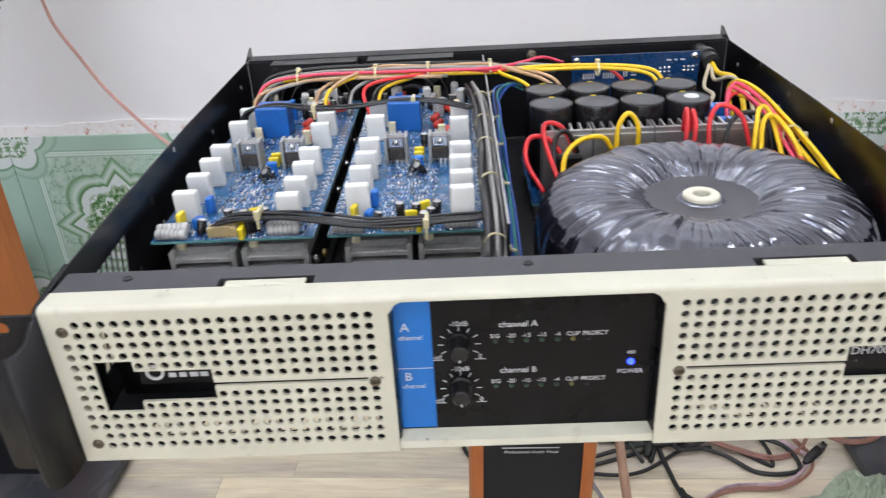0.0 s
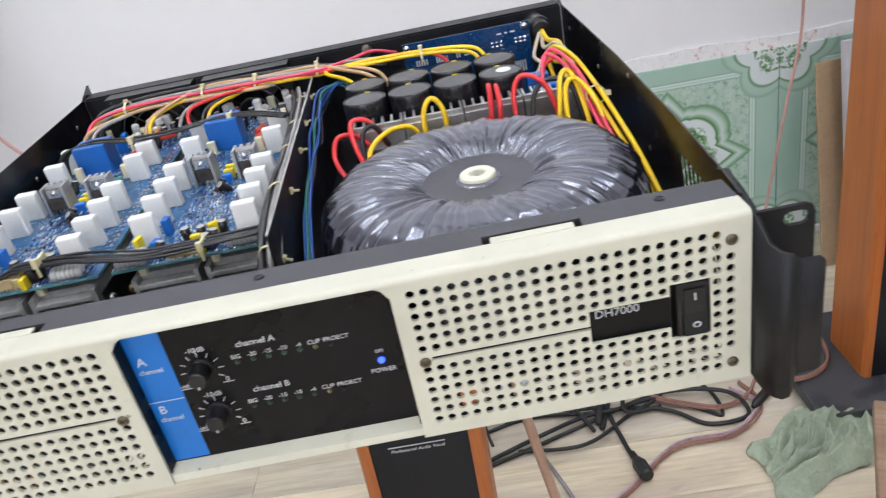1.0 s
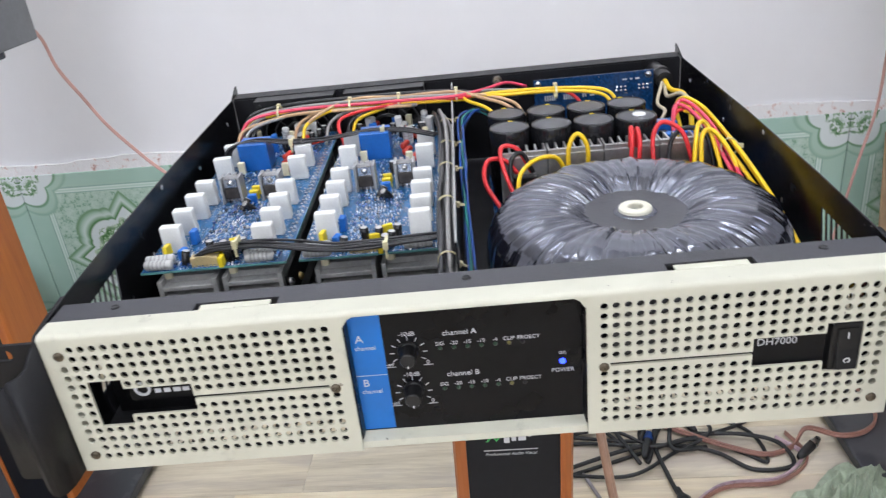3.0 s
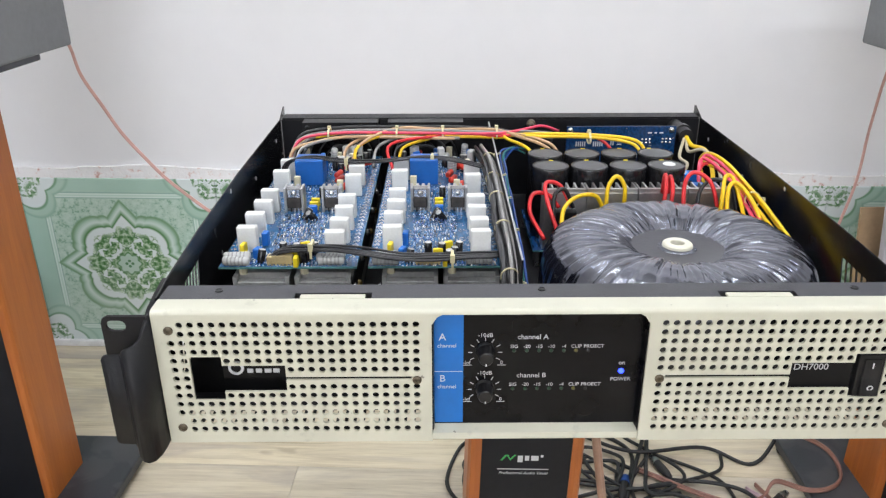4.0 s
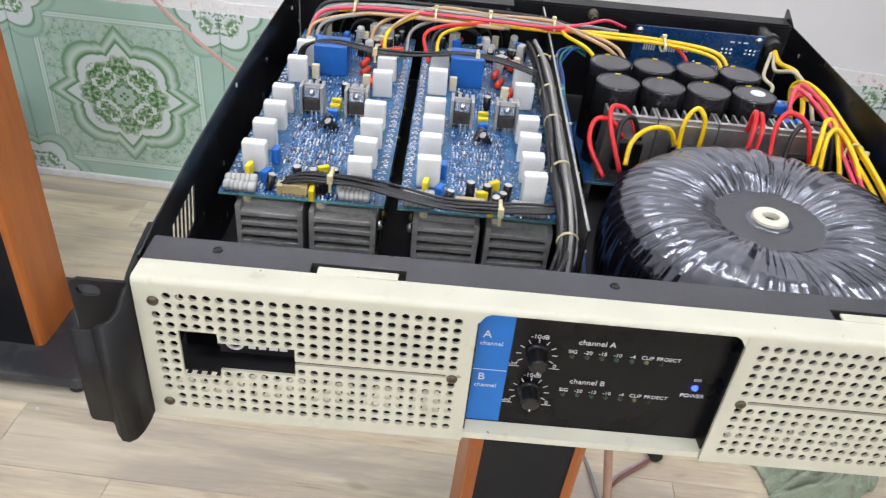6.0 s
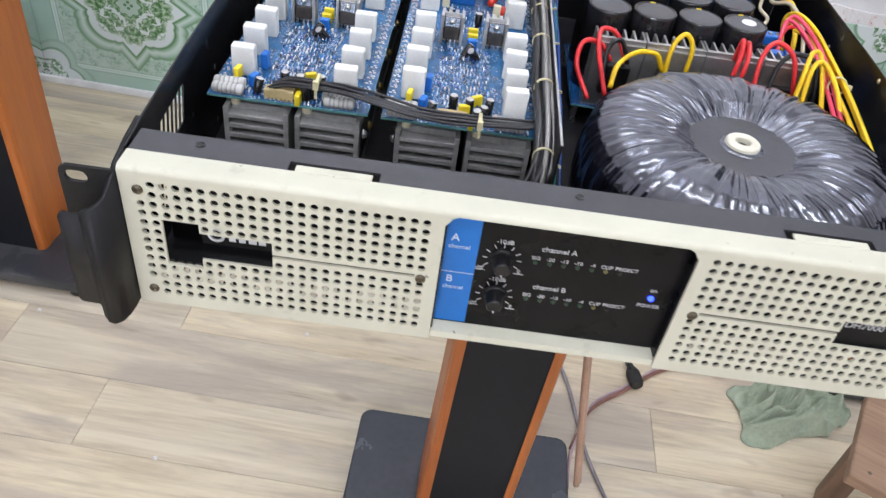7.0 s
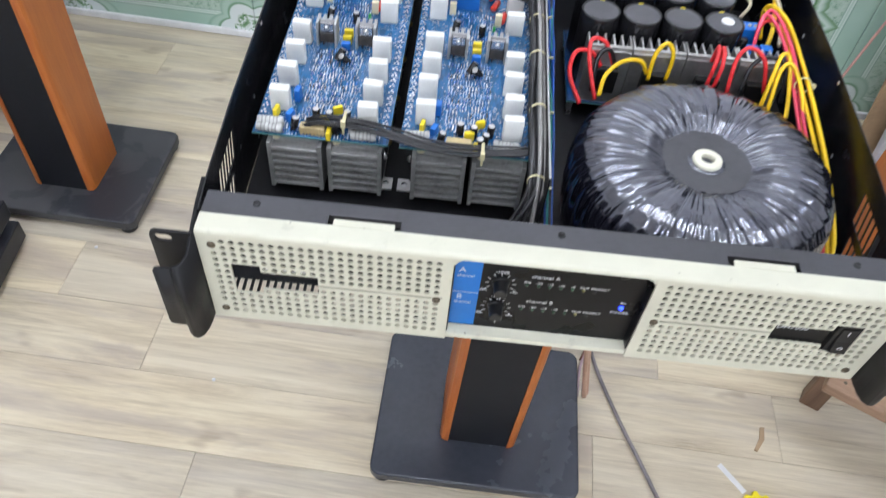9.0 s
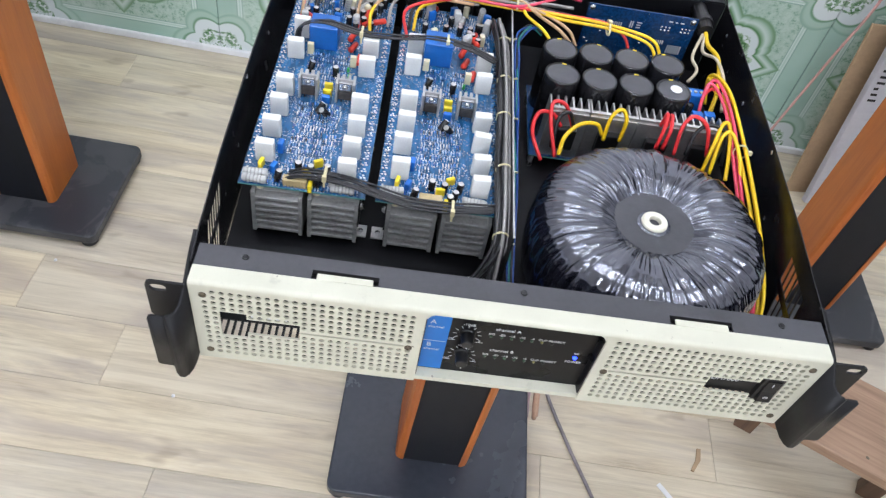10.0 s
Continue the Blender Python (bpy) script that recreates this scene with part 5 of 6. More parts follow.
gl = part("cable_gland", lathe(bmesh.new(), [(0.0030, 0.0500), (0.0078, 0.0495), (0.0082, 0.0380), (0.0100, 0.0375), (0.0100, 0.0300), (0.0080, 0.0290), (0.0080, 0.0)], 20), PLASTIC_BLACK, amp, "black cable gland")
gl.matrix_basis = pose(0.1990, 0.4460, 0.0790, 90)
bp = part("binding_post", lathe(bmesh.new(), [(0.0, 0.0260), (0.0026, 0.0260), (0.0028, 0.0180), (0.0048, 0.0175), (0.0048, 0.0100), (0.0036, 0.0090), (0.0036, 0.0)], 16), SCREW, amp, "brass binding post")
bp.matrix_basis = pose(0.0430, 0.4460, 0.0840, 90)


def fan(cx):
    ob = thing("cooling_fan", (cx, 0.4330, 0.0490))
    ob.parent = amp
    fr = bmesh.new()
    h, r = 0.0400, 0.0370
    out = [fr.verts.new((h * sx, 0, h * sz)) for sx, sz in ((-1, -1), (1, -1), (1, 1), (-1, 1))]
    ring = [fr.verts.new((r * math.cos(2 * math.pi * k / 32), 0, r * math.sin(2 * math.pi * k / 32))) for k in range(32)]
    es = [fr.edges.new((l[k], l[(k + 1) % len(l)])) for l in (out, ring) for k in range(len(l))]
    bmesh.ops.triangle_fill(fr, use_beauty=True, edges=es)
    f = part("fan_frame", fr, PLASTIC_BLACK, ob, "square black fan frame")
    sol = f.modifiers.new("thickness", "SOLIDIFY")
    sol.thickness, sol.offset = 0.022, 0.0
    for gr in (0.0340, 0.0250, 0.0160):
        g = part("guard_ring", lathe(bmesh.new(), [(gr - 0.0007, -0.0007), (gr + 0.0007, -0.0007), (gr + 0.0007, 0.0007), (gr - 0.0007, 0.0007)], 40, closed=True), WIRE_DARK, ob, smooth=True)
        g.matrix_basis = pose(0, -0.0125, 0, 90)
    for sx in (-1, 1):
        for sz in (-1, 1):
            g = part("frame_screw", lathe(bmesh.new(), [(0.0, 0.0010), (0.0012, 0.0010), (0.0022, 0.0004), (0.0024, 0.0)], 10), RUBBER, ob)
            g.matrix_basis = pose(sx * 0.0350, -0.0111, sz * 0.0350, 90)
    hubb = part("fan_hub", lathe(bmesh.new(), [(0.0, 0.010), (0.013, 0.010), (0.015, 0.008), (0.015, -0.008)], 20), PLASTIC_BLACK, ob)
    hubb.matrix_basis = pose(0, 0, 0, 90)
    blade = bmesh.new()
    a = [blade.verts.new((x, y, z)) for x, y, z in ((0.014, -0.006, -0.004), (0.035, -0.007, -0.010), (0.035, 0.006, 0.010), (0.014, 0.005, 0.005))]
    blade.faces.new(a)
    b = part("blade", blade, PLASTIC_BLACK, ob)
    sol = b.modifiers.new("thickness", "SOLIDIFY")
    sol.thickness = 0.0014
    for k in range(1, 7):
        t = new("blade", b.data)
        t.parent = ob
        t.matrix_basis = pose(0, 0, 0, 0, 360 / 7 * k, 0)
        sol = t.modifiers.new("thickness", "SOLIDIFY")
        sol.thickness = 0.0014
    return ob


fan(-0.1600)
fan(-0.0700)

# divider between the boards and the transformer
dv = bmesh.new()
prism(dv, [(0.0780, 0.0020), (0.0780, 0.0835), (0.4390, 0.0855), (0.4390, 0.0020)], "x", -0.0030, -0.0018)
dv_ob = part("divider", dv, STEEL_BLACK, amp, "thin black steel divider plate")
# added pale strip: the highlight along the divider's top edge, put in as colour
brim = bmesh.new()
prism(brim, [(0.0780, 0.0836), (0.0780, 0.0843), (0.4360, 0.0863), (0.4360, 0.0856)], "x", -0.0031, -0.0017)
part("bare_edge", brim, ALU_DARK, dv_ob, "pale grey strip standing in for the lit edge")

# ---- wiring inside ----
loom = thing("wiring")
loom.parent = amp


# black trunk along the left of the divider
trunk = [(-0.010, 0.070, 0.020), (-0.0095, 0.088, 0.059), (-0.0090, 0.115, 0.0715), (-0.0095, 0.165, 0.0745), (-0.0088, 0.220, 0.0750), (-0.0095, 0.275, 0.0755), (-0.0110, 0.325, 0.0760), (-0.0160, 0.360, 0.0765)]
rg = random.Random(21)
for k in range(12):
    a = 2 * math.pi * k / 12 * 2.4
    q = 0.0022 + 0.0030 * (k % 3) / 2
    off = Vector((q * math.cos(a), 0, q * math.sin(a)))
    w = [Vector(p) + off + Vector((rg.uniform(-0.0006, 0.0006), 0, rg.uniform(-0.0008, 0.0008))) for p in trunk]
    if k < 7:
        w[0] = Vector((-0.050 - 0.003 * k, 0.066 + 0.001 * k, 0.012 + 0.0012 * k))
        w.insert(1, Vector((-0.024 + off.x, 0.074 + off.x, 0.036 + off.z)))
    wire("black_wire", w, 0.0015, (WIRE_BLACK, WIRE_DARK, WIRE_BLACK, WIRE_DARK, WIRE_BLACK, WIRE_GREY)[k % 6], loom, per=6, sides=7)
for k, (y, z) in enumerate(((0.094, 0.0645), (0.158, 0.0745), (0.222, 0.0750), (0.272, 0.0755), (0.330, 0.0760))):
    t = bmesh.new()
    lathe(t, [(0.0066, -0.0008), (0.0066, 0.0008), (0.0059, 0.0008), (0.0059, -0.0008)], 18, closed=True)
    box(t, 0.0056, 0.0088, -0.0018, 0.0018, -0.0016, 0.0016)
    box(t, 0.0085, 0.0125, -0.0007, 0.0007, -0.0005, 0.0005)
    o = part("cable_tie", t, TIE, loom, "ivory cable tie")
    o.matrix_basis = pose(-0.0085, y, z, 90, 25 - 14 * k, 8 * (k % 2))

# flat black ribbons over the boards, front and back
for pts, n, seed in ((((-0.1780, 0.1270, 0.0690), (-0.1660, 0.1280, 0.0738), (-0.1480, 0.1265, 0.0755), (-0.1300, 0.1230, 0.0762), (-0.1100, 0.1170, 0.0765), (-0.0850, 0.1120, 0.0750), (-0.0600, 0.1105, 0.0752), (-0.0350, 0.1130, 0.0750), (-0.0150, 0.1180, 0.0740), (-0.0090, 0.1340, 0.0750)), 8, 4),
                     (((-0.1980, 0.2930, 0.0660), (-0.1960, 0.3020, 0.0840), (-0.1750, 0.3080, 0.0880), (-0.1420, 0.3020, 0.0865), (-0.1100, 0.3050, 0.0850), (-0.0750, 0.3080, 0.0880), (-0.0450, 0.3040, 0.0870), (-0.0180, 0.2920, 0.0840)), 7, 5)):
    rg = random.Random(seed)
    for k in range(n):
        off = Vector((0.0005 * k, 0.0013 * (k - n / 2), 0.0006 * math.sin(k * 1.9) - 0.0030))
        w = [Vector(p) + off + Vector((0, rg.uniform(-0.0005, 0.0005), rg.uniform(-0.0005, 0.0005))) for p in pts]
        wire("ribbon_wire", w, 0.0009, WIRE_BLACK, loom, per=6, sides=6)
for x, y, z in ((-0.1460, 0.1265, 0.0778), (-0.0470, 0.1110, 0.0755), (-0.1400, 0.3030, 0.0865), (-0.0620, 0.3070, 0.0885)):
    t = boxed(-0.0011, 0.0011, -0.0066, 0.0062, -0.0052, -0.0010, bevel=0.0005)
    box(t, -0.0016, 0.0016, -0.0078, -0.0050, -0.0050, 0.0004)
    box(t, -0.0008, 0.0008, -0.0072, -0.0060, -0.0110, -0.0050)
    part("cable_tie", t, TIE, loom, "ivory cable tie").matrix_basis = pose(x, y, z)

# coloured loom along the back wall
back = [((-0.2020, 0.3500, 0.0640), (-0.2000, 0.3700, 0.0800), (-0.1900, 0.3820, 0.0890), (-0.1500, 0.3860, 0.0930), (-0.1000, 0.3850, 0.0935), (-0.0500, 0.3830, 0.0935), (0.0000, 0.3800, 0.0930))]
tails = {
    "pink": (WIRE_PINK, 0.0015, [(0.0300, 0.3900, 0.0930), (0.0500, 0.4050, 0.0930), (0.0700, 0.4150, 0.0850)]),
    "red": (WIRE_RED, 0.0015, [(0.0400, 0.3720, 0.0930), (0.0900, 0.3700, 0.0920), (0.1100, 0.3620, 0.0850), (0.1180, 0.3500, 0.0700)]),
    "yellow": (WIRE_YELLOW, 0.0016, [(0.0400, 0.3680, 0.0945), (0.0900, 0.3640, 0.0945), (0.1300, 0.3560, 0.0925), (0.1420, 0.3460, 0.0860), (0.1430, 0.3400, 0.0720)]),
    "grey_b": (WIRE_GREY, 0.0015, [(0.0300, 0.3880, 0.0920), (0.0600, 0.3940, 0.0880)]),
    "yellow_b": (WIRE_YELLOW, 0.0016, [(0.0400, 0.3640, 0.0930), (0.0900, 0.3600, 0.0930), (0.1260, 0.3520, 0.0905), (0.1370, 0.3420, 0.0850), (0.1380, 0.3360, 0.0720)]),
    "tan": (WIRE_TAN, 0.0016, [(0.0250, 0.3700, 0.0930), (0.0520, 0.3560, 0.0880), (0.0620, 0.3450, 0.0780)]),
    "tan_b": (WIRE_TAN, 0.0016, [(0.0250, 0.3640, 0.0920), (0.0450, 0.3500, 0.0880), (0.0600, 0.3400, 0.0780)]),
    "yellow_c": (WIRE_YELLOW, 0.0016, [(0.0120, 0.3650, 0.0900), (0.0280, 0.3520, 0.0860), (0.0400, 0.3440, 0.0760)]),
    "grey": (WIRE_GREY, 0.0017, [(0.0300, 0.3900, 0.0900), (0.0600, 0.3980, 0.0860)]),
    "black": (WIRE_BLACK, 0.0018, [(0.0300, 0.3860, 0.0880), (0.0600, 0.3900, 0.0820)]),
}
rg = random.Random(8)
for k, (key, (mtl, r, tail)) in enumerate(tails.items()):
    off = Vector((0, -0.0080 + 0.0022 * k, -0.0055 + 0.0022 * math.cos(k * 2.1)))
    w = [Vector(p) + off + Vector([rg.uniform(-0.0010, 0.0010) for _ in range(3)]) for p in back[0]]
    if key in ("tan_b", "yellow_c"):
        w = [Vector((-0.1350, 0.3200, 0.0680)), Vector((-0.1330, 0.3450, 0.0850))] + [q for q in w if q.x > -0.11]
    if key in ("red",):
        w = [Vector((-0.1000, 0.3250, 0.0680)), Vector((-0.1020, 0.3480, 0.0860))] + [q for q in w if q.x > -0.09]
    wire(mtl.name, w + [Vector(p) + Vector((0, 0, -0.0040)) for p in tail], r, mtl, loom, per=6, sides=8)
for mtl, x0, x1, seed in ((WIRE_TAN, -0.2020, -0.0900, 1), (WIRE_GREY, -0.1950, -0.0850, 2), (WIRE_YELLOW, -0.0950, -0.0400, 3), (WIRE_BLACK, -0.1000, -0.0350, 4), (WIRE_BLACK, -0.1900, -0.0200, 5), (WIRE_GREY, -0.1200, -0.0100, 6), (WIRE_TAN, -0.1500, -0.0200, 7), (WIRE_GREY, -0.2000, -0.0800, 8)):
    rg = random.Random(seed)
    d = 0.0016 * seed - 0.007
    wire(mtl.name, [(x0, 0.345, 0.064), (x0 + 0.004, 0.366 + d, 0.078), (x0 + 0.03, 0.378 + d, 0.0850 + 0.3 * d), ((x0 + x1) / 2, 0.381 + d, 0.0860), (x1, 0.378 + d, 0.0860), (x1 + 0.05, 0.377 + d, 0.0850)], 0.0015, mtl, loom, per=6)
for x in (-0.166, -0.098, -0.052, 0.002, 0.092):
    t = lathe(bmesh.new(), [(0.0096, -0.0009), (0.0096, 0.0009), (0.0086, 0.0009), (0.0086, -0.0009)], 16, closed=True)
    box(t, -0.0125, -0.0085, -0.0018, 0.0018, -0.0016, 0.0016)
    o = part("cable_tie", t, TIE, loom, "ivory cable tie")
    o.matrix_basis = pose(x, 0.3830 if x < 0.05 else 0.3640, 0.0875, 0, 90, 0) @ Matrix.Diagonal((0.62, 1.1, 1, 1))

# blue and green wires on the right of the divider
rg = random.Random(17)
for k, (mtl, dx) in enumerate(((WIRE_BLUE, 0.0), (WIRE_GREEN, 0.0022), (WIRE_BLUE, 0.0040), (WIRE_BLACK, 0.0014), (WIRE_BLUE, 0.0026), (WIRE_GREEN, 0.0006), (WIRE_BLACK, 0.0032))):
    pts = [(0.0280, 0.3560, 0.0740 + 0.001 * k), (0.0140 + dx, 0.3580, 0.0790), (0.0024 + dx, 0.3400, 0.0790 - 0.002 * k), (0.0014 + dx, 0.3100, 0.0770 - 0.002 * k), (0.0012 + dx, 0.2800, 0.0740 - 0.002 * k), (0.0014 + dx, 0.2500, 0.0700 - 0.001 * k), (0.0014 + dx, 0.2200, 0.0660 - 0.001 * k), (0.0016 + dx, 0.1850, 0.0600), (0.0018 + dx, 0.1500, 0.0520), (0.0034 + dx, 0.1000, 0.0300), (0.0080 + dx, 0.0700, 0.0060)]
    pts = [(x + rg.uniform(0.0, 0.0016), y + rg.uniform(-0.004, 0.004), z + (rg.uniform(-0.0035, 0.0035) if 1 < j < 9 else 0.0)) for j, (x, y, z) in enumerate(pts)]
    wire(mtl.name, pts, 0.0010, mtl, loom)

# red and yellow leads that loop from the transformer to the rectifiers
for mtl, pts in (
        (WIRE_RED, ((0.0310, 0.2120, 0.0420), (0.0200, 0.2260, 0.0600), (0.0230, 0.2380, 0.0725), (0.0360, 0.2420, 0.0710), (0.0460, 0.2400, 0.0600))),
        (WIRE_RED, ((0.0430, 0.2150, 0.0450), (0.0345, 0.2330, 0.0690), (0.0350, 0.2460, 0.0800), (0.0470, 0.2480, 0.0770), (0.0570, 0.2400, 0.0600))),
        (WIRE_BLACK, ((0.0400, 0.2250, 0.0500), (0.0410, 0.2350, 0.0720), (0.0500, 0.2400, 0.0760), (0.0580, 0.2390, 0.0600))),
        (WIRE_YELLOW, ((0.0430, 0.2060, 0.0560), (0.0470, 0.2180, 0.0680), (0.0600, 0.2300, 0.0735), (0.0750, 0.2340, 0.0725), (0.0830, 0.2360, 0.0600))),
        (WIRE_YELLOW, ((0.0850, 0.2340, 0.0560), (0.0860, 0.2380, 0.0780), (0.0930, 0.2400, 0.0875), (0.1000, 0.2380, 0.0780), (0.1000, 0.2360, 0.0560))),
        (WIRE_RED, ((0.1310, 0.2280, 0.0600), (0.1330, 0.2330, 0.0800), (0.1340, 0.2420, 0.0880), (0.1350, 0.2480, 0.0700))),
        (WIRE_RED, ((0.1370, 0.2280, 0.0600), (0.1390, 0.2330, 0.0780), (0.1390, 0.2440, 0.0860), (0.1400, 0.2480, 0.0700))),
        (WIRE_RED, ((0.1490, 0.2280, 0.0560), (0.1500, 0.2380, 0.0800), (0.1580, 0.2420, 0.0900), (0.1720, 0.2380, 0.0820), (0.1800, 0.2320, 0.0560))),
        (WIRE_BLACK, ((0.1600, 0.2300, 0.0560), (0.1640, 0.2380, 0.0760), (0.1750, 0.2410, 0.0840), (0.1900, 0.2380, 0.0780), (0.1960, 0.2300, 0.0500))),
        (WIRE_YELLOW, ((0.1760, 0.2180, 0.0500), (0.1800, 0.2300, 0.0740), (0.1850, 0.2420, 0.0860), (0.1920, 0.2420, 0.0840), (0.1960, 0.2250, 0.0640), (0.1960, 0.2100, 0.0500))),
        (WIRE_YELLOW, ((0.1820, 0.2160, 0.0500), (0.1850, 0.2320, 0.0780), (0.1940, 0.2360, 0.0820), (0.2020, 0.2160, 0.0700), (0.2040, 0.1900, 0.0520)))):
    wire(mtl.name, pts, 0.0018, mtl, loom)

# the mains bundle down the right wall
for k, (mtl, dx, dz) in enumerate(((WIRE_YELLOW, 0.0042, 0.0012), (WIRE_YELLOW, 0.0066, -0.0030), (WIRE_PINK, -0.0012, 0.0008), (WIRE_PINK, -0.0048, -0.0016), (WIRE_RED, -0.0020, -0.0052), (WIRE_YELLOW, 0.0018, -0.0060))):
    start = [(0.1920, 0.3080, 0.0560), (0.1900, 0.3220, 0.0760)] if mtl is WIRE_YELLOW else [(0.1780, 0.2760, 0.0560), (0.1790, 0.2900, 0.0740)]
    sink = 0.0 if mtl is WIRE_YELLOW else 0.010  # the red ones dive under the yellow past the tie
    wire(mtl.name, start + [(0.1895 + dx, 0.3120 - 0.003 * k, 0.0850 + dz), (0.1980 + dx, 0.2900, 0.0830 + dz), (0.2020 + dx, 0.2500, 0.0765 + dz), (0.2040 + dx * 0.8, 0.2000, 0.0700 + dz - sink), (0.2070 + dx * 0.6, 0.1400, 0.0560 + dz - 1.6 * sink), (0.2080 + dx * 0.5, 0.0900, 0.0360 + dz - sink), (0.2060 + dx * 0.5, 0.0700, 0.0080)], 0.0016, mtl, loom)
wire("yellow_wire", [(0.1990, 0.3960, 0.0790), (0.2010, 0.3820, 0.0740), (0.2060, 0.3550, 0.0760), (0.2030, 0.3200, 0.0640), (0.1950, 0.2950, 0.0500)], 0.0022, WIRE_YELLOW, loom)
wire("white_wire", [(0.1990, 0.3960, 0.0780), (0.1960, 0.3750, 0.0700), (0.2030, 0.3520, 0.0780), (0.2090, 0.3280, 0.0700), (0.2070, 0.3000, 0.0560)], 0.0017, WIRE_WHITE, loom)
wire("white_wire", [(0.1960, 0.3940, 0.0780), (0.1860, 0.3700, 0.0660), (0.1880, 0.3500, 0.0640), (0.1800, 0.3400, 0.0560)], 0.0016, WIRE_WHITE, loom)
t = lathe(bmesh.new(), [(0.0068, -0.0009), (0.0068, 0.0009), (0.0061, 0.0009), (0.0061, -0.0009)], 16, closed=True)
box(t, 0.0055, 0.0100, -0.0017, 0.0017, -0.0016, 0.0016)
part("cable_tie", t, TIE, loom, "ivory cable tie").matrix_basis = pose(0.2040, 0.2260, 0.0715, 78, 0, 0)

# ---- speaker stands ----
def base_outline(w, d, r, n=5):
    pts = []
    for cx, cy, a0 in ((w / 2 - r, d / 2 - r, 0), (-w / 2 + r, d / 2 - r, 90), (-w / 2 + r, -d / 2 + r, 180), (w / 2 - r, -d / 2 + r, 270)):
        for k in range(n + 1):
            a = radians(a0 + 90 * k / n)
            pts.append((cx + r * math.cos(a), cy + r * math.sin(a)))
    return pts


def leaning(k):
    """Leans upright things sideways, by k for each metre of height over the base board."""
    m = Matrix.Identity(4)
    m[0][2], m[0][3] = k, -0.031 * k
    return m


def speaker_stand(at, rz, height, label, base_material, plate=(0.20, 0.22), lean=0.0):
    """Origin on the floor under the base's middle; the column stands a little behind the front edge."""
    ob = thing("speaker_stand", at, rz, label, "speaker stand", "speaker stands")
    part("base_plate", prism(bmesh.new(), base_outline(0.302, 0.246, 0.016), "z", 0.012, 0.031, bevel=0.003), base_material, ob, "black rounded base board")
    for x in (-0.132, 0.132):
        for y in (-0.106, 0.106):
            part("foot", lathe(bmesh.new(), [(0.0, 0.0), (0.013, 0.0), (0.015, 0.003), (0.014, 0.012)], 14, at=(x, y, 0)), RUBBER, ob)
    tilt = leaning(lean)
    col = boxed(-0.0430, 0.0430, -0.0570, 0.0440, 0.031, height - 0.012)
    bmesh.ops.transform(col, matrix=tilt, verts=col.verts)
    part("column", col, GRILLE_CLOTH, ob, "black column front")
    for s in (-1, 1):
        sp = bmesh.new()
        prism(sp, [(s * 0.0430, -0.0590), (s * 0.0480, -0.0585), (s * 0.0530, -0.0560), (s * 0.0555, -0.0510), (s * 0.0560, -0.0450), (s * 0.0560, 0.0440), (s * 0.0430, 0.0440)], "z", 0.031, height - 0.012)
        bmesh.ops.transform(sp, matrix=tilt, verts=sp.verts)
        part("side_panel", sp, ORANGE_WOOD, ob, "orange-stained wooden side panel")
    part("top_plate", prism(bmesh.new(), base_outline(plate[0], plate[1], 0.012), "z", height - 0.012, height, bevel=0.002), BASE_PAINT, ob)
    return ob


mid = speaker_stand((0.0170, 0.2800, 0), -1.6, AMP_Z + 0.0005, "black and orange wood speaker stand under the amplifier", BASE_PAINT, lean=0.026)
left_stand = speaker_stand((-0.7560, 0.7000, 0), -2.5, 0.745, "dusty black and orange wood speaker stand", DUSTY_BLACK)
right_stand = speaker_stand((0.7230, 0.6870, 0), -1.5, 0.745, "black and orange wood speaker stand beside the rag", DUSTY_BLACK)
# printed mark and words on the middle column
TILT = leaning(0.026)
mk = bmesh.new()
prism(mk, [(-0.0245, 0.4480), (-0.0200, 0.4545), (-0.0172, 0.4545), (-0.0150, 0.4500), (-0.0115, 0.4545), (-0.0095, 0.4545), (-0.0150, 0.4478), (-0.0185, 0.4533), (-0.0225, 0.4480)], "y", -0.0575, -0.0572)
bmesh.ops.transform(mk, matrix=TILT, verts=mk.verts)
part("green_mark", mk, GREEN_PART, mid, "green maker's mark")
for x0, x1, z0, z1 in ((-0.0080, -0.0030, 0.4460, 0.4535), (-0.0010, 0.0030, 0.4480, 0.4535), (0.0050, 0.0120, 0.4480, 0.4535), (0.0140, 0.0165, 0.4520, 0.4545), (-0.0270, 0.0225, 0.4372, 0.4381)):
    bar = boxed(x0, x1, -0.0575, -0.0572, z0, z1)
    bmesh.ops.transform(bar, matrix=TILT, verts=bar.verts)
    part("mark_bar", bar, PRINT, mid)
lettering("print", "Professional Audio Visual", 0.0046, PRINT, mid, pose(0.026 * 0.40 - 0.002, -0.0574, 0.4330, 90), shear=0.3)


def loudspeaker(at, rz, label):
    ob = thing("loudspeaker", at, rz, label, "loudspeaker", "loudspeakers")
    part("cabinet", boxed(-0.115, 0.115, -0.16, 0.16, 0.0, 0.38, bevel=0.004), SPEAKER_GREY, ob, "grey vinyl cabinet")
    part("front_grille", boxed(-0.108, 0.108, -0.172, -0.160, 0.008, 0.372, bevel=0.004), GRILLE_CLOTH, ob, "black front grille")
    for z, r in ((0.11, 0.075), (0.28, 0.035)):
        d = part("cone_ring", lathe(bmesh.new(), [(r, 0.0), (r, 0.004), (r - 0.008, 0.005), (r - 0.010, 0.0)], 32), RUBBER, ob)
        d.matrix_basis = pose(0, -0.172, z, 90)
    t = part("terminal_cup", boxed(-0.035, 0.035, 0.158, 0.163, 0.03, 0.10, bevel=0.002), PLASTIC_BLACK, ob)
    return ob


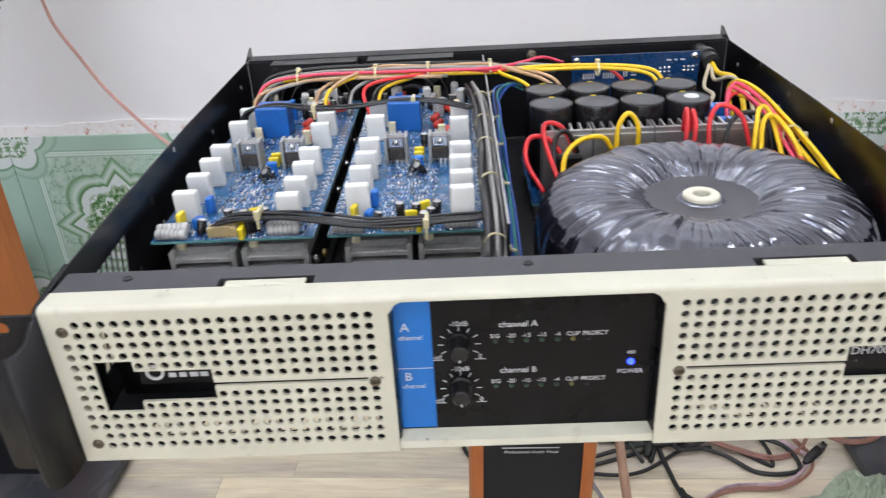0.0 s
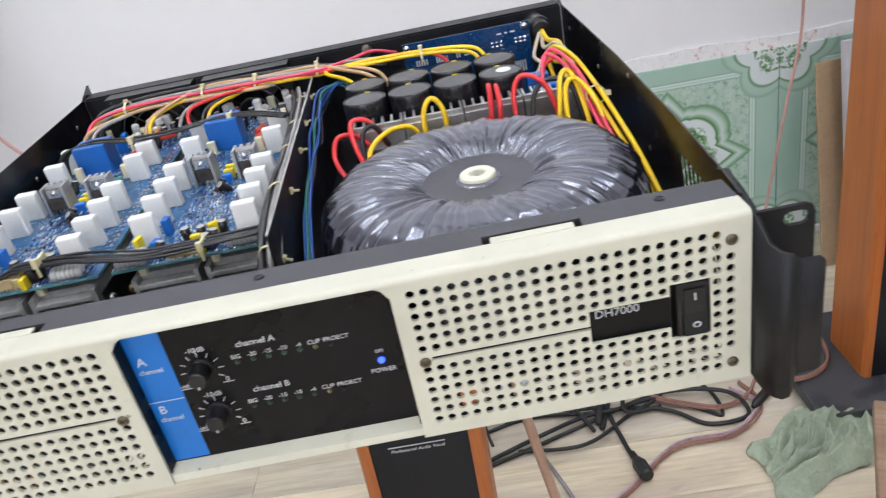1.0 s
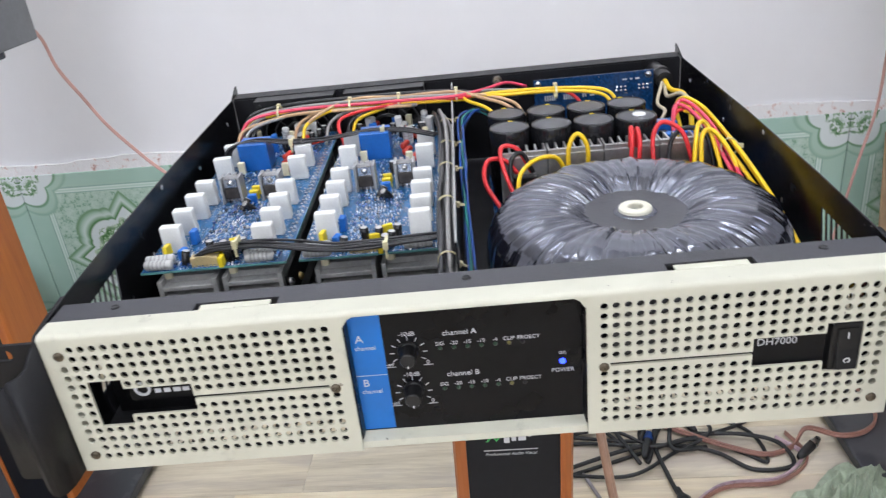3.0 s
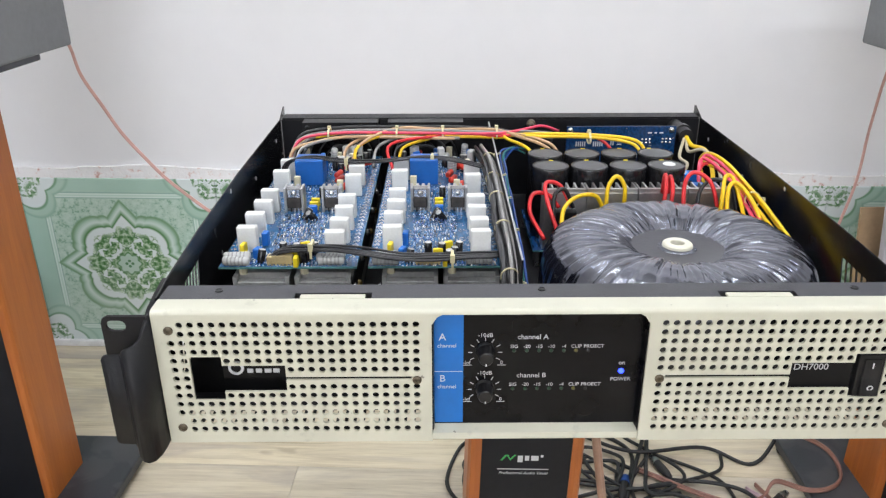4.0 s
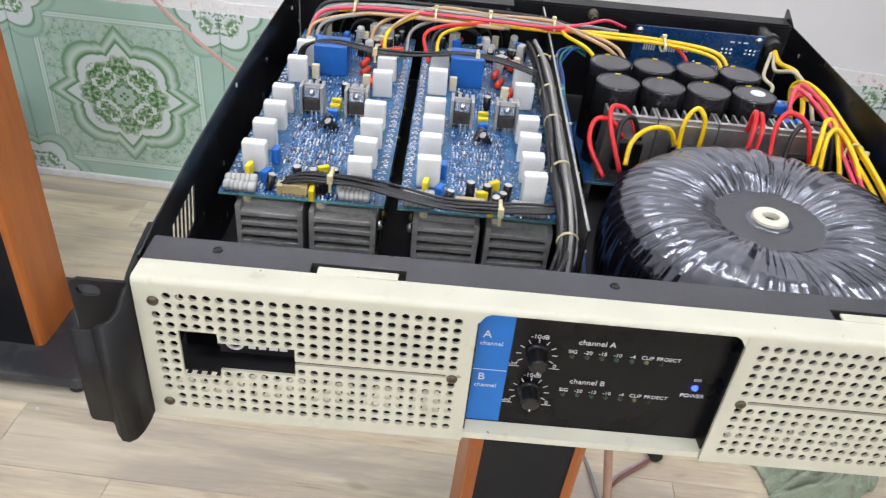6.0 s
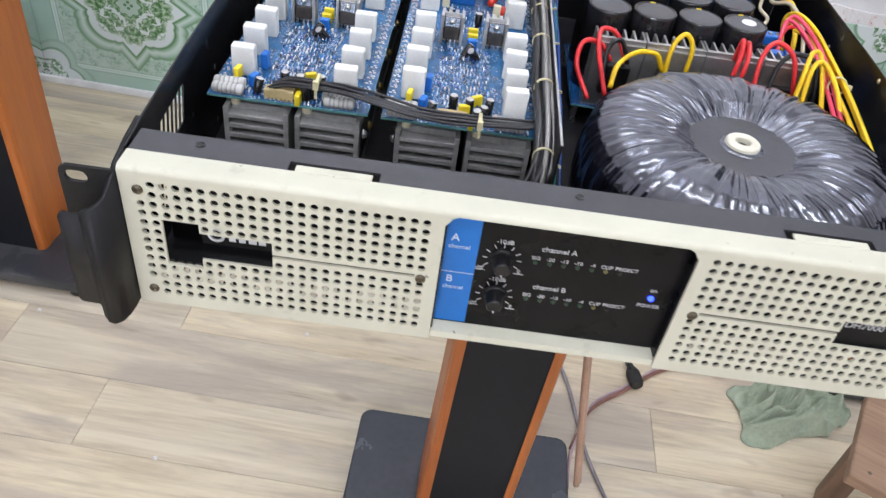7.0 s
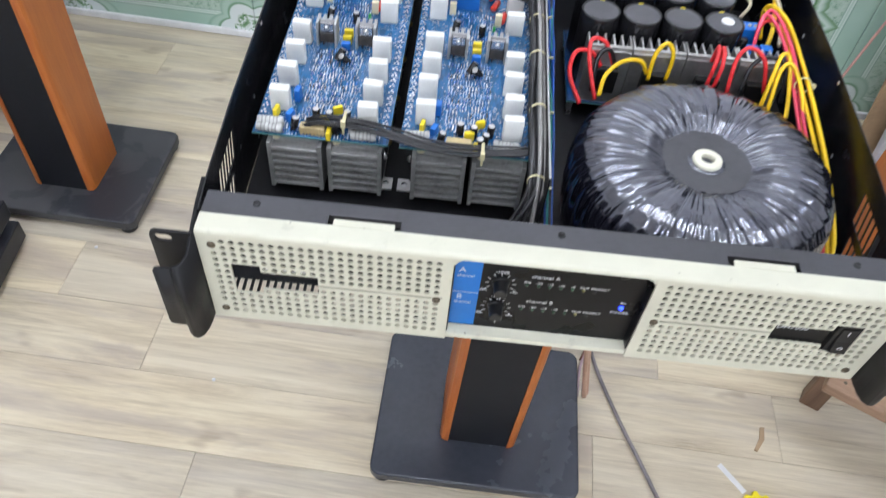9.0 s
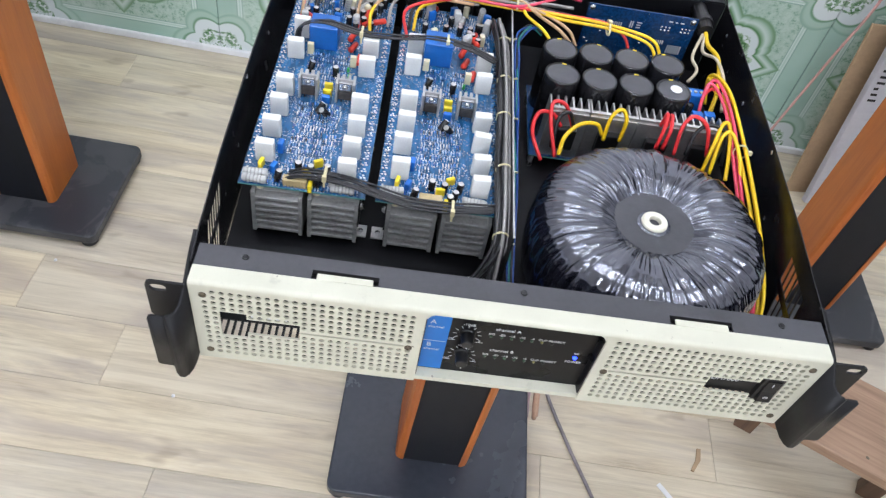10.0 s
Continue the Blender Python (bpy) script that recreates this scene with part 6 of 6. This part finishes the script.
loudspeaker((-0.7560, 0.7150, 0.745), -2.5, "grey loudspeaker standing on the dusty stand")
loudspeaker((0.7230, 0.7000, 0.745), -1.5, "grey loudspeaker standing on the stand by the rag")

# ---- things on the floor ----
def equipment(name, at, rz, w, d, h, label, lamp=None):
    ob = thing(name, at, rz, label, "audio device")
    part("case", boxed(-w / 2, w / 2, -d / 2, d / 2, 0.012, h, bevel=0.003), EQUIP_BLACK if name != "black_case" else CASE_BLACK, ob)
    part("front_plate", boxed(-w / 2, w / 2, -d / 2 - 0.006, -d / 2, 0.014, h - 0.002, bevel=0.002), EQUIP_BLACK, ob)
    for x in (-w / 2 + 0.04, w / 2 - 0.04):
        for y in (-d / 2 + 0.04, d / 2 - 0.04):
            part("foot", lathe(bmesh.new(), [(0.0, 0.0), (0.012, 0.0), (0.014, 0.012)], 12, at=(x, y, 0)), RUBBER, ob)
    return ob


e = equipment("black_case", (-0.963, 0.410, 0), 3, 0.36, 0.235, 0.052, "low black equipment case on the floor")
e2 = equipment("black_case", (-0.968, 0.412, 0.052), 3, 0.355, 0.235, 0.050, "black equipment case stacked on another")
m = equipment("mixer", (-1.180, 0.822, 0), 1, 0.40, 0.30, 0.055, "black audio device at the bottom of a stack")
m2 = equipment("receiver", (-1.180, 0.850, 0.055), 1, 0.38, 0.28, 0.115, "black audio device with yellow and green labels in a stack")
for x, z, w, h, mtl in ((0.160, 0.066, 0.030, 0.011, YELLOW), (0.166, 0.050, 0.022, 0.007, PRINT_GREY), (0.140, 0.047, 0.016, 0.005, PRINT_GREY), (0.155, 0.022, 0.036, 0.012, GREEN_PART), (0.160, 0.094, 0.026, 0.005, PRINT_GREY), (0.162, 0.083, 0.030, 0.004, PRINT_GREY), (0.120, 0.090, 0.020, 0.010, PRINT_GREY), (0.118, 0.060, 0.014, 0.014, STEEL)):
    part("label_strip", boxed(x - w / 2, x + w / 2, -0.1478, -0.1460, z - h / 2, z + h / 2), mtl, m2)
window_pane = part("clear_window", boxed(0.05, 0.16, 0.02, 0.09, 0.1146, 0.1153), SPEAKER_GREY, m2, "grey window in the lid")
for x0, x1, y0, y1 in ((0.047, 0.163, 0.087, 0.092), (0.047, 0.163, 0.018, 0.023), (0.047, 0.052, 0.023, 0.087), (0.158, 0.163, 0.023, 0.087)):
    part("window_rim", boxed(x0, x1, y0, y1, 0.1153, 0.1160), PAPER, window_pane, "white rim")
for x, y, a in ((0.118, -0.060, 35), (0.165, -0.095, -20)):
    part("lid_sticker", boxed(-0.014, 0.014, -0.006, 0.006, 0.0, 0.0006), PAPER, m2, "white sticker").matrix_basis = pose(x, y, 0.1150, 0, 0, a)
part("seam", boxed(0.1885, 0.1910, -0.135, 0.135, 0.052, 0.056), RUBBER, m2)
p = equipment("patch_panel", (-1.16, 1.02, 0), -6, 0.42, 0.10, 0.24, "black panel with rows of round sockets")
for i in range(12):
    for j in range(3):
        s = part("socket", lathe(bmesh.new(), [(0.0, 0.0004), (0.006, 0.0008), (0.008, 0.004), (0.010, 0.004), (0.011, 0.0)], 12), STEEL, p)
        s.matrix_basis = pose(-0.18 + i * 0.033, -0.056, 0.15 + j * 0.028, 90)

# low stool
st = thing("wooden_stool", (0.0, 0, 0), 0, "low worn brown wooden stool", "stool")
tp = part("seat", boxed(-0.140, 0.140, -0.067, 0.090, 0.172, 0.192, bevel=0.003), STOOL_WOOD, st, "worn wooden board seat")
st.matrix_basis = pose(0.632, 0.277, 0, 0, 0, -28)
for x, y in ((-0.108, 0.050), (0.108, -0.048), (0.108, 0.050)):
    part("leg", boxed(x - 0.016, x + 0.016, y - 0.014, y + 0.014, 0.0, 0.172, bevel=0.002), STOOL_LEG, st)
for x, y in ((-0.118, -0.050), (-0.105, 0.030), (0.020, -0.045), (0.112, 0.066)):
    part("nail_head", lathe(bmesh.new(), [(0.0, 0.0006), (0.0022, 0.0005), (0.0028, 0.0)], 9, at=(x, y, 0.192)), SCREW, st)
part("stretcher", boxed(-0.092, 0.092, 0.042, 0.058, 0.06, 0.085, bevel=0.002), STOOL_LEG, st)


def crumpled_cloth(at, rx, ry, h, seed):
    """A rag dropped in a heap: long folds that run out from a gathered ridge to an uneven hem."""
    bm = bmesh.new()
    n = 130
    grid = []

    def at_noise(x, y, z):
        return noise.noise(Vector((x, y, z + seed)))

    def crest(x, y, z, sharp):
        return max(0.0, 1 - 2.1 * abs(at_noise(x, y, z))) ** sharp

    for i in range(n + 1):
        row = []
        for j in range(n + 1):
            u, v = -1 + 2 * i / n, -1 + 2 * j / n
            d = math.sqrt(u * u + v * v)
            k = max(abs(u), abs(v)) / max(d, 1e-4) if d else 1
            a = math.atan2(v, u)
            hem = 1 + 0.13 * math.sin(3 * a + seed) + 0.10 * math.sin(5 * a + 1.3) + 0.20 * at_noise(math.cos(a) * 2.6, math.sin(a) * 2.6, 3)
            uu, vv = u * k * hem, v * k * hem
            dd = min(1.0, d * k)
            # folds follow lines that bend round the heap
            bend = 0.9 * at_noise(uu * 1.1, vv * 1.1, 20)
            p, q = uu * math.cos(0.7 + bend) + vv * math.sin(0.7 + bend), -uu * math.sin(0.7 + bend) + vv * math.cos(0.7 + bend)
            swell = (1 - dd ** 2.2) * (0.55 + 0.6 * at_noise(uu * 1.4, vv * 1.4, 1))
            folds = 0.70 * crest(p * 1.1, q * 2.2, 5, 1.8) + 0.46 * crest(p * 1.9, q * 3.8, 9, 1.6) + 0.13 * crest(p * 4.0, q * 6.0, 13, 1.3)
            z = h * (0.62 * swell + folds * (0.25 + 0.75 * (1 - dd ** 2.5)))
            roll = 0.10 * at_noise(uu * 3, vv * 3, 31)
            row.append(bm.verts.new(((uu + roll * (1 - dd)) * rx, (vv + roll * (1 - dd)) * ry, 0.002 + max(0.0, z - 0.10 * h))))
        grid.append(row)
    for i in range(n):
        for j in range(n):
            bm.faces.new((grid[i][j], grid[i + 1][j], grid[i + 1][j + 1], grid[i][j + 1]))
    bmesh.ops.recalc_face_normals(bm, faces=bm.faces)
    ob = part("rag", bm, CLOTH, None, smooth=True)
    sol = ob.modifiers.new("thickness", "SOLIDIFY")
    sol.thickness = 0.0016
    ob.matrix_basis = pose(*at, 0, 0, 16)
    return tagged(ob, "crumpled pale green cotton rag on the floor", "rag")


crumpled_cloth((0.546, 0.534, 0.0), 0.098, 0.066, 0.054, 2.3)


def cord(name, pts, r, mtl, label, twin=False):
    ob = thing(name, (0, 0, 0), 0, label, "cable")
    wire("cord", pts, r, mtl, ob, per=10)
    if twin:
        wire("cord", [Vector(p) + Vector((0.6 * r, 0.9 * r, 1.2 * r)) for p in pts], r, mtl, ob, per=10)
    return ob


# power cord with its plug, tangled black leads behind the stand
pc = cord("mains_cable", [(0.2880, 0.5800, 0.008), (0.2840, 0.6200, 0.006), (0.2800, 0.7000, 0.005), (0.3000, 0.8000, 0.005), (0.2200, 0.8600, 0.005), (0.1000, 0.8200, 0.005)], 0.0038, RUBBER, "black power cord with a plug on the floor")
plug = bmesh.new()
lathe(plug, [(0.0, 0.0), (0.005, 0.0), (0.0055, 0.012), (0.009, 0.020), (0.0115, 0.026), (0.0115, 0.048), (0.0095, 0.052), (0.0, 0.052)], 10)
part("plug", plug, RUBBER, pc, "black power plug").matrix_basis = pose(0.2880, 0.5850, 0.012, 90, 0, 10)
for k, pts in enumerate((
        [(0.04, 0.610, 0.004), (0.162, 0.649, 0.004), (0.251, 0.678, 0.004), (0.322, 0.699, 0.008), (0.375, 0.705, 0.012), (0.450, 0.740, 0.006), (0.470, 0.790, 0.004)],
        [(0.04, 0.620, 0.004), (0.160, 0.660, 0.010), (0.248, 0.687, 0.010), (0.320, 0.690, 0.004), (0.375, 0.663, 0.008), (0.423, 0.623, 0.004), (0.485, 0.625, 0.006), (0.479, 0.674, 0.010), (0.425, 0.697, 0.014), (0.340, 0.720, 0.006), (0.260, 0.770, 0.004)],
        [(0.05, 0.690, 0.004), (0.151, 0.713, 0.004), (0.271, 0.685, 0.012), (0.358, 0.696, 0.010), (0.420, 0.660, 0.004), (0.450, 0.640, 0.004), (0.440, 0.720, 0.004), (0.330, 0.800, 0.004)],
        [(0.02, 0.840, 0.004), (-0.017, 0.812, 0.005), (-0.044, 0.717, 0.005), (-0.020, 0.660, 0.004), (0.01, 0.650, 0.004), (0.04, 0.70, 0.004), (0.12, 0.76, 0.004)],
        [(0.12, 0.64, 0.004), (0.22, 0.62, 0.012), (0.30, 0.67, 0.004), (0.38, 0.72, 0.014), (0.30, 0.84, 0.004)],
        [(0.20, 0.86, 0.004), (0.30, 0.78, 0.018), (0.44, 0.80, 0.010), (0.52, 0.76, 0.004), (0.60, 0.83, 0.034)])):
    cord("signal_cable", pts, 0.0032 + 0.0004 * (k % 2), RUBBER, "black cable tangled on the floor")
cord("speaker_cable", [(0.560, 0.960, 0.004), (0.545, 0.870, 0.006), (0.575, 0.828, 0.034), (0.619, 0.801, 0.034), (0.650, 0.752, 0.035), (0.641, 0.689, 0.034), (0.607, 0.656, 0.034), (0.565, 0.652, 0.034), (0.530, 0.690, 0.020), (0.499, 0.665, 0.006), (0.451, 0.650, 0.006), (0.401, 0.667, 0.010), (0.362, 0.692, 0.010), (0.300, 0.740, 0.008)], 0.0026, CORD_BROWN, "reddish-brown speaker cable looped over a stand base", True)
cord("speaker_cable", [(0.172, 0.330, 0.004), (0.181, 0.390, 0.004), (0.217, 0.482, 0.004), (0.280, 0.534, 0.004), (0.336, 0.579, 0.004), (0.377, 0.595, 0.004), (0.443, 0.596, 0.004), (0.487, 0.621, 0.004), (0.508, 0.651, 0.005), (0.480, 0.690, 0.006)], 0.0021, CORD_MAUVE, "mauve speaker cable on the floor", True)
cord("speaker_cable", [(0.182, 0.402, 0.004), (0.217, 0.476, 0.004), (0.280, 0.528, 0.004), (0.334, 0.572, 0.004), (0.375, 0.588, 0.004), (0.443, 0.589, 0.004), (0.492, 0.614, 0.004), (0.514, 0.648, 0.005), (0.500, 0.700, 0.006)], 0.0021, CORD_BROWN, "reddish-brown speaker cable across the floor", True)
cord("grey_cable", [(0.150, 0.640, 0.004), (0.185, 0.520, 0.004), (0.205, 0.400, 0.004), (0.238, 0.300, 0.004), (0.278, 0.200, 0.004), (0.318, 0.080, 0.004), (0.312, -0.060, 0.004), (0.310, -0.400, 0.004)], 0.0032, CORD_GREY, "grey cable trailing over the floor")
cord("hanging_cable", [(0.166, 0.289, 0.083), (0.155, 0.300, 0.150), (0.131, 0.322, 0.300), (0.112, 0.350, 0.450), (0.100, 0.380, 0.600), (0.090, 0.395, 0.638)], 0.0038, CORD_TAN, "copper-coloured cable hanging behind the stand", True)
ad = thing("power_adapter", (0.135, 0.775, 0), 25, "black power adapter among the cables", "adapter")
part("case", boxed(-0.045, 0.045, -0.028, 0.028, 0.0, 0.034, bevel=0.005), PLASTIC_BLACK, ad)
part("label", boxed(-0.025, 0.025, -0.016, 0.016, 0.034, 0.0345), PRINT_GREY, ad)
for x, y, a, ring_mtl in ((0.265, 0.690, 70, WIRE_BLUE), (0.520, 0.655, 40, STEEL), (0.345, 0.745, 110, STEEL)):
    pl_ob = thing("audio_plug", (x, y, 0.010), a, "black and metal audio plug on the floor", "plug", "audio plugs")
    part("shell", lathe(bmesh.new(), [(0.0, -0.030), (0.004, -0.030), (0.0070, -0.018), (0.0078, 0.0), (0.0078, 0.012)], 14), RUBBER, pl_ob, smooth=True).matrix_basis = pose(0, 0, 0, 0, 90, 0)
    part("collar", lathe(bmesh.new(), [(0.0082, 0.0122), (0.0082, 0.020), (0.0060, 0.020), (0.0058, 0.032), (0.0, 0.032)], 14), ring_mtl, pl_ob, smooth=True).matrix_basis = pose(0, 0, 0, 0, 90, 0)
for k in range(5):
    rgk = random.Random(40 + k)
    x, y = 0.06 + 0.07 * k, 0.66 + 0.03 * (k % 3)
    pts = [(x + rgk.uniform(-0.10, 0.10), y + rgk.uniform(-0.03, 0.16), 0.004 + 0.012 * rgk.random()) for _ in range(7)]
    cord("signal_cable", pts, 0.0026 + 0.0003 * k, RUBBER, "black cable tangled on the floor")
# leads from the loudspeakers down to the amplifier and the floor
cord("speaker_lead", [(-0.740, 0.880, 0.790), (-0.718, 0.965, 0.765), (-0.704, 1.000, 0.728), (-0.691, 1.000, 0.672), (-0.662, 1.000, 0.615), (-0.636, 1.000, 0.566), (-0.602, 1.000, 0.520), (-0.563, 1.000, 0.474), (-0.503, 1.000, 0.420), (-0.400, 1.000, 0.335), (-0.260, 1.040, 0.160), (-0.120, 1.060, 0.010), (0.000, 1.050, 0.006)], 0.0018, CORD_PINK, "thin pink speaker lead hanging from a loudspeaker", True)
cord("speaker_lead", [(0.718, 0.880, 0.790), (0.714, 0.940, 0.705), (0.713, 0.960, 0.585), (0.711, 0.962, 0.480), (0.690, 0.960, 0.370), (0.660, 0.958, 0.195), (0.634, 0.950, 0.055), (0.615, 0.920, 0.006), (0.600, 0.840, 0.006)], 0.0025, CORD_PINK, "thin pink speaker lead hanging from a loudspeaker", True)

# sheets leaning on the wall behind the stand
sheet = thing("cardboard_sheet", (0.787, 0.990, 0), 0, "brown cardboard sheet leaning on the wall", "cardboard")
part("sheet", boxed(0.0, 0.24, -0.003, 0.003, 0.0, 0.400, bevel=0.001), CARDBOARD, sheet).matrix_basis = pose(0, 0, 0, -11, 2, 6)
panel = thing("leaning_panel", (0.824, 0.962, 0), 0, "white edged dark panel leaning by the cardboard", "panel")
LEAN_BACK = pose(0, 0, 0, -11, 2, 6)
part("frame", boxed(0.0, 0.050, -0.008, 0.008, 0.0, 0.440, bevel=0.002), FRAME_WHITE, panel, "white printed edge").matrix_basis = LEAN_BACK
part("board", boxed(0.0505, 0.30, -0.007, 0.007, 0.0, 0.440, bevel=0.002), DUSTY_BLACK, panel).matrix_basis = LEAN_BACK
for k in range(12):
    part("print_bar", boxed(0.012, 0.030 - 0.004 * (k % 3), -0.0088, -0.0081, 0.26 + 0.013 * k, 0.265 + 0.013 * k), PLASTIC_BLACK, panel).matrix_basis = LEAN_BACK

# toy gear, wood chips, paper strip
toy = thing("toy_gear", (0.435, 0.178, 0), 20, "yellow plastic toy gear with a blue label", "toy")
pts = []
for k in range(32):
    r = 0.024 if (k // 2) % 2 else 0.0185
    pts.append((r * math.cos(2 * math.pi * k / 32), r * math.sin(2 * math.pi * k / 32)))
part("wheel", prism(bmesh.new(), pts, "z", 0.0, 0.010, bevel=0.001), TOY, toy, "yellow toothed wheel")
part("sticker_rim", prism(bmesh.new(), base_outline(0.0220, 0.0220, 0.004), "z", 0.0100, 0.0106), BLUE_FILM, toy)
part("sticker", prism(bmesh.new(), base_outline(0.0170, 0.0170, 0.003), "z", 0.0106, 0.0109), PAPER, toy, "white sticker")
for x0, x1, turn in ((-0.0050, -0.0032, 0), (0.0032, 0.0050, 0), (-0.0010, 0.0010, 32)):
    part("sticker_bar", boxed(x0, x1, -0.0055, 0.0055, 0.0109, 0.0111), PLASTIC_BLACK, toy).matrix_basis = pose(0, 0, 0, 0, 0, turn)
strip = part("paper_strip", boxed(-0.026, 0.026, -0.004, 0.004, 0.0, 0.0016), PAPER)
strip.matrix_basis = pose(0.405, 0.222, 0.0, 0, 0, -52)
tagged(strip, "narrow white paper strip on the floor", "paper strip")
chip = part("wood_chip", prism(bmesh.new(), [(-0.030, -0.003), (-0.005, -0.001), (0.014, 0.010), (0.010, 0.015), (-0.008, 0.006), (-0.031, 0.002)], "z", 0.0, 0.003), CARDBOARD)
chip.matrix_basis = pose(0.470, 0.295, 0.0, 0, 0, 50)
tagged(chip, "small pale wood chip on the floor", "wood chip")
for k, (x, y) in enumerate(((-0.671, 0.536), (-0.245, 0.560), (-0.40, 0.30))):
    c = part("crumb", lathe(bmesh.new(), [(0.0, 0.0030), (0.0025, 0.0020), (0.0032, 0.0)], 7), PAPER)
    c.matrix_basis = pose(x, y, 0.0)
    tagged(c, "white crumb on the floor", "crumb", "crumbs on the floor")

# ceiling lamps and window, behind and above the walker
for x, y, turn in ((-0.45, 0.35, 0), (0.92, -0.25, 0), (-0.30, -1.30, 0)):
    lm = thing("ceiling_lamp", (x, y, 0), turn, "white ceiling tube lamp", "ceiling lamp", "ceiling lamps")
    part("housing", boxed(-0.62, 0.62, -0.022, 0.022, 2.655, 2.70, bevel=0.004), CEILING_WHITE, lm)
    tb = part("tube", lathe(bmesh.new(), [(0.0, -0.60), (0.016, -0.60), (0.016, 0.60), (0.0, 0.60)], 16), TUBE_GLOW, lm, "lit white tube")
    tb.matrix_basis = pose(0, 0, 2.630, 0, 90, 0)
win = thing("window_1", (0, 0, 0), 0, "white framed window behind the walker", "window", kind="structure")
win.matrix_basis = room
for x0, x1, z0, z1 in ((-1.35, -1.29, 0.85, 2.25), (0.29, 0.35, 0.85, 2.25), (-1.29, 0.29, 0.85, 0.91), (-1.29, 0.29, 2.19, 2.25), (-0.53, -0.47, 0.91, 2.19)):
    part("window_frame", boxed(x0, x1, -3.87, -3.81, z0, z1, bevel=0.004), KERB_WHITE, win)

# ---- wall tiles and floor planks ----
TW, TH = 0.432, 0.402
north = bpy.data.objects["wall_north"]
tile0 = None
for k in range(-4, 5):
    cx = 0.542 + k * TW
    if not -2.3 < cx < 2.4:
        continue
    if tile0 is None:
        tile0 = part("tile", boxed(-TW / 2 + 0.0008, TW / 2 - 0.0008, -0.006, 0.006, -TH / 2, TH / 2, bevel=0.0012, seg=1), TILE, north)
        t = tile0
    else:
        t = new("tile", tile0.data)
        t.parent = north
    t.location = (cx, 0.0, 0.0135 + TH / 2)

floor_ob = bpy.data.objects["floor"]
ROW, LONG, V0 = 0.118, 1.010, 0.280 - WALL_Y
FIRST = {1: -0.662, 0: -0.477, -1: -0.772, -2: -0.347, 2: -0.415, 3: -0.298}
planks = {}
for k in range(-27, 9):
    v0 = V0 + k * ROW
    if v0 > -0.006:
        continue
    u = FIRST.get(k, -0.51 - 0.37 * k)
    u -= math.ceil((u + 2.5) / LONG) * LONG
    while u < 2.6:
        a, b = max(u, -2.5), min(u + LONG, 2.6)
        d = min(ROW, -0.004 - v0)
        if b - a > 0.03 and d > 0.01 and v0 > -3.78:
            key = (round(b - a, 3), round(d, 3))
            if key not in planks:
                planks[key] = part("plank", boxed(-key[0] / 2 + 0.0003, key[0] / 2 - 0.0003, 0.0003, key[1] - 0.0003, -0.0034, 0.0, bevel=0.0004, seg=1), PLANK, floor_ob).data
                o = [q for q in floor_ob.children if q.data == planks[key]][0]
            else:
                o = new("plank", planks[key])
                o.parent = floor_ob
            o.location = ((a + b) / 2, v0, 0.0)
        u += LONG
